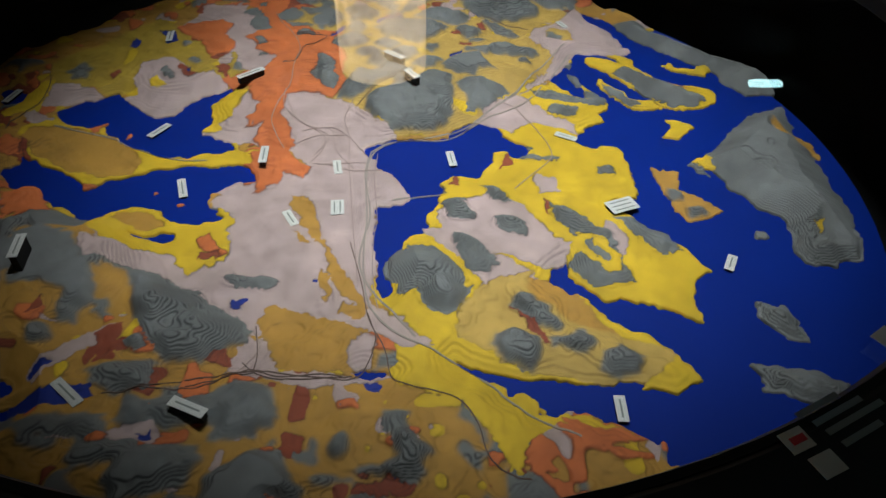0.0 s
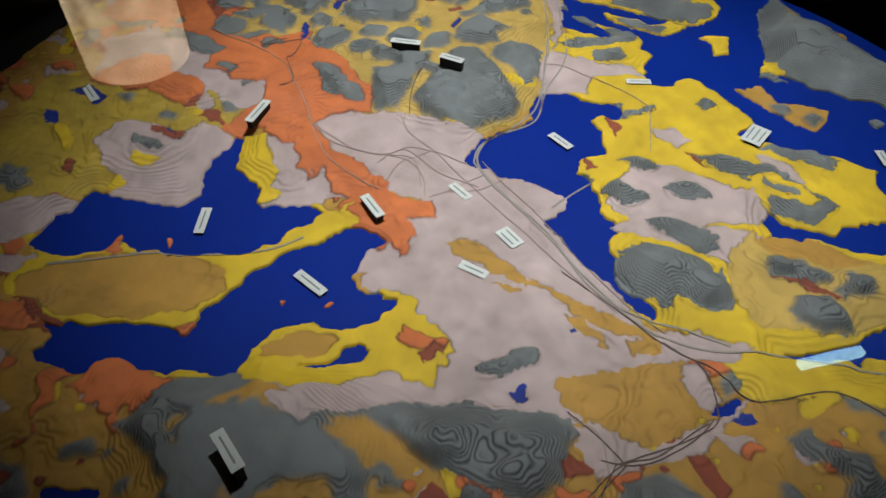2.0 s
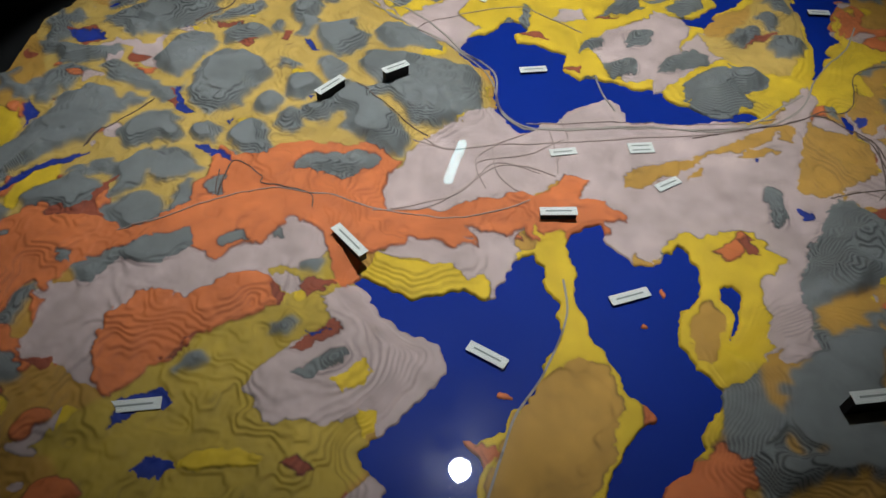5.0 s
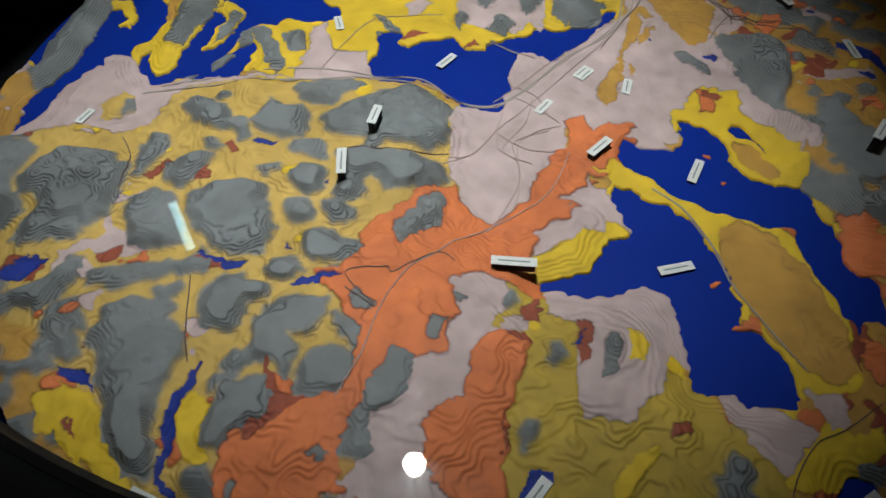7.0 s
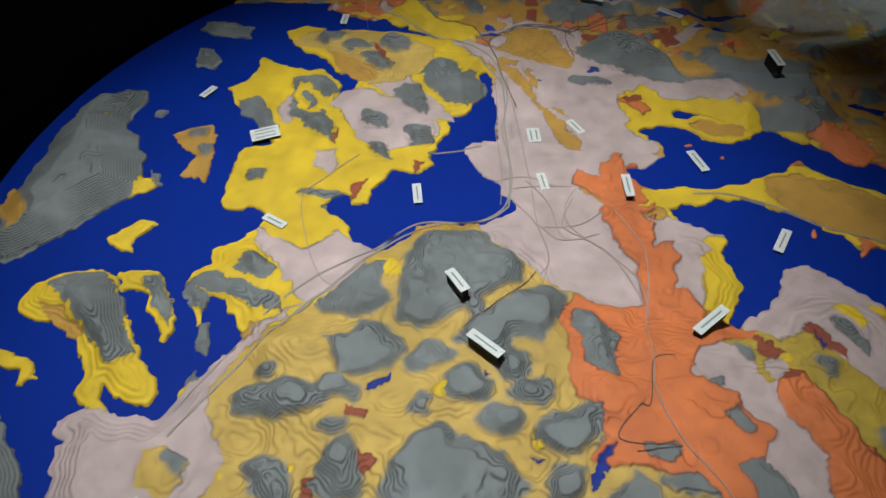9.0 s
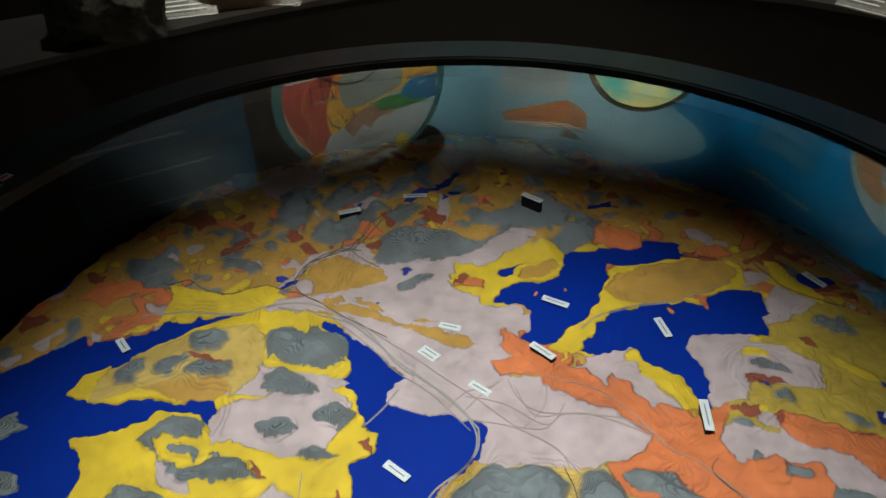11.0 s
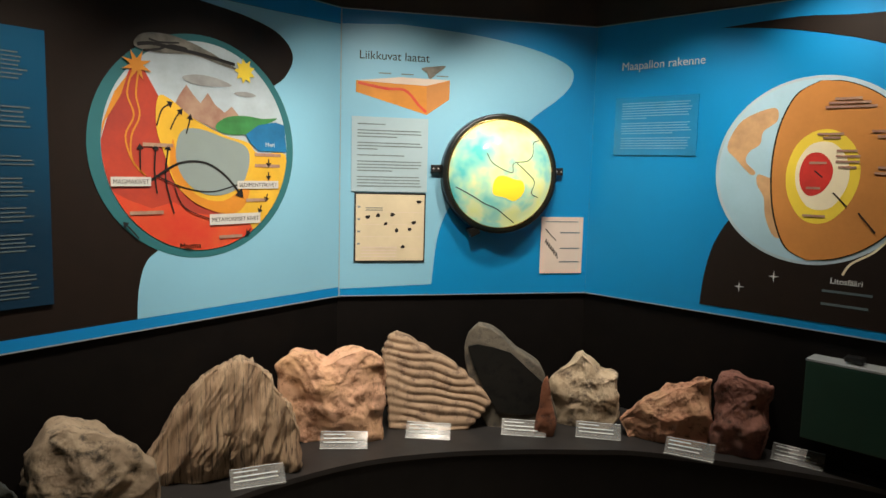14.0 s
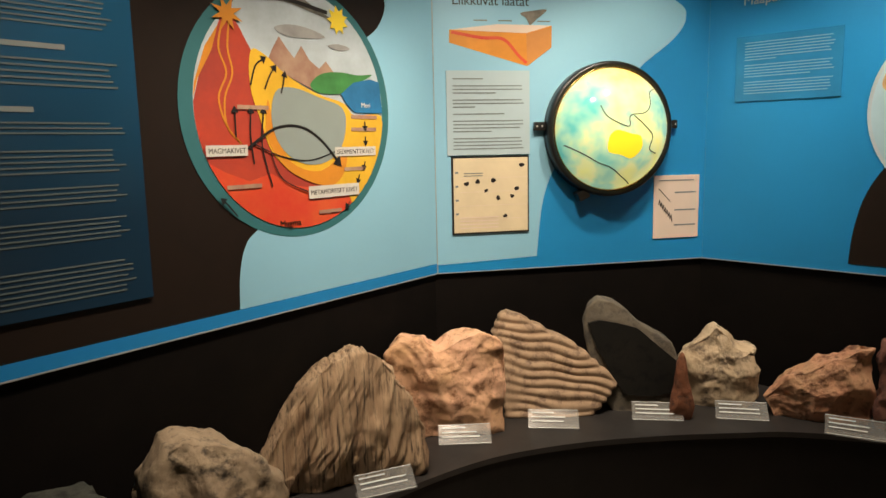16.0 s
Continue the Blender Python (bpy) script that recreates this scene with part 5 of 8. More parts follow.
region("yellow", [(366, -384), (330, -400), (281, -392), (229, -390), (185, -387), (118, -366), (62, -319), (33, -266), (45, -233), (45, -195), (51, -163), (88, -151), (79, -125), (92, -82), (102, -70), (94, -53), (111, -35), (128, -34), (150, -36), (167, -8), (178, 32), (191, 29), (205, 10), (230, 34), (223, 52), (189, 70), (186, 95), (151, 110), (187, 165), (245, 229), (290, 208), (365, 161), (359, 143), (345, 137), (354, 109), (328, 103), (303, 75), (292, 55), (314, 42), (325, 36), (337, 64), (370, 40), (360, 14), (360, -33), (364, -80), (342, -86), (320, -88), (346, -121), (372, -161), (401, -187), (419, -222), (400, -227), (386, -262), (388, -303), (359, -309), (336, -275), (307, -267), (281, -270), (251, -236), (246, -180), (228, -221), (232, -245), (276, -288), (302, -312), (342, -346)])
region("pink", [(242, -216), (209, -216), (153, -187), (100, -153), (92, -107), (122, -88), (174, -62), (203, -103), (236, -162), (256, -174)])
region("pink", [(206, -272), (144, -253), (113, -202), (68, -146), (103, -147), (167, -196), (210, -237), (240, -272)])
region("pink", [(255, -68), (230, -74), (221, -31), (235, -24), (255, -47)])
region("pink", [(208, 81), (151, 110), (187, 165), (220, 190), (247, 165), (279, 122), (302, 101), (305, 74), (247, 108), (223, 98)])
region("pink", [(301, -204), (288, -171), (309, -125), (334, -165), (320, -192)])
region("ochre", [(278, -373), (192, -366), (161, -327), (182, -293), (185, -235), (234, -239), (288, -333)])
region("grey", [(123, -281), (99, -297), (70, -277), (65, -226), (57, -177), (86, -181), (117, -230)])
region("grey", [(269, -339), (240, -352), (200, -341), (171, -297), (174, -276), (217, -289), (252, -312)])
region("grey", [(198, -373), (171, -372), (149, -331), (176, -333)])
region("grey", [(166, -219), (129, -223), (110, -169), (141, -175), (165, -198)])
region("grey", [(295, -248), (272, -246), (248, -217), (265, -190), (288, -218), (298, -212), (266, -165), (241, -125), (236, -97), (274, -117), (313, -159), (314, -210), (321, -241)])
region("grey", [(393, -189), (363, -193), (337, -152), (318, -117), (351, -127), (379, -156)])
region("grey", [(204, -162), (174, -156), (163, -123), (182, -116), (205, -138)])
region("grey", [(135, -131), (111, -128), (94, -92), (125, -81), (137, -107)])
region("grey", [(191, -92), (163, -86), (146, -53), (185, -71)])
region("grey", [(341, -28), (315, -35), (313, -15), (336, -10)])
region("grey", [(310, 123), (290, 118), (268, 143), (275, 158), (312, 145)])
region("grey", [(358, 159), (338, 151), (304, 157), (254, 182), (240, 206), (263, 202), (314, 183), (356, 169)])
region("grey", [(259, 4), (211, 8), (207, 16), (225, 25), (268, 8)])
region("yellow", [(311, -224), (293, -231), (285, -219), (301, -204), (281, -167), (262, -179), (266, -156), (297, -165), (312, -193)])
region("brown", [(200, -3), (179, -16), (181, -1), (197, 25)])
region("brown", [(234, -124), (230, -115), (234, -86), (238, -97)])
region("brown", [(119, -51), (105, -54), (119, -34)])
region("ochre", [(472, -109), (449, -120), (414, -128), (403, -100), (396, -56), (391, 14), (413, -2), (429, -24), (426, -64), (453, -90)])
region("grey", [(418, -86), (399, -84), (405, -58), (419, -67)])
region("grey", [(449, -112), (418, -119), (418, -102), (444, -103)])
region("grey", [(538, -87), (507, -58), (488, -29), (486, 28), (453, 74), (465, 102), (553, 52)])
region("yellow", [(482, 1), (461, 10), (460, 34), (452, 66), (465, 79), (479, 45)])
region("grey", [(475, -38), (456, -9), (431, 33), (450, 19), (468, -8)])
region("grey", [(497, -331), (476, -330), (448, -298), (456, -272), (489, -282)])
region("grey", [(508, -414), (463, -413), (423, -395), (420, -365), (470, -365), (512, -386)])
region("grey", [(512, -163), (495, -167), (495, -147), (510, -151)])
region("grey", [(367, 67), (361, 71), (363, 79), (369, 75)])
region("grey", [(387, 79), (381, 82), (384, 89), (388, 86)])
region("grey", [(24, -209), (46, -185), (76, -184), (103, -201), (101, -225), (79, -252), (54, -267), (44, -245), (29, -225)])
region("grey", [(69, -282), (83, -262), (108, -247), (133, -253), (121, -279), (101, -296), (83, -292)])
region("grey", [(109, -156), (136, -163), (164, -212), (150, -231), (124, -225), (114, -195)])
region("sand", [(150, -242), (202, -226), (196, -262), (257, -317), (346, -348), (295, -394), (237, -385), (185, -377), (154, -356), (111, -330), (109, -296)])
region("grey", [(184, -261), (204, -269), (226, -307), (218, -321), (187, -307), (173, -279)])
region("grey", [(152, -318), (174, -315), (201, -335), (203, -364), (184, -373), (159, -357), (145, -339)])
region("grey", [(212, -331), (246, -320), (264, -337), (247, -351), (215, -344)])
region("grey", [(266, -351), (290, -339), (309, -352), (301, -374), (280, -386), (260, -369)])
region("brown", [(173, -281), (201, -311), (214, -342), (206, -339), (187, -309)])
region("water", [(156, -388), (176, -381), (210, -385), (236, -388), (305, -387), (264, -424), (235, -418), (209, -422), (189, -420), (192, -403), (164, -402)])
region("water", [(229, -218), (242, -218), (241, -239), (284, -273), (324, -276), (394, -307), (354, -343), (311, -314), (286, -289), (246, -261), (223, -241)])
region("stream", [(140, 305), (130, 295), (117, 287), (118, 300), (131, 305)])
region("stream", [(29, 447), (16, 438), (-2, 431), (-21, 416), (-20, 425), (-7, 439), (11, 445)])
region("stream", [(169, 473), (187, 457), (173, 462), (164, 471)])
region("stream", [(-27, 378), (-21, 369), (-34, 377)])
region("stream", [(-73, 405), (-73, 390), (-85, 364), (-97, 352), (-93, 368), (-82, 393), (-80, 404)])
region("stream", [(-90, 515), (-90, 528), (-104, 555), (-134, 581), (-158, 601), (-205, 609), (-211, 599), (-162, 595), (-139, 573), (-110, 546), (-102, 526)])
region("stream", [(-2, 621), (-18, 600), (-52, 604), (-30, 610), (-12, 622)])
region("stream", [(159, 595), (142, 575), (129, 580), (140, 598)])
region("stream", [(-138, 643), (-159, 624), (-206, 607), (-197, 622), (-154, 645)])
region("stream", [(-314, 246), (-311, 222), (-318, 239)])
region("stream", [(21, 286), (25, 275), (17, 280)])
region("grey", [(524, 116), (587, 147), (648, 165), (635, 64), (639, -9), (636, -87), (631, -152), (612, -203), (585, -202), (566, -162), (541, -125), (493, -62), (478, -10), (495, 49), (530, 80)])
region("ochre", [(598, 101), (649, 54), (647, 10), (623, 31), (598, 54)])
region("yellow", [(573, -142), (588, -137), (580, -155)])
region("yellow", [(465, 114), (467, 75), (485, 38), (484, -19), (456, -5), (452, 41)])
region("pink", [(213, 181), (250, 221), (281, 266), (299, 304), (294, 328), (264, 378), (272, 420), (323, 442), (344, 490), (362, 518), (418, 472), (421, 425), (447, 345), (408, 321), (340, 334), (310, 283), (270, 228)])
region("water", [(545, 323), (589, 258), (625, 207), (646, 158), (576, 130), (528, 67), (476, 17), (414, -22), (357, 39), (318, 45), (303, 65), (354, 104), (354, 139), (368, 168), (337, 220), (320, 274), (331, 320), (338, 335), (349, 342), (374, 335), (383, 335), (409, 323), (440, 325), (450, 337), (430, 364), (429, 390), (415, 423), (409, 439), (388, 465), (378, 495), (376, 511), (427, 470), (440, 429), (460, 388), (492, 351)])
region("yellow", [(543, 211), (551, 182), (517, 153), (474, 146), (447, 164), (428, 194), (394, 251), (367, 283), (351, 314), (361, 326), (394, 312), (415, 301), (394, 329), (412, 329), (437, 315), (444, 282), (467, 245), (498, 224), (522, 225)])
region("grey", [(525, 176), (504, 155), (466, 153), (430, 186), (414, 229), (390, 264), (409, 282), (447, 250), (482, 205)])
region("ochre", [(523, 205), (488, 204), (458, 239), (470, 247)])
region("yellow", [(452, 153), (405, 145), (373, 187), (359, 229), (366, 246), (398, 202), (407, 181), (439, 173)])
region("grey", [(416, 164), (401, 154), (373, 191), (366, 225), (391, 202)])
region("yellow", [(572, 287), (553, 259), (506, 269), (484, 294), (500, 311), (502, 286), (537, 282), (555, 302)])
region("yellow", [(618, 256), (594, 245), (570, 271), (592, 273)])
region("yellow", [(488, 95), (454, 64), (431, 68), (456, 98), (446, 121), (468, 113)])
region("grey", [(655, 277), (674, 215), (649, 197), (602, 190), (570, 233), (575, 265), (528, 315), (485, 361), (453, 396), (433, 436), (435, 457)])
region("sand", [(335, 412), (341, 377), (322, 370), (290, 385), (294, 406), (312, 422)])
region("grey", [(326, 386), (319, 372), (294, 380), (292, 403)])
region("sand", [(282, 543), (331, 473), (316, 456), (286, 438), (235, 417), (204, 433), (131, 510), (133, 552), (172, 600), (206, 608)])
region("grey", [(294, 497), (284, 470), (242, 441), (206, 437), (177, 460), (146, 493), (142, 519), (139, 537), (156, 561), (167, 583), (189, 587), (208, 572), (214, 541), (237, 540), (250, 555), (280, 543), (287, 517)])
region("grey", [(347, 528), (318, 511), (291, 527), (288, 556), (297, 568)])
region("grey", [(277, 571), (255, 551), (227, 556), (217, 577), (221, 593), (239, 590)])
region("stream", [(150, 618), (155, 602), (152, 586), (129, 569), (123, 584), (125, 604), (144, 624)])
region("brown", [(131, 576), (123, 573), (114, 594), (119, 600)])
region("brown", [(108, 524), (98, 501), (85, 514), (95, 533)])
region("grey", [(117, 640), (115, 611), (106, 570), (118, 545), (107, 538), (81, 561), (79, 596), (93, 620), (86, 633), (113, 649)])
region("grey", [(207, 629), (195, 615), (169, 607), (165, 628), (186, 640)])
region("grey", [(80, 549), (83, 538), (60, 505), (40, 474), (11, 444), (0, 454), (25, 485), (40, 513), (53, 542), (68, 554)])
region("grey", [(11, 583), (30, 555), (27, 536), (11, 518), (-19, 509), (-45, 512), (-71, 525), (-75, 539), (8, 587)])
region("grey", [(-20, 478), (-13, 450), (-28, 428), (-56, 432), (-71, 455), (-73, 478), (-58, 498), (-37, 493)])
region("grey", [(-87, 440), (-94, 417), (-112, 387), (-131, 401), (-133, 425), (-107, 449)])
region("grey", [(-160, 445), (-159, 422), (-174, 408), (-193, 414), (-202, 438), (-192, 465), (-172, 466)])

# small rock knobs and soil patches scattered over the far southern and western ground
mottle, patchy = value_noise(0.046, 81) + 0.55 * value_noise(0.018, 82), value_noise(0.05, 83) + 0.5 * value_noise(0.016, 84)
outer = ((GY < -0.30) | (GX < -0.42) | (GY > 0.44)) & ~drawn
plain = np.isin(soil, (0, 7, 8)) & outer
soil[plain & (mottle > 0.52)] = 3
soil[plain & (mottle < -0.84)] = 2
soil[plain & (value_noise(0.04, 86) + 0.5 * value_noise(0.015, 87) > 0.66)] = 4
soil[plain & (patchy > 0.80)] = 1
soil[plain & (patchy < -0.72)] = 5
fringe = np.isin(soil, (0, 7)) & ~outer & ~drawn
soil[fringe & (patchy > 0.85)] = 2
soil[fringe & (mottle > 0.95)] = 3
# bare gaps in the wide grey massifs
soil[(soil == 3) & (GY < -0.16) & (GX < 0.15) & (patchy < -0.55) & ~drawn] = 0

# how high the country lies: place in millimetres, height in millimetres
lift, weight = np.zeros((GRID, GRID)), np.full((GRID, GRID), 1e-6)


def country(*spots):
    for x, y, up in spots:
        w = np.exp(-((GX - x / 1000) ** 2 + (GY - y / 1000) ** 2) / 0.07 ** 2)
        lift[:] += w * up / 1000
        weight[:] += w


country((110, 9, 0), (-323, 80, 0), (-252, -62, 0), (446, -208, 0), (-135, -273, 0), (-414, 98, 0), (185, 95, 0), (-144, 182, 1), (-48, -15, 2), (-39, -107, 3), (142, -145, 3), (334, -103, 2))
country((172, -274, 4), (96, -275, 6), (36, -388, 5), (3, -418, 12), (-249, -330, 14), (-366, -426, 24), (-519, -189, 3), (-381, -232, 26), (-432, 247, 9), (-387, 381, 9), (-325, 242, 24), (-216, 338, 25))
country((-162, 271, 23), (-171, 451, 22), (-96, 513, 19), (-75, 399, 21), (-33, 376, 18), (-3, 434, 15), (166, 464, 11), (112, 298, 19), (19, 281, 18), (83, 110, 8), (53, 185, 20), (540, 10, 16))
country((0, 600, 16), (-300, 520, 18), (300, 400, 8), (-152, -520, 18), (-550, 0, 6), (-177, -198, 2), (300, -420, 4), (400, 150, 6), (-60, 70, 2), (-240, 180, 8))


def away_from(mask, limit):
    """Distance in metres from a mask, up to a limit."""
    d = np.where(mask, 0.0, 1.0)
    for step in range(int(limit / CELL) + 2):
        for ax in (0, 1):
            for way in (-1, 1):
                d = np.minimum(d, np.roll(d, way, ax) + CELL)
        d = np.minimum(d, np.roll(np.roll(d, 1, 0), 1, 1) + 1.414 * CELL)
        d = np.minimum(d, np.roll(np.roll(d, -1, 0), -1, 1) + 1.414 * CELL)
    return np.minimum(d, limit)


far = blurred(away_from(soil == 6, 0.05), 0.003)
inland = np.clip(far / 0.035, 0, 1)
inland = inland * inland * (3 - 2 * inland)
low = blurred(np.isin(soil, (1, 2)).astype(float), 0.008)
grey_near = blurred((soil == 3).astype(float), 0.004)
dome = blurred(away_from(soil != 3, 0.034), 0.0035)
height = 0.0022 + lift / weight * inland
height += 0.0135 * (1 - np.exp(-dome / 0.013)) * np.clip(far / 0.012, 0.35, 1)
height += inland * (1 - 0.7 * low) * (0.0030 * value_noise(0.05, 11) + 0.0022 * value_noise(0.02, 12) + 0.001 * value_noise(0.009, 15))
height += np.clip(grey_near * 1.6 - 0.5, 0, 1) * (0.0040 * value_noise(0.024, 13) + 0.0018 * value_noise(0.011, 14))
height += 0.0024 * blurred((soil == 4).astype(float), 0.0012) + 0.0012 * blurred((soil == 5).astype(float), 0.002) + 0.0012 * blurred((soil == 2).astype(float), 0.0015)
# the land sinks towards every lake, the streams lie in shallow cuts
height = np.minimum(height, 0.0016 + 0.55 * far)
height = np.where(soil == 6, height, np.maximum(height, 0.0016))
height -= 0.0012 * blurred((soil == 9).astype(float), 0.002)
water = blurred((soil == 6).astype(float), 0.0014)
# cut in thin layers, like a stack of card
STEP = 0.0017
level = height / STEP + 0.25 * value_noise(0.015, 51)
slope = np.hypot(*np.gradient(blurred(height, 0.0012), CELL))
riser_shade = (0.35 + 0.65 * grey_near) * np.exp(-(((level - np.floor(level)) - 0.5) / 0.2) ** 2) * np.clip(slope * 5 - 0.2, 0, 1) * np.clip(0.85 + 1.2 * value_noise(0.045, 61), 0, 1)
steps = STEP * (np.floor(level) + np.clip((level - np.floor(level)) * 2.2 - 0.6, 0, 1))
steep = np.clip(slope * 7 - 0.4 + 0.6 * grey_near, 0, 1)
height = height * (1 - steep) + steps * steep
height = np.minimum(height, np.where(water < 0.02, 1.0, (0.5 - water) * 0.03))
height += 0.0002 * value_noise(0.004, 21)

land = (soil != 6).astype(float)
paint = np.array(PAINTS)[soil]
shore = np.maximum(blurred(land, 0.004), 1e-4)
for k in range(3):
    paint[..., k] = np.where(land > 0, paint[..., k], blurred(paint[..., k] * land, 0.004) / shore)
# the paints of rock and bare soil run into one another
soft_kinds = np.isin(soil, (0, 3, 7, 8)).astype(float)
soft_near = np.maximum(blurred(soft_kinds, 0.0019), 1e-3)
for k in range(3):
    paint[..., k] = np.where(soft_kinds > 0, blurred(paint[..., k] * soft_kinds, 0.0019) / soft_near, paint[..., k])
# a dark red line runs round the orange gravel
rim = np.exp(-((blurred((soil == 4).astype(float), 0.0012) - 0.45) / 0.2) ** 2) * land * np.clip(0.95 + value_noise(0.03, 71), 0, 1)
paint = paint * (1 - 0.75 * rim[..., None]) + np.array(PAINTS[5]) * 0.75 * rim[..., None]
tone = 1 + 0.12 * value_noise(0.06, 31) + 0.10 * value_noise(0.014, 32) + 0.06 * value_noise(0.006, 33)
# the edge of each coloured sheet shows as a fine dark line
hard = np.where(np.isin(soil, (0, 3, 7, 8)), 0, soil)
cut = np.zeros((GRID, GRID))
for ax in (0, 1):
    cut = np.maximum(cut, hard != np.roll(hard, 1, ax))
cut = np.clip(blurred(cut * land, 0.0008) * 1.5, 0, 1) * np.clip(0.5 + value_noise(0.02, 73), 0, 1)
# card edges stay dark, and shade on steep risers is painted into the colour
paint = np.clip(paint * (tone * (1 - 0.8 * riser_shade) * (1 - 0.55 * cut))[..., None], 0, 1)


def ground_height(x, y):
    c, r = int((x + HALF) / CELL), int((y + HALF) / CELL)
    return max(0.0, float(height[min(max(r, 0), GRID - 1), min(max(c, 0), GRID - 1)]))


relief_map = empty("relief_map", pose(C.x, C.y, MAP_Z), "round hand-painted geological relief map with blue lakes", "relief map")
radius = np.hypot(GX + 0.012, GY + 0.004)
edge = R_MAP - 0.004 + 0.006 * np.sin(7 * np.arctan2(GY, GX)) + 0.004 * np.sin(19 * np.arctan2(GY, GX) + 1) + 0.004 * value_noise(0.03, 41)
keep = radius < edge
number = -np.ones((GRID, GRID), int)
number[keep] = np.arange(keep.sum())
q = np.stack([number[:-1, :-1], number[:-1, 1:], number[1:, 1:], number[1:, :-1]], -1).reshape(-1, 4)
q = q[(q >= 0).all(1)]
verts = np.stack([GX[keep], GY[keep], height[keep]], -1)
me = bpy.data.meshes.new("terrain")
me.vertices.add(len(verts))
me.vertices.foreach_set("co", verts.ravel())
me.loops.add(q.size)
me.loops.foreach_set("vertex_index", q.ravel())
me.polygons.add(len(q))
me.polygons.foreach_set("loop_start", np.arange(0, q.size, 4))
me.polygons.foreach_set("use_smooth", np.ones(len(q), bool))
me.update(calc_edges=True)
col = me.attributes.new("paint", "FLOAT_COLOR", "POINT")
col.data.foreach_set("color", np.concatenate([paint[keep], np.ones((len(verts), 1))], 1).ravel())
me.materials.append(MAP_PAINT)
terrain = new("terrain", me)
terrain.parent = relief_map
tagged(terrain, "layered land painted ochre, yellow, pink, grey and orange")
part("water_sheet", prism(ellipse(-0.012, -0.004, R_MAP - 0.002, R_MAP - 0.002, 128), -0.004, 0.0), WATER, relief_map, "flat glossy deep blue water")
part("map_base", prism(ellipse(-0.012, -0.004, R_MAP - 0.006, R_MAP - 0.006, 128), -0.03, -0.005), BLACK, relief_map)

# ---- lamps of the ceiling ----
LAMP_GLOW = glowing("lamp glow", (1.0, 0.92, 0.8), 45.0)
TUBE_GLOW = glowing("tube glow", (0.55, 0.95, 1.0), 7.0)


def spotlight(x, y, aim):
    """A small round spot under the ceiling; the lamp's light leaves it below."""
    ob = empty("ceiling_spotlight", pose(x, y, CEIL), "small black ceiling spotlight, switched on", "spotlight", "ceiling spotlights")
    part("mount", lathe([(0.0004, 0), (0.03, 0), (0.03, -0.02), (0.0004, -0.02)], 24), METAL, ob)
    part("stem", lathe([(0.0004, -0.02), (0.008, -0.02), (0.008, -0.05), (0.0004, -0.05)], 12), METAL, ob)
    d = Vector(aim) - Vector((x, y, CEIL - 0.07))
    turn = d.to_track_quat("-Z", "Y").to_matrix().to_4x4()
    m = Matrix.Translation((0, 0, -0.07)) @ turn
    part("housing", lathe([(0.0004, 0.03), (0.026, 0.03), (0.034, -0.03), (0.030, -0.03), (0.022, 0.0), (0.0004, 0.0)], 24), METAL, ob, "", True, m)
    part("bulb", lathe([(0.0004, 0.003), (0.016, 0.003), (0.019, -0.004), (0.0004, -0.007)], 24), LAMP_GLOW, ob, "bright warm lamp face", True, m)


spotlight(0.125, 0.845, (-0.02, 0.87, 0.46))
for (x, y), aim in zip(PANEL_SPOTS, PANEL_AIMS):
    spotlight(x, y, aim)


def tube_light(x, y, turn, length, width):
    ob = empty("ceiling_tube_light", pose(x, y, CEIL - 0.1, 0, 0, turn), "flat rectangular ceiling light with a cold white cover", "ceiling light", "ceiling tube lights")
    part("frame", box(length + 0.03, width + 0.03, 0.09, 0.004, pose(0, 0, 0.005)), METAL, ob)
    part("cover", box(length, width, 0.03, 0.004, pose(0, 0, -0.024)), TUBE_GLOW, ob, "glowing cold white cover")


tube_light(1.52, 0.865, -15, 0.26, 0.035)
tube_light(0.47, -2.44, -14, 0.22, 0.03)
tube_light(2.08, 3.89, 0, 0.20, 0.05)

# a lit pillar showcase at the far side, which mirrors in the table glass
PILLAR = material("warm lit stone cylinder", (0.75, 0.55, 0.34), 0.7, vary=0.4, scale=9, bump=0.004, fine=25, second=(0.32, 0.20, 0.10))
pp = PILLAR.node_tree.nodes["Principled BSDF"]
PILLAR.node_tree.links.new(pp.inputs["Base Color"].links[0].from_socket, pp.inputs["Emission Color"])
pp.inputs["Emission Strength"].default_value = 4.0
pillar = empty("lit_column", pose(-0.255, 3.55, 0), "round column with a warm glowing translucent casing", "column")
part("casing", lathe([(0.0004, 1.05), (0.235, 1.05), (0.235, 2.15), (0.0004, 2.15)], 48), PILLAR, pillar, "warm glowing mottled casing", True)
part("plinth", lathe([(0.0004, 0), (0.26, 0), (0.26, 1.05), (0.0004, 1.05)], 48), BLACK, pillar)
part("cap", lathe([(0.0004, 2.15), (0.22, 2.15), (0.22, 2.40), (0.245, 2.40), (0.245, CEIL), (0.0004, CEIL)], 48), BLACK, pillar)

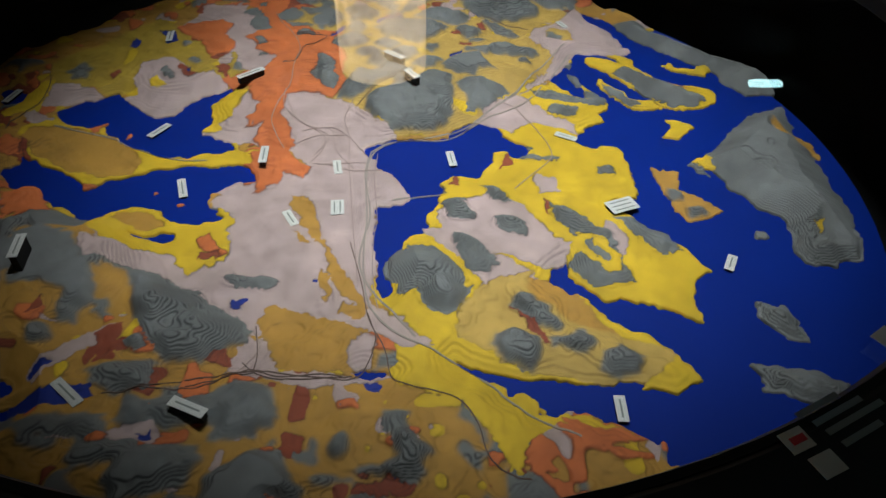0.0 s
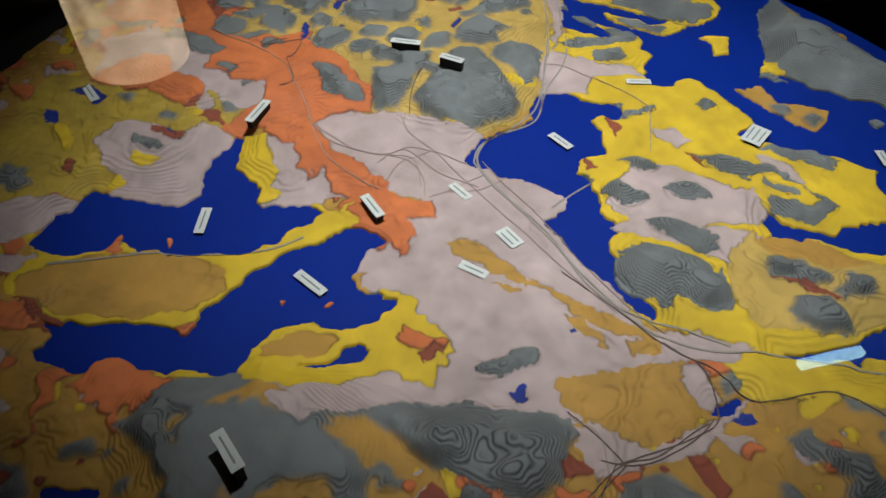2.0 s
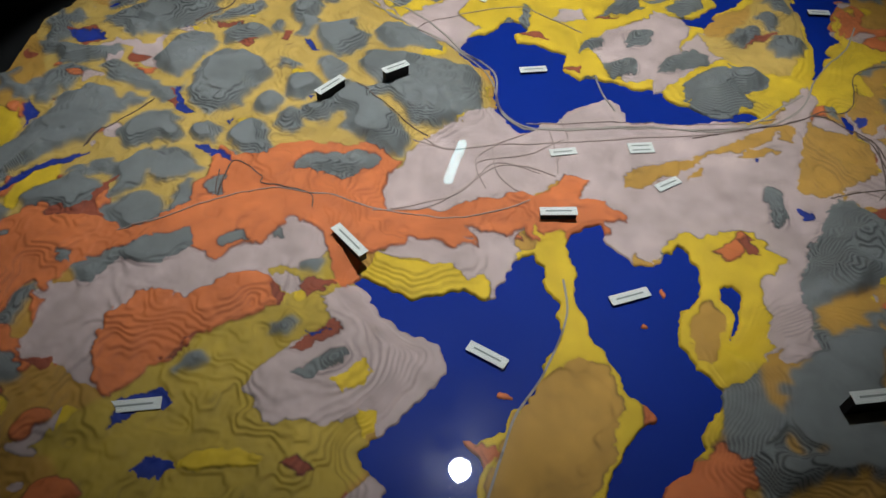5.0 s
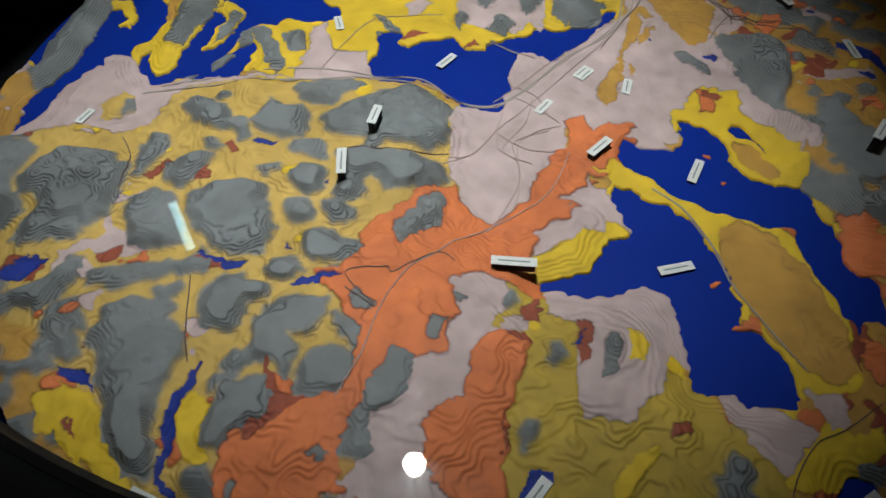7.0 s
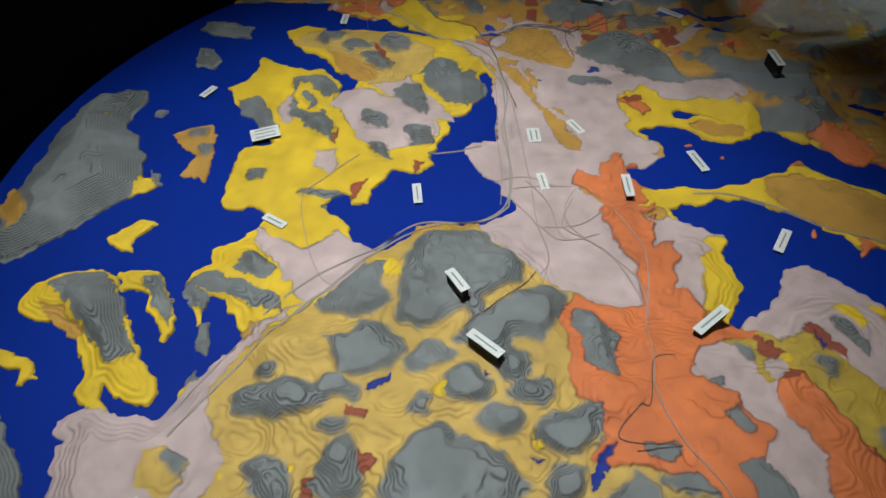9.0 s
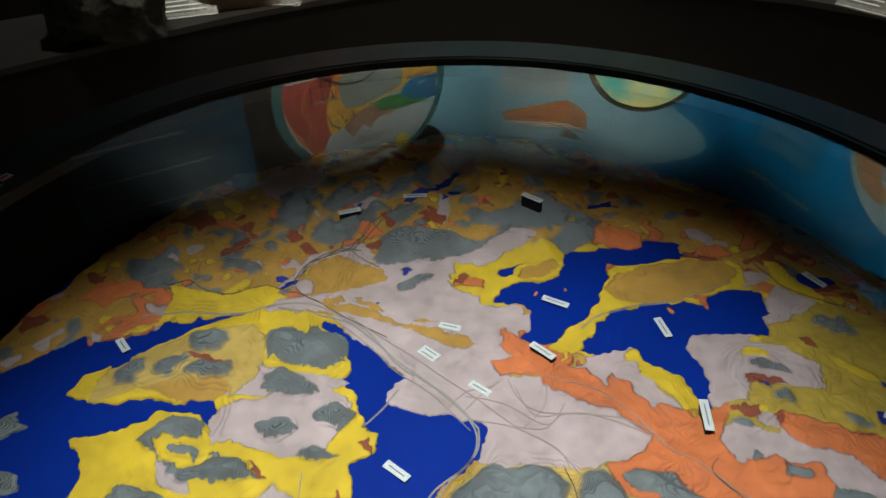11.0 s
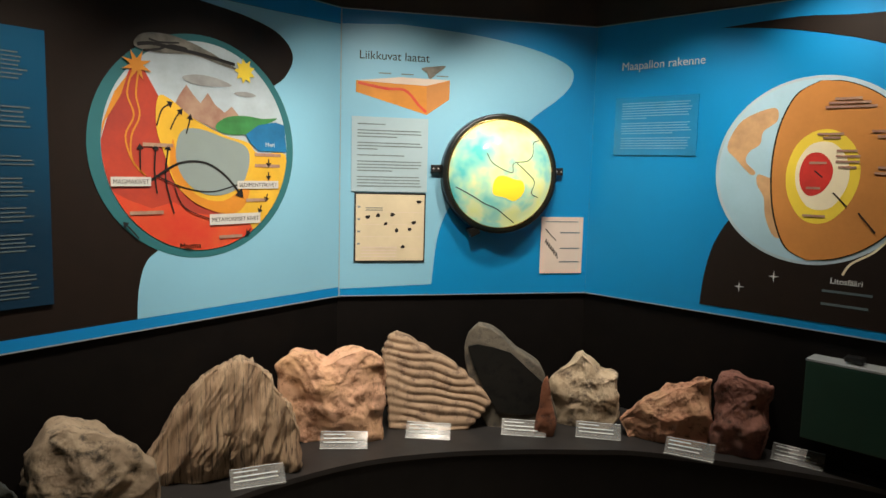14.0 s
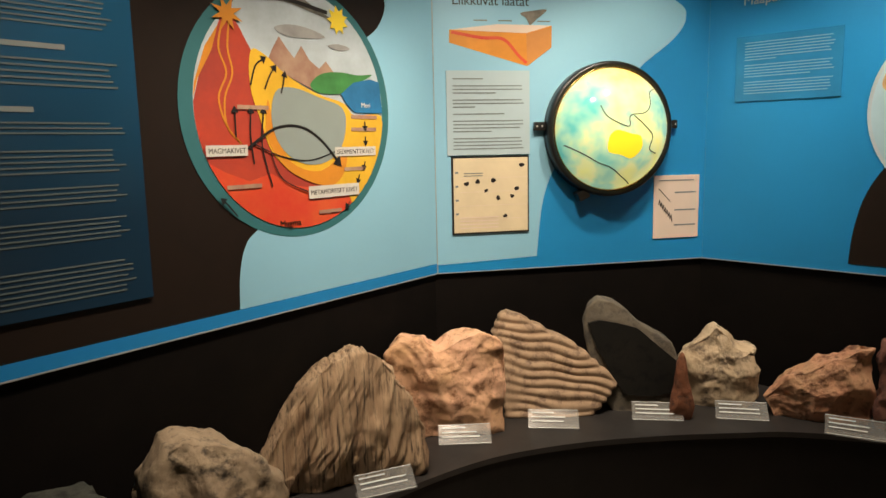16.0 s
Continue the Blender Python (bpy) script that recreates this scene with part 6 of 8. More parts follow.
# ---- the picture panels ----
SKY_BLUE = material("light blue print", (0.26, 0.56, 0.74), 0.45, vary=0.06, scale=2)
STRONG_BLUE = material("strong blue print", (0.003, 0.26, 0.60), 0.42, vary=0.08, scale=2)
BAND_BLUE = material("mid blue print", (0.005, 0.25, 0.62), 0.42, vary=0.08, scale=2)
DARK_PRINT = material("brown black print", (0.016, 0.010, 0.0075), 0.5, vary=0.2, spec=0.3)
TEAL = material("teal print", (0.03, 0.16, 0.18), 0.5, vary=0.1)
PALE_SKY = material("pale sky print", (0.50, 0.60, 0.66), 0.5, vary=0.25, scale=7)
RED_ROCK = material("red magma print", (0.50, 0.06, 0.03), 0.5, vary=0.4, scale=6, second=(0.30, 0.04, 0.03))
BRIGHT_RED = material("bright red magma print", (0.62, 0.045, 0.025), 0.5, vary=0.3, scale=7, second=(0.66, 0.11, 0.035))
ORANGE_P = material("orange print", (0.72, 0.28, 0.03), 0.5, vary=0.2, scale=9)
YELLOW_P = material("yellow print", (0.80, 0.48, 0.04), 0.5, vary=0.2, scale=9)
GREY_GREEN = material("grey green print", (0.26, 0.32, 0.31), 0.5, vary=0.06)
SEA = material("sea blue print", (0.02, 0.20, 0.44), 0.5, vary=0.4, scale=9)
LEAF = material("green land print", (0.06, 0.28, 0.08), 0.5, vary=0.4, scale=12)
SMOKE = material("smoke grey print", (0.06, 0.06, 0.05), 0.6, vary=0.6, scale=20, second=(0.22, 0.21, 0.18))
CLOUD = material("cloud grey print", (0.35, 0.36, 0.36), 0.6, vary=0.3, scale=14)
MOUNT = material("mountain print", (0.30, 0.15, 0.11), 0.6, vary=0.5, scale=18, second=(0.42, 0.28, 0.2))
BLACK_INK = material("black ink", (0.012, 0.010, 0.010), 0.5)
PALE_INK = material("pale ink", (0.62, 0.66, 0.66), 0.5)
GREY_INK = material("grey ink lines", (0.20, 0.24, 0.25), 0.6)
DIM_INK = material("dim blue grey ink", (0.095, 0.135, 0.15), 0.6)
SOFT_BLUE_INK = material("soft blue ink", (0.16, 0.40, 0.58), 0.6)
BLUE_SHEET = material("pale blue sheet", (0.42, 0.56, 0.62), 0.45, vary=0.05)
CREAM = material("cream paper", (0.72, 0.62, 0.42), 0.6, vary=0.12, scale=8)
PINK_CARD = material("pinkish white card", (0.74, 0.62, 0.53), 0.6, vary=0.06)
STEEL_EDGE = material("pale panel edge", (0.40, 0.44, 0.46), 0.35, 0.2)
EARTH_OCEAN = material("pale ocean print", (0.40, 0.62, 0.74), 0.5, vary=0.12, scale=5)
EARTH_LAND = material("sandy continent print", (0.66, 0.40, 0.20), 0.5, vary=0.3, scale=14)
MANTLE = material("orange mantle print", (0.60, 0.25, 0.06), 0.5, vary=0.2, scale=5)
CORE_YELLOW = material("yellow core print", (0.86, 0.66, 0.06), 0.5, vary=0.1)
CORE_PALE = material("pale core print", (0.86, 0.78, 0.55), 0.5, vary=0.08)
CORE_RED = material("red core print", (0.66, 0.04, 0.03), 0.5, vary=0.3, scale=12)


def panel_frame(origin, direction):
    """Stands a flat picture upright: x along the wall, y up, z out into the room."""
    d = Vector((direction.x, direction.y, 0))
    n = Vector((0, 0, 1)).cross(d) * -1
    n = d.cross(Vector((0, 0, 1)))
    m = Matrix((d, Vector((0, 0, 1)), n)).transposed().to_4x4()
    m.translation = (origin.x, origin.y, PANEL_LOW)
    return m


def board(name, origin, direction, u0, u1, mat, label):
    m = panel_frame(origin, direction)
    ob = empty(name, m, label, "exhibition panel")
    part("backing", prism(rect(u0 + 0.002, 0, u1 - 0.002, PANEL_TOP - PANEL_LOW), 0.002, 0.014), mat, ob)
    for a, b, c, d in ((u0 + 0.001, 0, u0 + 0.005, 1.257), (u1 - 0.005, 0, u1 - 0.001, 1.257), (u0 + 0.005, 0, u1 - 0.005, 0.004), (u0 + 0.005, 1.253, u1 - 0.005, 1.257)):
        part("edge_strip", prism(rect(a, b, c, d), 0.0145, 0.017), STEEL_EDGE, ob)
    return ob


def print_on(ob, name, outline, mat, up=0.0, thick=0.0006, label=""):
    """A printed shape, each one a hair above the last."""
    z = 0.0146 + up
    return part(name, prism(outline, z, z + thick), mat, ob, label)


def stroke(ob, name, line, width, mat, up):
    return part(name, ribbon(line, width, 0.0146 + up, 0.0152 + up), mat, ob)


def arrow(ob, line, width, mat, up):
    stroke(ob, "arrow", line, width, mat, up)
    a, b = Vector(line[-2]), Vector(line[-1])
    d = (b - a).normalized()
    o = Vector((-d.y, d.x)) * width * 2.6
    tip = b + d * width * 4
    print_on(ob, "arrow_head", [(b + o)[:], (b - o)[:], tip[:]], mat, up)


def writing(ob, text, u, v, size, mat, up, turn=0.0):
    bm = letters(text, size, 0.0005)
    part("lettering", bm, mat, ob, "", False, pose(u, v, 0.0150 + up, 0, 0, turn))


def text_lines(ob, u0, v0, u1, v1, rows, mat, up, seed=1, gap=()):
    """Lines of small print that cannot be read, as plain bars."""
    rs = random.Random(seed)
    h = (v1 - v0) / rows
    for i in range(rows):
        if i in gap:
            continue
        w = u1 - rs.uniform(0, 0.06) * (u1 - u0) if (i + 1) not in gap else u0 + (u1 - u0) * rs.uniform(0.3, 0.8)
        print_on(ob, "text_bar", rect(u0, v1 - (i + 0.66) * h, w, v1 - (i + 0.34) * h), mat, up)


# middle panel: moving plates
mid = board("plate_panel", A, (B - A).normalized(), 0.0, 1.198, STRONG_BLUE, "blue exhibition panel on moving plates with a globe")
LIGHT_M = [(0.006, 1.19)] + smooth_line([(0.269, 1.204), (0.605, 1.18), (0.877, 1.136), (1.046, 1.077), (1.084, 1.018), (1.033, 0.933), (0.878, 0.813), (0.685, 0.616), (0.523, 0.437), (0.456, 0.283), (0.428, 0.051)], 6) + [(0.006, 0.035)]
print_on(mid, "light_field", LIGHT_M, SKY_BLUE)
writing(mid, "Liikkuvat laatat", 0.083, 1.048, 0.052, BLACK_INK, 0.001)
print_on(mid, "plate_block", [(0.072, 0.954), (0.267, 0.972), (0.491, 0.975), (0.49, 0.89), (0.388, 0.818), (0.071, 0.905)], ORANGE_P, 0.001, label="orange block picture of a sinking plate")
print_on(mid, "plate_block_top", [(0.072, 0.954), (0.267, 0.977), (0.491, 0.975), (0.385, 0.945), (0.25, 0.948)], PINK_CARD, 0.0018)
print_on(mid, "plate_block_side", [(0.388, 0.818), (0.49, 0.89), (0.491, 0.972), (0.385, 0.943)], MANTLE, 0.0018)
stroke(mid, "plate_crust", smooth_line([(0.08, 0.945), (0.2, 0.925), (0.29, 0.92), (0.35, 0.86), (0.385, 0.83)], 6), 0.012, BRIGHT_RED, 0.0026)
print_on(mid, "plume", smooth_line([(0.395, 0.98), (0.385, 1.0), (0.36, 1.02), (0.41, 1.03), (0.47, 1.035), (0.43, 1.0), (0.405, 0.978)], 4, True), SMOKE, 0.0026)
for u in (0.17, 0.27, 0.43):
    print_on(mid, "caption_bar", rect(u, 0.988, u + 0.055, 0.993), GREY_INK, 0.001)


def sheet(ob, name, u0, v0, u1, v1, mat, label, depth=0.006):
    part(name, prism(rect(u0, v0, u1, v1), 0.0155, 0.0155 + depth), mat, ob, label)
    return depth


sheet(mid, "text_sheet", 0.055, 0.472, 0.396, 0.800, BLUE_SHEET, "pale blue text sheet with grey print")
text_lines(mid, 0.08, 0.49, 0.372, 0.775, 21, GREY_INK, 0.0075, 3, (1, 5, 9, 11, 16))
sheet(mid, "drift_sheet_frame", 0.070, 0.156, 0.392, 0.466, BLACK_INK, "thin black frame")
sheet(mid, "drift_sheet", 0.077, 0.163, 0.386, 0.460, CREAM, "cream picture sheet with small dark figures", 0.008)
for u, v in ((0.13, 0.36), (0.175, 0.365), (0.24, 0.37), (0.21, 0.33), (0.26, 0.30), (0.32, 0.305), (0.34, 0.335), (0.29, 0.225), (0.36, 0.43)):
    rs = random.Random(int(u * 1000))
    blob = [(u + 0.014 * rs.uniform(0.4, 1) * math.cos(k), v + 0.013 * rs.uniform(0.4, 1) * math.sin(k)) for k in np.linspace(0, 5.6, 8)]
    print_on(mid, "small_figure", blob, BLACK_INK, 0.0095)
text_lines(mid, 0.10, 0.175, 0.27, 0.23, 4, PINK_CARD, 0.0095, 5)
text_lines(mid, 0.12, 0.385, 0.20, 0.405, 2, GREY_INK, 0.0095, 6)
for v in (0.40, 0.345, 0.29, 0.235):
    print_on(mid, "scale_mark", rect(0.084, v, 0.096, v + 0.008), GREY_INK, 0.0095)
    print_on(mid, "scale_line", rect(0.10, v - 0.02, 0.38, v - 0.0185), PINK_CARD, 0.0093)
sheet(mid, "small_card", 0.953, 0.098, 1.166, 0.367, PINK_CARD, "pinkish white card with black zigzag lines", 0.004)
text_lines(mid, 0.975, 0.338, 1.14, 0.352, 1, GREY_INK, 0.0055, 8)
stroke(mid, "drawn_line", [(0.975, 0.31), (1.0, 0.285), (1.03, 0.255)], 0.004, BLACK_INK, 0.0055)
zig = [(0.975 + 0.065 * k / 14, 0.255 - 0.075 * k / 14 + (0.014 if k % 2 else -0.012)) for k in range(15)]
stroke(mid, "drawn_zigzag", zig, 0.004, BLACK_INK, 0.0055)
for v in (0.29, 0.215, 0.15):
    print_on(mid, "text_bar", rect(1.05, v, 1.15, v + 0.006), GREY_INK, 0.0055)

# the lit half globe in its ring
GLOBE = bpy.data.materials.new("lit globe")
GLOBE.use_nodes = True
gn, gl = GLOBE.node_tree.nodes, GLOBE.node_tree.links
gp = gn["Principled BSDF"]
gp.inputs["Roughness"].default_value = 0.12
tex, gno, ramp = gn.new("ShaderNodeTexCoord"), gn.new("ShaderNodeTexNoise"), gn.new("ShaderNodeValToRGB")
gno.inputs["Scale"].default_value, gno.inputs["Detail"].default_value = 5.5, 3
gl.new(tex.outputs["Object"], gno.inputs["Vector"])
gl.new(gno.outputs["Fac"], ramp.inputs[0])
ramp.color_ramp.elements[0].position, ramp.color_ramp.elements[0].color = 0.34, (0.10, 0.46, 0.42, 1)
ramp.color_ramp.elements[1].position, ramp.color_ramp.elements[1].color = 0.68, (0.90, 0.80, 0.22, 1)
e = ramp.color_ramp.elements.new(0.45)
e.color = (0.34, 0.60, 0.42, 1)
e = ramp.color_ramp.elements.new(0.52)
e.color = (0.62, 0.72, 0.36, 1)
gl.new(ramp.outputs[0], gp.inputs["Base Color"])
gl.new(ramp.outputs[0], gp.inputs["Emission Color"])
gp.inputs["Emission Strength"].default_value = 0.62
GOLD_LAND = glowing("lit yellow continent", (0.95, 0.66, 0.03), 0.7)
GLOBE_INK = material("globe line ink", (0.05, 0.06, 0.03), 0.4)

globe = empty("wall_globe", panel_frame(A, (B - A).normalized()) @ pose(0.727, 0.563, 0.02), "half globe lit from inside, held by a black ring", "globe")
RG = 0.245
dome = bmesh.new()
rows = 24
rings = []
for i in range(rows + 1):
    a = (math.pi / 2) * i / rows
    rings.append([dome.verts.new((RG * math.cos(a) * math.cos(2 * math.pi * k / 72), RG * math.cos(a) * math.sin(2 * math.pi * k / 72), 0.03 + 0.16 * math.sin(a))) for k in range(72)])
for p, r in zip(rings, rings[1:]):
    for k in range(72):
        dome.faces.new((p[k], p[(k + 1) % 72], r[(k + 1) % 72], r[k]))
bmesh.ops.remove_doubles(dome, verts=dome.verts, dist=0.0005)
part("dome", dome, GLOBE, globe, "glowing green, blue and yellow map sphere", True)
part("ring", lathe([(RG + 0.003, 0.0), (RG + 0.026, 0.0), (RG + 0.026, 0.05), (RG + 0.02, 0.058), (RG + 0.008, 0.058), (RG + 0.003, 0.05)], 72), METAL, globe, "black metal ring", True)
part("inner_ring", lathe([(RG - 0.006, 0.04), (RG + 0.003, 0.04), (RG + 0.003, 0.056), (RG - 0.004, 0.052)], 72), material("brass ring", (0.5, 0.32, 0.12), 0.25, 0.9), globe, "thin brassy inner ring", True)
for s in (-1, 1):
    br = part("bracket", box(0.05, 0.034, 0.02, 0.002, pose(s * (RG + 0.045), 0.018, 0.0)), METAL, globe, "black screw bracket")
    for k in (-0.011, 0.011):
        part("screw", lathe([(0.0003, 0.02), (0.004, 0.02), (0.003, 0.0225), (0.0003, 0.0225)], 10, pose(s * (RG + 0.05) + k, 0.018, 0)), WHITE, br)
part("lamp_socket", box(0.05, 0.04, 0.05, 0.006, pose(-0.115, -0.262, 0.0, 0, 0, 25)), METAL, globe, "black socket below the ring")


def on_dome(line, width, mat, name):
    """A drawn line that follows the dome's curve."""
    bm = ribbon(smooth_line(line, 5), width, 0.0, 0.0012)
    for v in bm.verts:
        r = min(0.999, math.hypot(v.co.x, v.co.y) / RG)
        v.co.z += 0.0306 + 0.16 * math.sqrt(1 - r * r)
    part(name, bm, mat, globe)


def patch_on_dome(outline, mat, name):
    bm = bmesh.new()
    o = smooth_line(outline, 5, True)
    cx, cy = sum(p[0] for p in o) / len(o), sum(p[1] for p in o) / len(o)
    rings = []
    for f in (1, 0.75, 0.5, 0.25, 0.02):
        ring = []
        for x, y in o:
            x, y = cx + (x - cx) * f, cy + (y - cy) * f
            r = min(0.999, math.hypot(x, y) / RG)
            ring.append(bm.verts.new((x, y, 0.0312 + 0.16 * math.sqrt(1 - r * r))))
        rings.append(ring)
    for p, q2 in zip(rings, rings[1:]):
        for k in range(len(o)):
            kk = (k + 1) % len(o)
            bm.faces.new((p[k], p[kk], q2[kk], q2[k]))
    bm.faces.new(rings[-1])
    part(name, bm, mat, globe, "", True)


patch_on_dome([(-0.07, -0.03), (-0.04, -0.005), (0.02, -0.02), (0.06, -0.03), (0.07, -0.075), (0.03, -0.115), (-0.02, -0.10), (-0.07, -0.085)], GOLD_LAND, "continent")
on_dome([(-0.22, -0.06), (-0.15, -0.10), (-0.10, -0.13), (-0.05, -0.15), (0.01, -0.19), (0.06, -0.22)], 0.004, GLOBE_INK, "plate_line")
on_dome([(0.03, 0.05), (0.08, 0.01), (0.12, -0.03), (0.11, -0.08), (0.15, -0.10)], 0.004, GLOBE_INK, "plate_line")
on_dome([(-0.10, 0.09), (-0.08, 0.05), (-0.03, 0.02), (0.01, 0.01), (0.015, 0.05), (0.08, 0.06), (0.11, 0.09), (0.12, 0.14), (0.16, 0.155)], 0.0035, GLOBE_INK, "plate_line")


def graded_board():
    """Board colour that goes from bright blue at its top to navy below."""
    m = material("blue to navy fade", (0.004, 0.05, 0.11), 0.4)
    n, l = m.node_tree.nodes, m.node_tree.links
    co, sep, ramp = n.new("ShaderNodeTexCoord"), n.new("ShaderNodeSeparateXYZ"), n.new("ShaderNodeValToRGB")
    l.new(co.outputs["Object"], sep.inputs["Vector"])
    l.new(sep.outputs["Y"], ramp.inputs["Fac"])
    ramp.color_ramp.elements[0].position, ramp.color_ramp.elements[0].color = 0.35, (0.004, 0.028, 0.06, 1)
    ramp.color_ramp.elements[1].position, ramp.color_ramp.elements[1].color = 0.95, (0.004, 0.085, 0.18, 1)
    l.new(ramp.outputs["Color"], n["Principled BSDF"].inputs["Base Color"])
    return m


# left panel: the cycle of rocks; u runs negative away from the fold
left = board("rock_cycle_panel", A, -LEFT_DIR, -2.6, 0.0, DARK_PRINT, "blue and black exhibition panel with a round rock cycle picture")
left.matrix_basis = left.matrix_basis @ Matrix.Diagonal((1.016, 1, 1, 1))
print_on(left, "top_band", [(-0.005, 1.188), (-0.345, 1.176), (-0.80, 1.170), (-1.25, 1.20), (-1.3, 1.2525), (-0.005, 1.2525)], BAND_BLUE)
print_on(left, "bottom_band", rect(-2.595, 0.0045, -0.005, 0.042), BAND_BLUE)
LIGHT_L = [(-0.005, 1.187), (-0.345, 1.175), (-0.80, 1.168)] + smooth_line([(-0.721, 1.153), (-0.481, 1.129), (-0.333, 1.088), (-0.268, 1.015), (-0.309, 0.926), (-0.42, 0.84), (-0.60, 0.62), (-0.817, 0.317), (-0.899, 0.24), (-0.93, 0.15), (-0.938, 0.043)], 6) + [(-0.005, 0.043)]
print_on(left, "light_field", LIGHT_L, SKY_BLUE)
EU, EV, ERX, ERY = -0.680, 0.632, 0.412, 0.397
print_on(left, "picture_rim", ellipse(EU, EV, ERX, ERY, 80), TEAL, 0.001, label="teal picture rim")
IU, IV, IRX, IRY = EU + 0.005, EV + 0.002, 0.373, 0.372


def inside(points):
    """Keeps an outline within the round picture."""
    out = []
    for u, v in points:
        r = math.hypot((u - IU) / IRX, (v - IV) / IRY)
        f = min(1.0, 0.998 / r) if r > 0 else 1
        out.append((IU + (u - IU) * f, IV + (v - IV) * f))
    return out


print_on(left, "sky", ellipse(IU, IV, IRX, IRY, 80), PALE_SKY, 0.002, label="pale cloudy sky")
print_on(left, "magma", inside(ellipse(IU, IV, IRX, IRY, 50, 178, 318) + [(-0.42, 0.40), (-0.48, 0.47), (-0.62, 0.43), (-0.74, 0.47), (-0.80, 0.58), (-0.80, 0.70), (-0.83, 0.77), (-0.89, 0.87), (-0.905, 0.895), (-0.94, 0.895), (-0.955, 0.86), (-1.01, 0.76)]), RED_ROCK, 0.003, label="red volcano and magma")
print_on(left, "deep_magma", inside(ellipse(IU, IV, IRX, IRY, 40, 205, 316) + [(-0.44, 0.39), (-0.60, 0.38), (-0.72, 0.40), (-0.80, 0.44), (-0.88, 0.42), (-0.96, 0.45)]), BRIGHT_RED, 0.0037)
print_on(left, "volcano_flank", inside([(-0.955, 0.86), (-1.0, 0.80), (-1.05, 0.70), (-1.058, 0.66), (-1.03, 0.71), (-0.98, 0.79)]), ORANGE_P, 0.0044)
print_on(left, "crust", inside(smooth_line([(-0.85, 0.80), (-0.80, 0.79), (-0.72, 0.735), (-0.60, 0.685), (-0.49, 0.66), (-0.44, 0.62), (-0.31, 0.62), (-0.309, 0.50), (-0.35, 0.40), (-0.44, 0.30), (-0.49, 0.36), (-0.58, 0.40), (-0.70, 0.43), (-0.79, 0.50), (-0.83, 0.60), (-0.86, 0.70)], 4, True)), YELLOW_P, 0.0051, label="yellow rock layer")
print_on(left, "crust_shade", inside(smooth_line([(-0.80, 0.66), (-0.81, 0.55), (-0.75, 0.46), (-0.66, 0.41), (-0.56, 0.39), (-0.50, 0.43), (-0.49, 0.50), (-0.60, 0.44), (-0.72, 0.47), (-0.78, 0.58)], 4, True)), ORANGE_P, 0.0058)
print_on(left, "inner_field", smooth_line([(-0.79, 0.60), (-0.77, 0.685), (-0.70, 0.70), (-0.60, 0.675), (-0.50, 0.645), (-0.485, 0.58), (-0.52, 0.50), (-0.60, 0.463), (-0.69, 0.47), (-0.76, 0.52)], 4, True), GREY_GREEN, 0.0065, label="grey green inner field")
print_on(left, "mountain_range", inside([(-0.80, 0.76), (-0.77, 0.815), (-0.745, 0.85), (-0.72, 0.82), (-0.69, 0.79), (-0.66, 0.83), (-0.63, 0.79), (-0.59, 0.765), (-0.56, 0.79), (-0.52, 0.75), (-0.46, 0.725), (-0.60, 0.69), (-0.72, 0.735)]), MOUNT, 0.0044)
print_on(left, "green_land", inside(smooth_line([(-0.63, 0.715), (-0.58, 0.75), (-0.50, 0.76), (-0.42, 0.755), (-0.35, 0.76), (-0.44, 0.72), (-0.50, 0.69), (-0.60, 0.69)], 4, True)), LEAF, 0.0053)
print_on(left, "sea", inside([(-0.50, 0.69), (-0.44, 0.73), (-0.36, 0.745), (-0.305, 0.74), (-0.305, 0.63), (-0.44, 0.63), (-0.48, 0.66)]), SEA, 0.0061, label="blue sea")
print_on(left, "smoke", smooth_line([(-0.93, 0.955), (-0.90, 1.0), (-0.80, 1.01), (-0.68, 0.985), (-0.55, 0.935), (-0.53, 0.925), (-0.60, 0.935), (-0.72, 0.955), (-0.84, 0.945)], 5, True), SMOKE, 0.0044, label="dark smoke trail")
for line, wide in (([(-0.921, 0.962), (-0.87, 0.972), (-0.79, 0.967), (-0.71, 0.963), (-0.63, 0.955), (-0.546, 0.944)], 0.012), ([(-0.90, 0.945), (-0.85, 0.955), (-0.80, 0.975), (-0.74, 0.972)], 0.008), ([(-0.88, 0.985), (-0.84, 0.980), (-0.77, 0.988)], 0.006)):
    stroke(left, "smoke_streak", smooth_line(line, 5), wide, BLACK_INK, 0.0050)
print_on(left, "cloud", smooth_line([(-0.76, 0.875), (-0.70, 0.89), (-0.62, 0.885), (-0.56, 0.865), (-0.64, 0.855), (-0.72, 0.855)], 4, True), CLOUD, 0.0044)
print_on(left, "cloud", smooth_line([(-0.55, 0.84), (-0.50, 0.85), (-0.45, 0.84), (-0.50, 0.83)], 4, True), CLOUD, 0.0044)
star = [(-0.503 + (0.047 if k % 2 else 0.028) * math.cos(k * math.pi / 9), 0.925 + (0.047 if k % 2 else 0.028) * math.sin(k * math.pi / 9)) for k in range(18)]
print_on(left, "sun_star", star, CORE_YELLOW, 0.0068, label="yellow sun")
fire = [(-0.925 + (0.055 if k % 2 else 0.022) * math.cos(k * math.pi / 8), 0.895 + (0.050 if k % 2 else 0.02) * math.sin(k * math.pi / 8)) for k in range(16)]
print_on(left, "fire", fire, ORANGE_P, 0.0075, label="orange eruption")
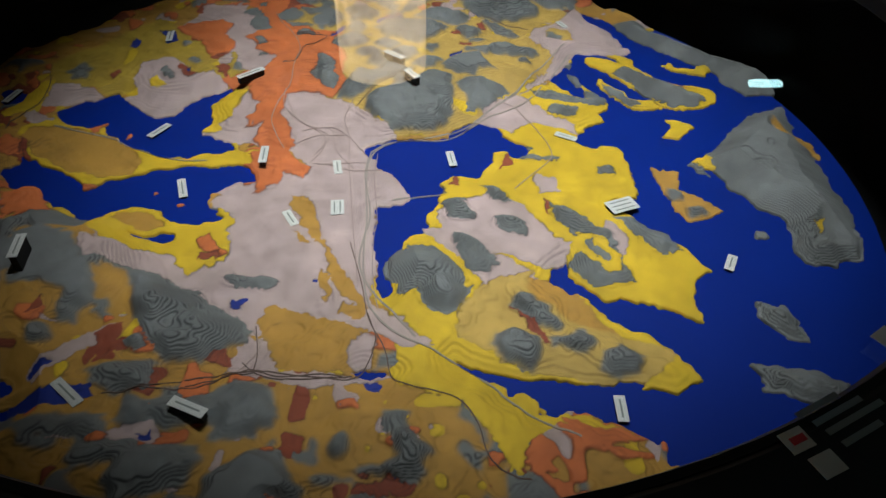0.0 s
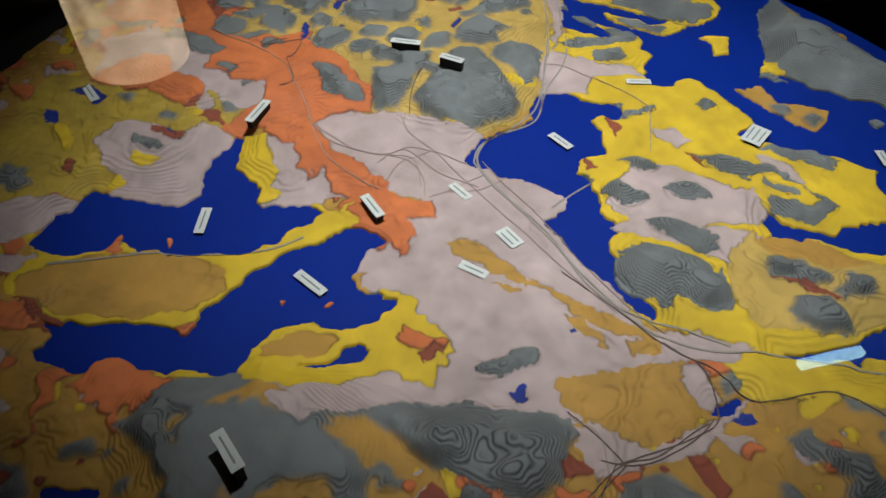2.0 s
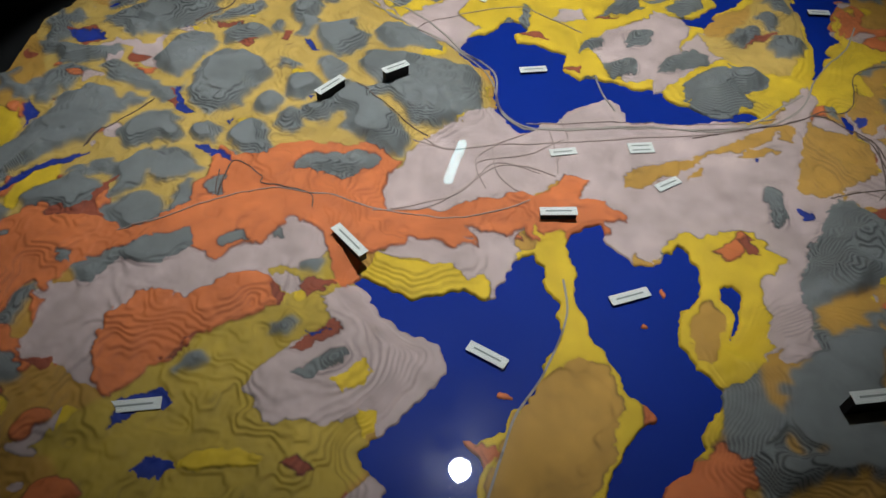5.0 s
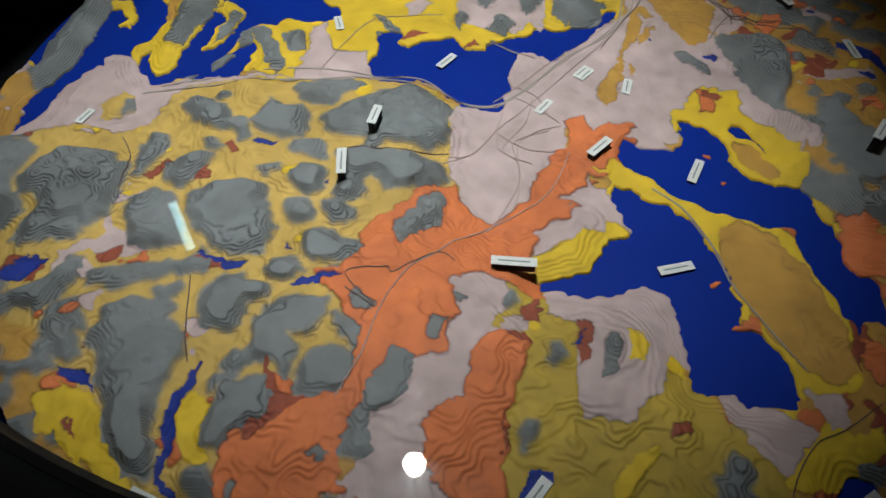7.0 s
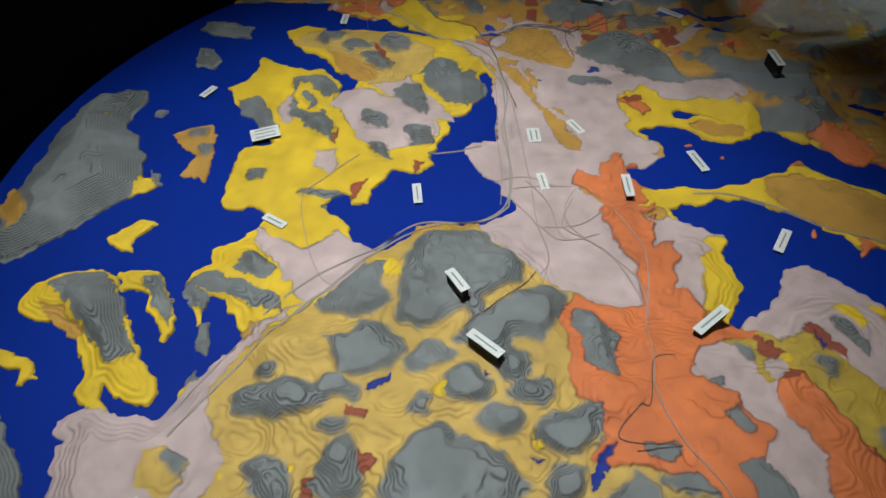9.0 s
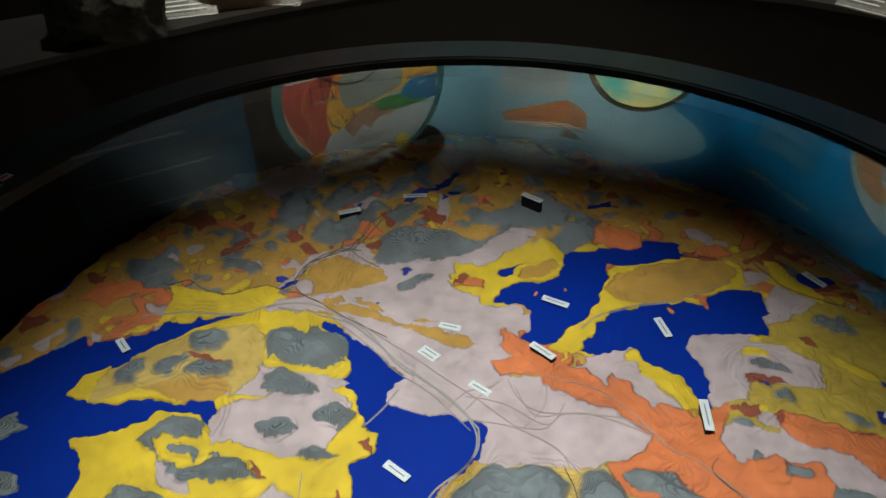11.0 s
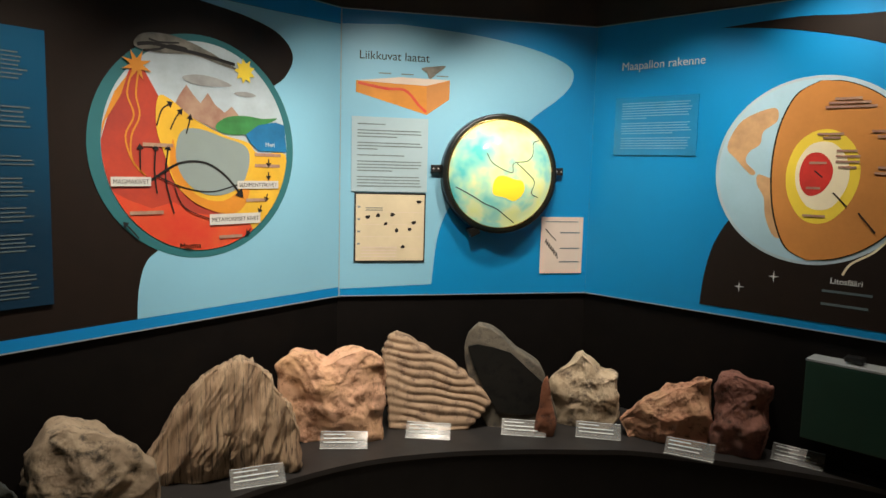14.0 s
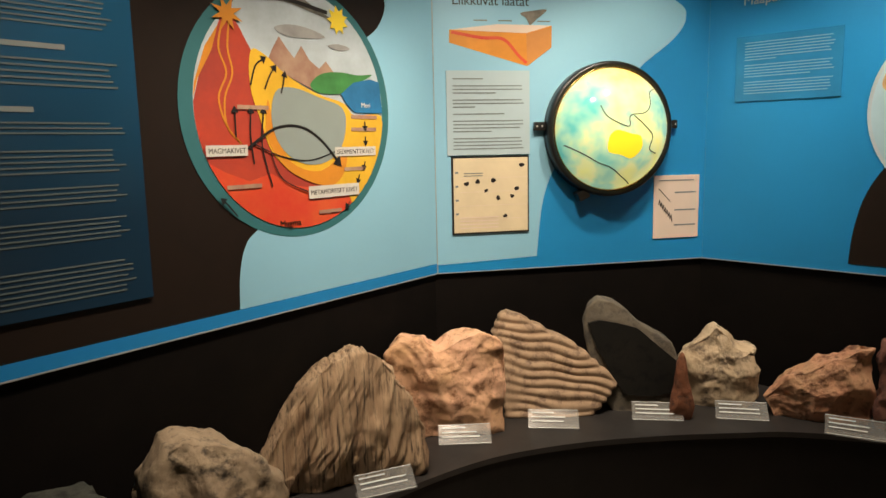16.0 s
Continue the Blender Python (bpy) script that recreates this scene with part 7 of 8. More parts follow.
for k in (-0.012, 0.008):
    stroke(left, "lava_vein", smooth_line([(-0.925 + k, 0.88), (-0.94 + 1.5 * k, 0.80), (-0.925 + k, 0.73), (-0.955 + k, 0.66), (-0.945, 0.58), (-0.90, 0.53)], 5), 0.006, ORANGE_P, 0.0044)
for line in ([(-0.92, 0.55), (-0.92, 0.62)], [(-0.862, 0.47), (-0.87, 0.55), (-0.865, 0.62)], [(-0.80, 0.40), (-0.83, 0.52), (-0.82, 0.62)], [(-0.86, 0.70), (-0.84, 0.755), (-0.815, 0.775)], [(-0.81, 0.69), (-0.79, 0.73), (-0.775, 0.75)], [(-0.75, 0.68), (-0.74, 0.71), (-0.735, 0.73)], [(-0.93, 0.32), (-0.96, 0.355), (-0.97, 0.365)], [(-0.395, 0.60), (-0.395, 0.585)], [(-0.395, 0.55), (-0.395, 0.535)], [(-0.40, 0.465), (-0.405, 0.45)], [(-0.43, 0.42), (-0.435, 0.405)], [(-0.48, 0.33), (-0.49, 0.32)]):
    arrow(left, smooth_line(line, 5) if len(line) > 2 else line, 0.005, BLACK_INK, 0.0075)
arrow(left, smooth_line([(-0.885, 0.515), (-0.78, 0.575), (-0.68, 0.58), (-0.60, 0.54), (-0.535, 0.475)], 6), 0.008, BLACK_INK, 0.0082)
stroke(left, "arc_line", smooth_line([(-0.86, 0.53), (-0.76, 0.49), (-0.65, 0.475), (-0.54, 0.50)], 6), 0.004, BLACK_INK, 0.0082)
stroke(left, "arc_line", smooth_line([(-0.80, 0.50), (-0.76, 0.42), (-0.66, 0.375)], 6), 0.004, BLACK_INK, 0.0082)
for text, u0, v0, u1, v1 in (("MAGMAKIVET", -1.022, 0.496, -0.884, 0.527), ("SEDIMENTTIKIVET", -0.540, 0.485, -0.348, 0.515), ("METAMORFISET KIVET", -0.660, 0.352, -0.436, 0.392)):
    print_on(left, "name_strip", rect(u0, v0, u1, v1), WHITE, 0.0088, label="white name strip")
    bm = letters(text, 0.022, 0.0003)
    wide = max(v.co.x for v in bm.verts)
    bm.transform(Matrix.Diagonal(((u1 - u0 - 0.014) / wide, 1.0, 1.0, 1.0)))
    part("lettering", bm, BLACK_INK, left, "", False, pose(u0 + 0.007, (v0 + v1) / 2 - 0.008, 0.0242))
writing(left, "Meri", -0.41, 0.648, 0.024, PALE_INK, 0.0075)
writing(left, "Magma", -0.78, 0.272, 0.030, DARK_PRINT, 0.0060)
for u0, u1, v in ((-0.91, -0.80, 0.63), (-0.46, -0.335, 0.61), (-0.46, -0.34, 0.568), (-0.50, -0.40, 0.435), (-0.96, -0.84, 0.40), (-0.62, -0.52, 0.30)):
    print_on(left, "caption_bar", rect(u0, v, u1, v + 0.012), MOUNT, 0.0075)
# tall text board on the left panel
NAVY_FADE = graded_board()
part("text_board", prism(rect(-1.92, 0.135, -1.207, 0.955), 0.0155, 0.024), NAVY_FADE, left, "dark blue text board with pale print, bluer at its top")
writing(left, "Kivilajit", -1.468, 0.998, 0.043, PALE_INK, 0.001)
for k, (v0, v1) in enumerate(((0.802, 0.888), (0.664, 0.733), (0.555, 0.590), (0.464, 0.526), (0.389, 0.439), (0.30, 0.36), (0.16, 0.25))):
    text_lines(left, -1.88, v0, -1.248, v1, max(3, int((v1 - v0) / 0.0115)), DIM_INK, 0.0105, 20 + k)
for v, u in ((0.898, -1.356), (0.752, -1.374), (0.608, -1.455)):
    print_on(left, "heading_bar", rect(-1.88, v, u, v + 0.012), GREY_INK, 0.0105)

# right panel: the structure of the earth
right = board("earth_structure_panel", B, RIGHT_DIR, 0.0, 2.2, STRONG_BLUE, "blue exhibition panel with a cut-open earth picture")
writing(right, "Maapallon rakenne", 0.149, 1.045, 0.052, PALE_INK, 0.001)
print_on(right, "dark_wedge", smooth_line([(0.60, 1.182), (0.9, 1.19), (1.25, 1.17), (2.19, 1.20)], 5) + smooth_line([(2.19, 0.7), (1.6, 0.9), (1.35, 1.01), (1.212, 1.055), (1.089, 1.094), (0.9, 1.14), (0.75, 1.165)], 5), DARK_PRINT)
part("text_plate", prism(rect(0.13, 0.665, 0.527, 0.922), 0.0155, 0.0195), material("clear blue plate", (0.02, 0.24, 0.50), 0.2), right, "clear plate with pale blue print")
text_lines(right, 0.165, 0.69, 0.50, 0.90, 19, SOFT_BLUE_INK, 0.0055, 40, (7, 13))
print_on(right, "night_field", smooth_line([(0.72, 0.45), (0.66, 0.36), (0.62, 0.27), (0.595, 0.15), (0.586, 0.035)], 5) + [(2.19, 0.035), (2.19, 0.62), (1.0, 0.55)], DARK_PRINT, 0.0007, label="black night sky field")
print_on(right, "globe_halo", ellipse(0.99, 0.608, 0.372, 0.357, 80), material("pale halo", (0.45, 0.58, 0.66), 0.6), 0.0015)
print_on(right, "earth_disc", ellipse(0.99, 0.608, 0.360, 0.346, 80), EARTH_OCEAN, 0.0022, label="pale blue ocean of the earth picture")
print_on(right, "continent", smooth_line([(0.66, 0.70), (0.70, 0.79), (0.76, 0.83), (0.84, 0.85), (0.85, 0.80), (0.80, 0.76), (0.79, 0.71), (0.75, 0.68), (0.74, 0.64), (0.78, 0.60), (0.76, 0.59), (0.70, 0.65)], 4, True), EARTH_LAND, 0.0029)
print_on(right, "continent", smooth_line([(0.79, 0.59), (0.83, 0.58), (0.865, 0.56), (0.86, 0.47), (0.88, 0.40), (0.89, 0.345), (0.86, 0.36), (0.83, 0.43), (0.82, 0.50), (0.79, 0.55)], 4, True), EARTH_LAND, 0.0029)
CUT = smooth_line([(1.0, 0.945), (0.92, 0.90), (0.87, 0.80), (0.848, 0.68), (0.848, 0.55), (0.87, 0.42), (0.92, 0.31), (1.0, 0.268)], 6)
print_on(right, "cut_line", [(u - 0.007, v) for u, v in CUT] + ellipse(0.99, 0.608, 0.352, 0.342, 40, -78, 78), DARK_PRINT, 0.0036)
print_on(right, "mantle", CUT + ellipse(0.99, 0.608, 0.348, 0.338, 40, -78, 78), MANTLE, 0.0043, label="orange mantle of the cut earth")
print_on(right, "outer_core", smooth_line([(0.985, 0.755), (0.925, 0.70), (0.898, 0.60), (0.915, 0.50), (0.975, 0.42), (1.06, 0.42), (1.13, 0.50), (1.155, 0.60), (1.13, 0.70), (1.06, 0.76)], 6, True), CORE_YELLOW, 0.005)
print_on(right, "pale_core", smooth_line([(0.985, 0.71), (0.945, 0.66), (0.932, 0.60), (0.945, 0.53), (0.99, 0.47), (1.06, 0.47), (1.105, 0.53), (1.12, 0.60), (1.10, 0.67), (1.05, 0.715)], 6, True), CORE_PALE, 0.0057)
print_on(right, "inner_core", smooth_line([(0.965, 0.66), (0.948, 0.61), (0.955, 0.55), (0.985, 0.515), (1.03, 0.53), (1.06, 0.58), (1.06, 0.63), (1.03, 0.67), (0.995, 0.678)], 5, True), CORE_RED, 0.0064, label="red inner core")
for u, v, w in ((1.05, 0.87, 0.09), (1.03, 0.855, 0.14), (1.02, 0.84, 0.17), (1.0, 0.742, 0.09), (1.02, 0.728, 0.06), (1.07, 0.68, 0.07), (1.07, 0.66, 0.08), (1.07, 0.64, 0.08), (1.08, 0.62, 0.06), (1.18, 0.75, 0.1), (1.2, 0.73, 0.08), (1.21, 0.62, 0.1), (1.2, 0.60, 0.11), (0.98, 0.635, 0.06), (0.975, 0.54, 0.05), (0.97, 0.435, 0.08)):
    print_on(right, "caption_bar", rect(u, v, u + w, v + 0.009), MOUNT, 0.0075)
for line in ([(1.0, 0.61), (1.03, 0.585)], [(1.07, 0.53), (1.12, 0.48)], [(1.16, 0.46), (1.22, 0.39)]):
    stroke(right, "pointer", line, 0.005, BLACK_INK, 0.0075)
for u, v in ((0.748, 0.132), (0.881, 0.19)):
    s4 = [(u + (0.022 if k % 2 == 0 else 0.004) * math.cos(k * math.pi / 4), v + (0.024 if k % 2 == 0 else 0.004) * math.sin(k * math.pi / 4)) for k in range(8)]
    print_on(right, "star", s4, PALE_INK, 0.0015)
writing(right, "Litosfääri", 1.085, 0.190, 0.030, PALE_INK, 0.0015)
for v, w in ((0.155, 0.17), (0.105, 0.16)):
    print_on(right, "caption_bar", rect(1.06, v, 1.06 + w, v + 0.009), DIM_INK, 0.0015)
stroke(right, "pointer", smooth_line([(1.125, 0.225), (1.15, 0.27), (1.22, 0.32), (1.27, 0.38)], 6), 0.008, CORE_PALE, 0.0015)
# dark brown boards above the panels
for name, o, d, u0, u1 in (("upper_board", A, (B - A).normalized(), 0.0, 1.198), ("upper_board", A, -LEFT_DIR, -2.6, 0.0), ("upper_board", B, RIGHT_DIR, 0.0, 2.2)):
    ob = thing(name, prism(rect(u0 + 0.002, 1.262, u1 - 0.002, CEIL - PANEL_LOW - 0.002), 0.001, 0.012), BROWN_WOOD, "dark brown board above the picture panels", "board", "upper boards")
    ob.matrix_basis = panel_frame(o, d)
# a dark green box on the wall at the bench
wb = empty("wall_box", panel_frame(B, RIGHT_DIR) @ pose(1.20, -0.40, 0.002), "dark green wall box with a pale top edge", "box")
part("body", box(0.30, 0.30, 0.10, 0.006, pose(0, 0.15, 0)), material("dark green lacquer", (0.012, 0.045, 0.03), 0.4), wb)
part("top_edge", box(0.30, 0.008, 0.10, 0.001, pose(0, 0.3045, 0)), STEEL_EDGE, wb, "pale top edge")
part("handle", box(0.06, 0.02, 0.05, 0.004, pose(0, 0.325, 0.02)), METAL, wb)

# ---- rocks on the bench ----


def rock_stuff(name, base, second, dark, scale, rough=0.85, stretch=(1, 1, 1), bump=0.012, tilt=0):
    """Raw stone: two tones, dark cracks and a coarse grain; stretch makes layers."""
    m = material(name, base, rough, vary=0.3, scale=scale, second=second)
    n, l = m.node_tree.nodes, m.node_tree.links
    p = n["Principled BSDF"]
    co, mp, vor, wav = n.new("ShaderNodeTexCoord"), n.new("ShaderNodeMapping"), n.new("ShaderNodeTexNoise"), n.new("ShaderNodeMapRange")
    mp.inputs["Scale"].default_value = stretch
    mp.inputs["Rotation"].default_value = (0, radians(tilt), 0)
    vor.inputs["Scale"].default_value, vor.inputs["Detail"].default_value, vor.inputs["Roughness"].default_value = 19, 9, 0.72
    l.new(co.outputs["Object"], mp.inputs["Vector"])
    l.new(mp.outputs["Vector"], vor.inputs["Vector"])
    for nn in list(n):
        if nn.bl_idname == "ShaderNodeTexNoise" and nn is not vor:
            l.new(mp.outputs["Vector"], nn.inputs["Vector"])
    wav.inputs["From Min"].default_value, wav.inputs["From Max"].default_value = 0.36, 0.50
    l.new(vor.outputs["Fac"], wav.inputs["Value"])
    mix = n.new("ShaderNodeMix")
    mix.data_type = "RGBA"
    mix.inputs[6].default_value = (*dark, 1)
    l.new(p.inputs["Base Color"].links[0].from_socket, mix.inputs[7])
    l.new(wav.outputs["Result"], mix.inputs[0])
    l.new(mix.outputs[2], p.inputs["Base Color"])
    bmp = n.new("ShaderNodeBump")
    bmp.inputs["Strength"].default_value, bmp.inputs["Distance"].default_value = 0.8, bump
    l.new(vor.outputs["Fac"], bmp.inputs["Height"])
    l.new(bmp.outputs["Normal"], p.inputs["Normal"])
    return m


def angular(outline, sharp):
    """The outline with its corners kept (sharp near 1) or rounded."""
    a = smooth_line(outline, 14, True)
    n = len(outline)
    b = [tuple(Vector(outline[i]).lerp(Vector(outline[(i + 1) % n]), k / 14)) for i in range(n) for k in range(14)]
    return [(p[0] * (1 - sharp) + q[0] * sharp, p[1] * (1 - sharp) + q[1] * sharp) for p, q in zip(a, b)]


def rock(name, place, outline, depth, mat, label, relief, round_off=0.5, lean=0.0, seed=0, rough=0.012, sharp=0.65):
    """A stone from its front outline (metres across and up), rounded to the back, with the relief pushed along its face."""
    eye = Vector((0.25, 0.45))
    d = (Vector(place) - eye).normalized()
    m = Matrix(((d.y, d.x, 0, place[0]), (-d.x, d.y, 0, place[1]), (0, 0, 1, SHELF_Z), (0, 0, 0, 1)))
    pts = angular(outline, sharp)
    cx, cz = sum(p[0] for p in pts) / len(pts), sum(p[1] for p in pts) / len(pts)
    bm = bmesh.new()
    layers = []
    # front face from its middle out to the edge, then round the side to the back
    for f in np.linspace(0.02, 0.975, 46):
        layers.append((f, -depth * 0.5 - depth * 0.22 * (1 - f ** 2) * round_off * 2))
    for k in range(0, 13):
        a = k / 12
        layers.append((1.0 - 0.35 * round_off * a ** 2.5, -depth * 0.46 + depth * 0.96 * a))
    layers.append((0.5, depth * 0.54))
    layers.append((0.03, depth * 0.55))
    rings = []
    for f, y in layers:
        ring = []
        for px, pz in pts:
            x, z = cx + (px - cx) * f, cz + (pz - cz) * f
            ring.append(bm.verts.new((x, y + lean * z, z)))
        rings.append(ring)
    n = len(pts)
    for p, r in zip(rings, rings[1:]):
        for k in range(n):
            bm.faces.new((p[k], p[(k + 1) % n], r[(k + 1) % n], r[k]))
    bm.faces.new(rings[0][::-1])
    bm.faces.new(rings[-1])
    bmesh.ops.recalc_face_normals(bm, faces=bm.faces)
    bm.normal_update()
    off = Vector((seed * 3.1, seed * 1.7, seed * 0.9))
    moves = []
    for v in bm.verts:
        c = v.co
        k = rough * (noise.fractal(c * 7 + off, 0.9, 2.1, 5) + 0.5 * (noise.noise(c * 22 + off)))
        moves.append(v.normal * (k + relief(c)))
    for v, mv in zip(bm.verts, moves):
        v.co += mv
        v.co.z = max(v.co.z, 0.0)
    me = mesh_of(name, bm, mat, True)
    ob = tagged(new(name, me), label, "rock", "rock samples on the bench")
    ob.matrix_basis = m
    return ob


def facets(c, s=9.0, k=0.02):
    """Broken planes and sharp ridges, as on split stone."""
    r = noise.ridged_multi_fractal(c * s * 0.62 + Vector((2.3, 5.1, 0.7)), 0.9, 2.2, 5, 0.95, 2.0)
    d = noise.voronoi(c * s * 0.8)[0]
    return k * (0.75 * (r - 1.25) - 0.9 * (d[1] - d[0] - 0.22)) - 0.004


GREY_STONE = rock_stuff("pale grey gneiss", (0.44, 0.34, 0.23), (0.27, 0.20, 0.135), (0.10, 0.08, 0.06), 9)
DARK_STONE = rock_stuff("dark green grey stone", (0.07, 0.075, 0.06), (0.035, 0.04, 0.035), (0.015, 0.015, 0.014), 9)
FOLIATED = rock_stuff("layered mica schist", (0.66, 0.48, 0.31), (0.40, 0.26, 0.16), (0.06, 0.038, 0.025), 7, stretch=(5.5, 1.4, 0.32), bump=0.02, tilt=22)
PEACH = rock_stuff("peach feldspar", (0.78, 0.46, 0.31), (0.62, 0.37, 0.20), (0.26, 0.12, 0.06), 8, bump=0.008)
RIPPLE = rock_stuff("rippled brown sandstone", (0.40, 0.28, 0.18), (0.30, 0.205, 0.13), (0.14, 0.09, 0.06), 14, bump=0.003)
SLATE = rock_stuff("polished black stone", (0.016, 0.015, 0.013), (0.010, 0.010, 0.009), (0.007, 0.007, 0.007), 6, rough=0.55, bump=0.002)
SLATE.node_tree.nodes["Principled BSDF"].inputs["Specular IOR Level"].default_value = 0.15
RIND = rock_stuff("grey brown rind", (0.15, 0.13, 0.095), (0.10, 0.085, 0.065), (0.05, 0.045, 0.04), 9, bump=0.006)
PALE = rock_stuff("pale buff stone", (0.66, 0.53, 0.37), (0.42, 0.32, 0.21), (0.16, 0.12, 0.09), 9, bump=0.008)
PINK_STONE = rock_stuff("pink and buff granite", (0.56, 0.34, 0.20), (0.54, 0.24, 0.15), (0.16, 0.07, 0.04), 8, bump=0.012)
DARK_RED = rock_stuff("dark red porphyry", (0.30, 0.135, 0.10), (0.19, 0.08, 0.06), (0.06, 0.03, 0.025), 9, bump=0.012)

rock("rock_sample", (-0.36, -1.14), [(-0.16, 0.0), (-0.19, 0.12), (-0.15, 0.26), (-0.06, 0.34), (0.04, 0.355), (0.10, 0.34), (0.15, 0.266), (0.18, 0.18), (0.18, 0.08), (0.16, -0.03)], 0.22, DARK_STONE, "dark greenish rough rock sample on the bench", lambda c: facets(c, 9, 0.03), seed=1)
rock("rock_sample", (-0.769, -1.180), [(-0.15, 0.135), (-0.135, 0.22), (-0.08, 0.335), (-0.026, 0.352), (0.103, 0.298), (0.203, 0.188), (0.221, 0.086), (0.188, -0.02), (0.0, -0.04), (-0.1, -0.02)], 0.22, GREY_STONE, "pale grey rounded gneiss sample on the bench", lambda c: facets(c, 11, 0.016), seed=2)
rock("rock_sample", (-1.357, -1.035), [(-0.37, -0.02), (-0.349, 0.07), (-0.236, 0.27), (-0.115, 0.405), (-0.027, 0.428), (0.055, 0.41), (0.115, 0.31), (0.185, 0.19), (0.2, 0.0), (0.04, -0.03), (-0.2, -0.03)], 0.24, FOLIATED, "large layered grey brown mica schist sample", lambda c: -0.009 * abs(math.sin(62 * (c.x - 0.42 * c.z) + 3 * noise.noise(c * 4))) * (0.7 + noise.noise(c * 11)) - 0.005 * abs(math.sin(150 * (c.x - 0.36 * c.z) + 4 * noise.noise(c * 9))) + facets(Vector((c.x * 2.4 - 0.9 * c.z, c.y * 1.5, c.z * 0.45)), 6, 0.024), seed=3, rough=0.007)
rock("rock_sample", (-1.791, -0.873), [(-0.283, 0.313), (-0.235, 0.365), (-0.16, 0.36), (-0.095, 0.325), (-0.02, 0.36), (0.055, 0.38), (0.135, 0.345), (0.165, 0.25), (0.155, 0.087), (0.15, -0.02), (-0.163, -0.02), (-0.26, 0.1)], 0.18, PEACH, "peach coloured feldspar sample with two humps", lambda c: facets(c, 8, 0.022), seed=4)
rock("rock_sample", (-2.014, -0.633), [(-0.181, 0.31), (-0.155, 0.37), (-0.128, 0.392), (0.0, 0.325), (0.13, 0.256), (0.22, 0.18), (0.289, 0.117), (0.247, 0.065), (0.188, 0.005), (0.02, -0.02), (-0.141, 0.0), (-0.16, 0.16)], 0.07, RIPPLE, "brown sandstone slab with ripple marks", lambda c: 0.0095 * abs(math.sin(92 * (c.z + 0.16 * c.x) + 2.2 * noise.noise(Vector((c.x * 7, 0, c.z * 7))))) , round_off=0.12, lean=0.28, seed=5, rough=0.003, sharp=1.0)
slate = rock("rock_sample", (-2.22, -0.36), [(-0.165, 0.33), (-0.15, 0.40), (-0.111, 0.434), (-0.05, 0.42), (0.0, 0.388), (0.06, 0.33), (0.164, 0.268), (0.21, 0.17), (0.248, 0.06), (0.22, -0.02), (-0.04, -0.02), (-0.125, 0.144)], 0.12, RIND, "black polished stone sample with a grey brown rind", lambda c: 0.0, round_off=0.2, lean=0.1, seed=6, rough=0.006)
part("polished_face", prism([(-0.147, 0.342), (-0.104, 0.354), (-0.04, 0.345), (0.039, 0.325), (0.149, 0.232), (0.187, 0.200), (0.19, 0.086), (0.104, 0.064), (-0.006, 0.068), (-0.061, 0.150), (-0.114, 0.249)], 0.0, 0.022, Matrix(((1, 0, 0, 0), (0, 1, 0.1, 0), (0, 0, 1, 0), (0, 0, 0, 1))) @ pose(0, -0.056, 0, 90)), SLATE, slate, "black polished cut face")
rock("rock_sample", (-2.419, -0.057), [(-0.14, 0.19), (-0.085, 0.245), (-0.03, 0.285), (0.004, 0.322), (0.05, 0.29), (0.085, 0.25), (0.16, 0.228), (0.174, 0.05), (0.12, -0.02), (-0.11, -0.02)], 0.16, PALE, "pale buff angular rock sample", lambda c: facets(c, 8, 0.022), seed=7)
rock("rock_sample", (-2.40, 0.30), [(-0.17, 0.07), (-0.10, 0.15), (0.02, 0.23), (0.10, 0.265), (0.187, 0.291), (0.197, 0.145), (0.185, -0.01), (0.0, -0.03), (-0.13, -0.01)], 0.16, PINK_STONE, "pink and buff broken granite sample", lambda c: facets(c, 9, 0.026), seed=8)
rock("rock_sample", (-2.380, 0.564), [(-0.055, 0.30), (-0.03, 0.325), (0.01, 0.332), (0.08, 0.315), (0.155, 0.300), (0.148, 0.16), (0.13, -0.02), (-0.055, -0.02), (-0.062, 0.15)], 0.13, DARK_RED, "dark red upright porphyry sample", lambda c: facets(c, 9, 0.026), seed=9)
# rust-red end of the black stone
rock("rock_sample", (-2.185, -0.175), [(-0.01, 0.0), (0.0, 0.10), (0.012, 0.21), (0.03, 0.25), (0.05, 0.16), (0.075, 0.05), (0.06, -0.01)], 0.08, rock_stuff("rusty stone", (0.28, 0.10, 0.05), (0.2, 0.08, 0.04), (0.08, 0.04, 0.03), 12), "rust red stone piece beside the black stone", lambda c: 0.0, seed=10, rough=0.006)

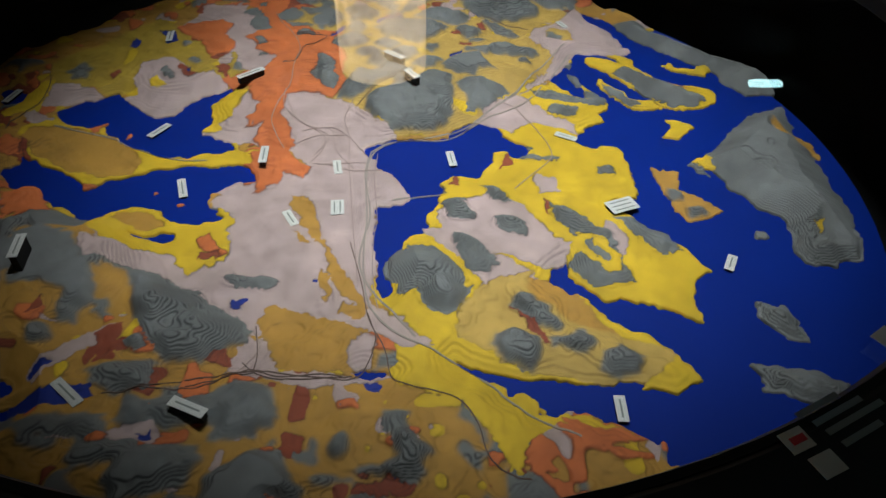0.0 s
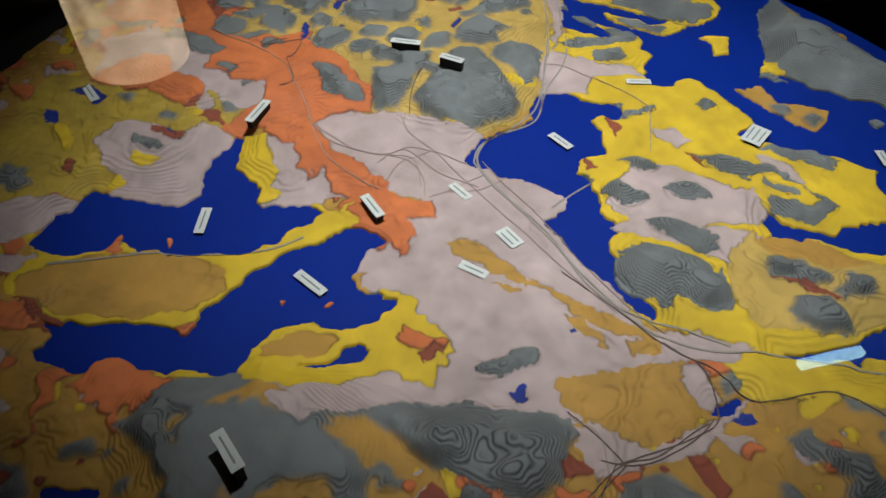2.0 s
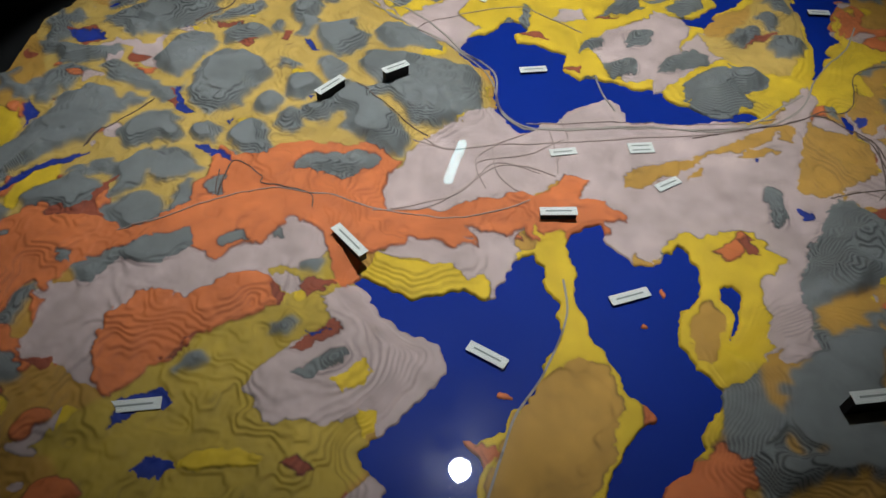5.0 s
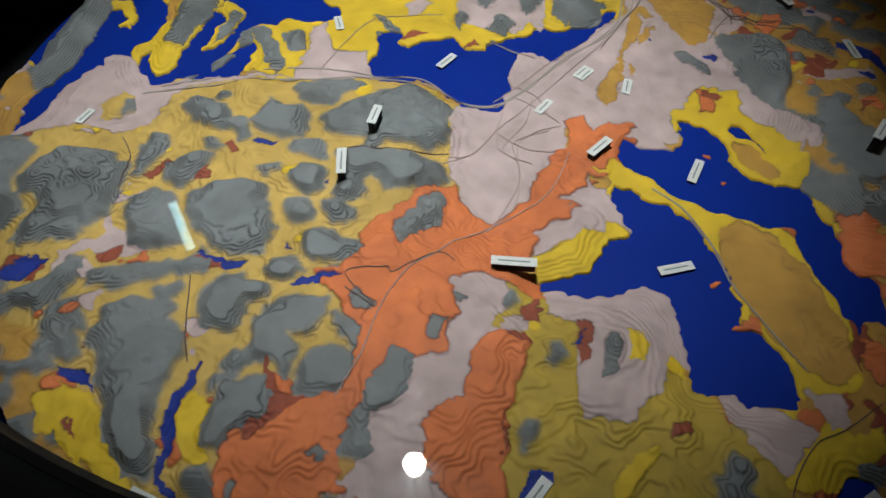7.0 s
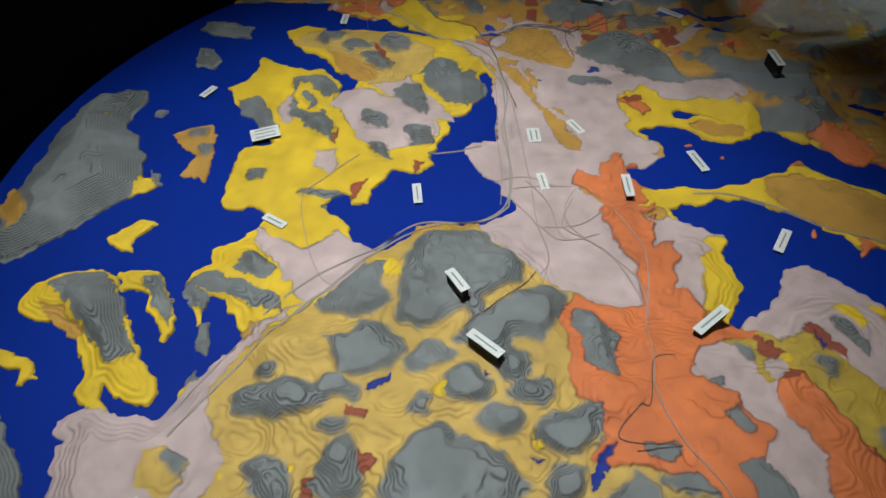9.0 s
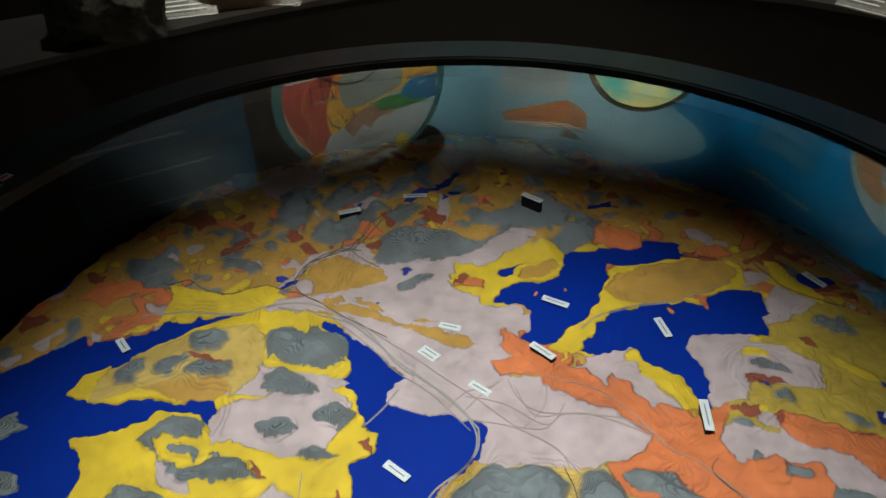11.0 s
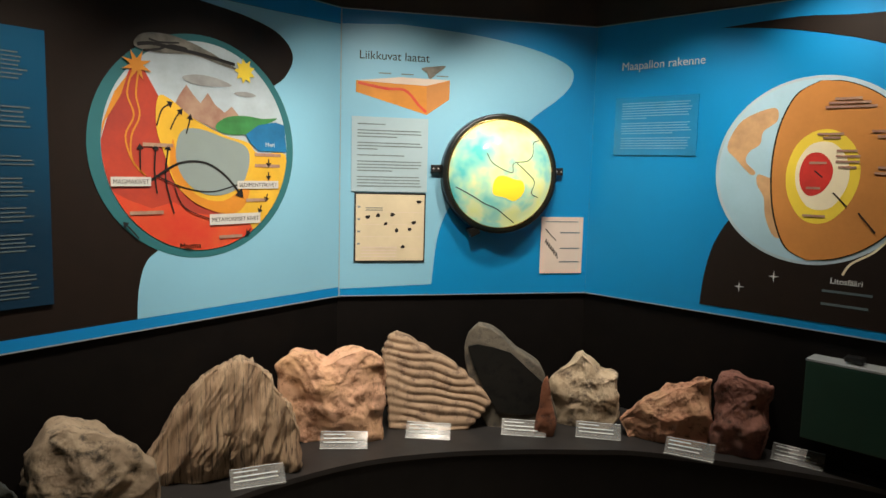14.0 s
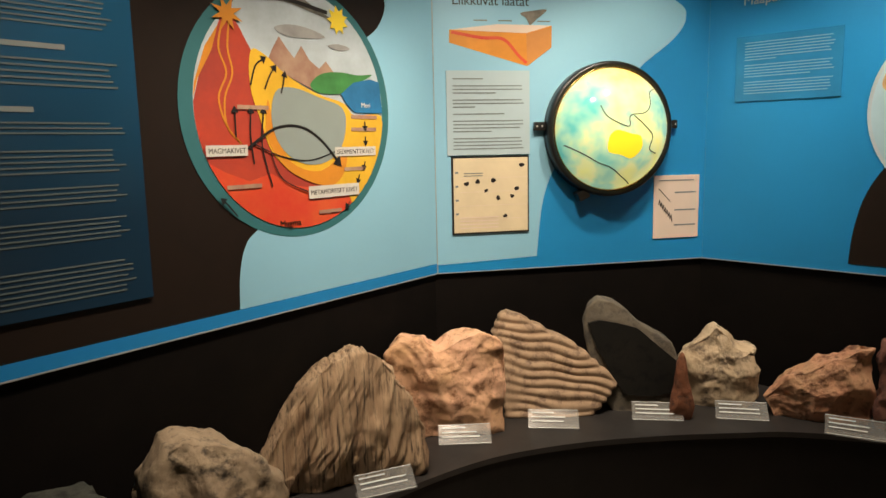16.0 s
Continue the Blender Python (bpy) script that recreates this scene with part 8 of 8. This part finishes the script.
# sloping acrylic name plates in front of the rocks
PLATES = [(-0.596, -1.081), (-0.859, -0.986), (-1.225, -0.868), (-1.635, -0.793), (-1.883, -0.549), (-2.101, -0.212), (-2.222, 0.073), (-2.197, 0.431), (-2.323, 0.811)]
for k, (x, y) in enumerate(PLATES):
    to = math.degrees(math.atan2(0.45 - y, 0.3 - x)) + 90
    np_ob = empty("name_plate", pose(x, y, SHELF_Z, 0, 0, to + random.Random(k).uniform(-9, 9)), "clear acrylic name plate with pale small print", "name plate", "name plates on the bench")
    part("plate", box(0.185, 0.005, 0.074, 0.001, pose(0, 0.0, 0.003, -46)), ACRYLIC, np_ob, "clear sloping plate").visible_shadow = False
    part("foot", box(0.185, 0.05, 0.003, 0.001, pose(0, 0.024, 0)), ACRYLIC, np_ob).visible_shadow = False
    rs = random.Random(k)
    for r in range(3):
        w = 0.15 * (0.55 if r == 0 else rs.uniform(0.75, 1))
        part("text_bar", box(w, 0.0006, 0.0045, 0, pose(-0.08 + w / 2, 0, 0.003, -46) @ pose(0, -0.0032, 0.058 - r * 0.0165)), PALE_INK, np_ob)
    for zz, hh in ((0.001, 0.0015), (0.0715, 0.002)):
        part("edge_line", box(0.183, 0.0006, hh, 0, pose(0, 0, 0.003, -46) @ pose(0, -0.0032, zz)), PALE_INK, np_ob)

# ---- stickers and small print on the table rim ----
RED_INK = material("red ink", (0.55, 0.03, 0.05), 0.6)


def rim_place(r, az):
    return pose(T.x + r * math.cos(radians(az)), T.y + r * math.sin(radians(az)), GLASS_Z + 0.0072, 0, 0, az + 90)


for r, az, red in ((0.6724, -66.0, True), (0.6919, -65.6, False), (0.6480, -55.5, False)):
    ob = empty("rim_label", rim_place(r, az), "white sticker with red print on the black rim" if red else "plain white sticker on the black rim", "label", "rim stickers")
    part("sticker", box(0.0175, 0.0145, 0.0008, 0.0002), WHITE, ob)
    if red:
        part("red_print", box(0.011, 0.005, 0.0003, 0, pose(0.001, 0, 0.0008)), RED_INK, ob, "red printed patch")
text = empty("rim_text", rim_place(0.6722, -62.6), "grey printed text lines on the black rim", "lettering")
for k, (r, shift, length) in enumerate(((-0.013, -0.008, 0.036), (-0.004, 0.0, 0.042), (0.004, 0.006, 0.05), (0.014, 0.0, 0.034))):
    part("text_bar", box(length, 0.0042, 0.0004, 0, pose(shift, -r, 0)), GREY_INK, text)

# ---- name labels on the map ----
# x, y in millimetres from the table's centre, height, turn, length


def map_label(x, y, up, turn, length=0.052, width=0.0125, lines=1):
    x, y = x / 1000, y / 1000
    g = ground_height(x, y)
    ob = empty("map_label", pose(C.x + x, C.y + y, MAP_Z + g, 0, 0, turn), "small white name label standing on the map", "label", "map labels")
    h = max(0.0008, up - g)
    part("block", box(length * 0.94, width * 0.6, h, 0.0003), BLACK, ob, "black block under the label")
    part("plate", box(length, width * 0.92, 0.0009, 0.0003, pose(0, 0, h)), WHITE, ob, "white printed plate")
    for k in range(lines):
        yy = (k - (lines - 1) / 2) * 0.0075
        part("text_bar", box(length * 0.7, 0.0019, 0.0002, 0, pose(0, yy, h + 0.0009)), INK, ob)


map_label(-152, 1, 0.015, 93, 0.040)
map_label(112, 9, 0.003, 99, 0.036)
map_label(-252, -62, 0.003, -71, 0.042)
map_label(-323, 80, 0.003, -120, 0.040)
map_label(-48, -15, 0.004, 100, 0.032)
map_label(-39, -107, 0.006, -84, 0.030, 0.019, 2)
map_label(-97, -128, 0.006, -60, 0.032)
map_label(334, -103, 0.008, 22, 0.040, 0.028, 3)
map_label(446, -208, 0.003, 62, 0.029)
map_label(-209, 216, 0.026, -138, 0.048)
map_label(22, 261, 0.037, -40, 0.042)
map_label(53, 185, 0.043, -56, 0.034)
map_label(270, -419, 0.004, -92, 0.031)
map_label(-381, -232, 0.051, -82, 0.040)
map_label(-387, 381, 0.011, -82, 0.045)
map_label(-582, 177, 0.004, -102, 0.039)
map_label(-268, -410, 0.021, -40, 0.043)
map_label(-143, -436, 0.033, -24, 0.039)
map_label(-186, 612, 0.024, 23, 0.060)
map_label(328, 435, 0.012, -65, 0.028)
map_label(284, 65, 0.005, 150, 0.034)

# ---- roads and railways on the map ----
ROAD_BROWN = material("brown road line", (0.32, 0.23, 0.20), 0.7)
ROAD_GREY = material("grey road line", (0.30, 0.25, 0.21), 0.7)
ROAD_DARK = material("dark road line", (0.10, 0.06, 0.045), 0.7)


def map_road(points, width, mat):
    """A thin raised line draped over the terrain; points in millimetres."""
    line = smooth_line([(x / 1000, y / 1000) for x, y in points], 10)
    bm = ribbon(line, width, -0.0015, 0.0006)
    for v in bm.verts:
        v.co.z += ground_height(v.co.x, v.co.y) + 0.0004
    part("road_line", bm, mat, relief_map)


map_road([(328, 330), (243, 178), (159, 109), (107, 61), (43, 58), (8, 38), (-5, 4), (-5, -58), (1, -138), (1, -228), (66, -330)], 0.0022, ROAD_GREY)
map_road([(-37, 148), (-50, 117), (-38, 61), (-34, 8), (-26, -60), (-16, -143), (-2, -245)], 0.0011, ROAD_BROWN)
map_road([(-9, -2), (-55, -7), (-84, -6)], 0.0011, ROAD_BROWN)
map_road([(-38, 61), (-62, 86), (-94, 87), (-121, 110), (-140, 153), (-148, 180)], 0.0011, ROAD_BROWN)
map_road([(-105, 95), (-76, 63), (-74, 29), (-88, -3)], 0.0011, ROAD_BROWN)
map_road([(-46, 67), (-87, 63), (-117, 40)], 0.0011, ROAD_BROWN)
map_road([(-129, 29), (-158, 98), (-157, 157), (-146, 214), (-144, 266), (-141, 303), (-158, 354), (-187, 401), (-205, 447)], 0.0011, ROAD_BROWN)
map_road([(-115, 365), (-155, 359), (-101, 353), (-123, 319), (-134, 315), (-144, 266), (-165, 259)], 0.0011, ROAD_DARK)
map_road([(-234, 2), (-279, 3), (-338, 28), (-381, 56), (-415, 69), (-447, 80), (-483, 92)], 0.0022, ROAD_GREY)
map_road([(263, 418), (218, 430), (180, 464)], 0.0011, ROAD_DARK)
map_road([(8, 470), (-34, 499), (-80, 525)], 0.0011, ROAD_DARK)
map_road([(102, -72), (69, -77), (32, -87)], 0.0022, ROAD_GREY)
map_road([(-4, 28), (-8, -32), (4, -116), (0, -165), (5, -242), (17, -289), (46, -325), (98, -355), (140, -388), (176, -425), (225, -453)], 0.0022, ROAD_GREY)
map_road([(6, 24), (5, -38), (13, -120), (11, -165), (15, -238), (24, -288)], 0.0011, ROAD_BROWN)
map_road([(-152, 199), (-145, 144), (-105, 94), (-69, 64), (-84, 14)], 0.0011, ROAD_BROWN)
map_road([(-40, 161), (-49, 115), (-37, 63), (-9, 18)], 0.0011, ROAD_BROWN)
map_road([(-65, -6), (-27, -23), (15, -17)], 0.0011, ROAD_BROWN)
map_road([(-111, 77), (-69, 84), (-53, 25), (-25, -18)], 0.0011, ROAD_BROWN)
map_road([(-108, -310), (-99, -349), (-98, -377)], 0.0011, ROAD_DARK)
map_road([(-112, -362), (-85, -384), (-35, -388), (2, -378)], 0.0011, ROAD_DARK)
map_road([(-98, -377), (-138, -389), (-159, -400)], 0.0011, ROAD_DARK)
map_road([(13, -295), (22, -322), (35, -350), (44, -382), (66, -395), (107, -409), (127, -438), (139, -481), (173, -500)], 0.0011, ROAD_DARK)
map_road([(322, 360), (241, 225), (145, 103), (89, 66), (24, 53), (-4, 28)], 0.0022, ROAD_GREY)
map_road([(-104, -372), (-79, -378), (-32, -386), (1, -382), (17, -363), (24, -332), (13, -298), (2, -244), (-17, -173)], 0.0011, ROAD_DARK)
map_road([(-201, -403), (-157, -402), (-124, -383), (-104, -372)], 0.0011, ROAD_DARK)
map_road([(-109, -318), (-98, -343), (-114, -375)], 0.0011, ROAD_BROWN)
map_road([(-545, 239), (-530, 203), (-526, 157), (-538, 123), (-548, 76)], 0.0011, ROAD_DARK)
map_road([(-7, -380), (-69, -384), (-99, -375), (-135, -382), (-188, -399), (-236, -410)], 0.0011, ROAD_DARK)
map_road([(240, 225), (220, 190), (192, 161), (129, 76)], 0.0022, ROAD_GREY)
map_road([(254, 51), (234, 108), (213, 151), (194, 166)], 0.0011, ROAD_BROWN)
map_road([(254, 51), (256, 12), (225, -29), (196, -64)], 0.0011, ROAD_BROWN)
map_road([(-33, 143), (-11, 177), (46, 233)], 0.0011, ROAD_DARK)
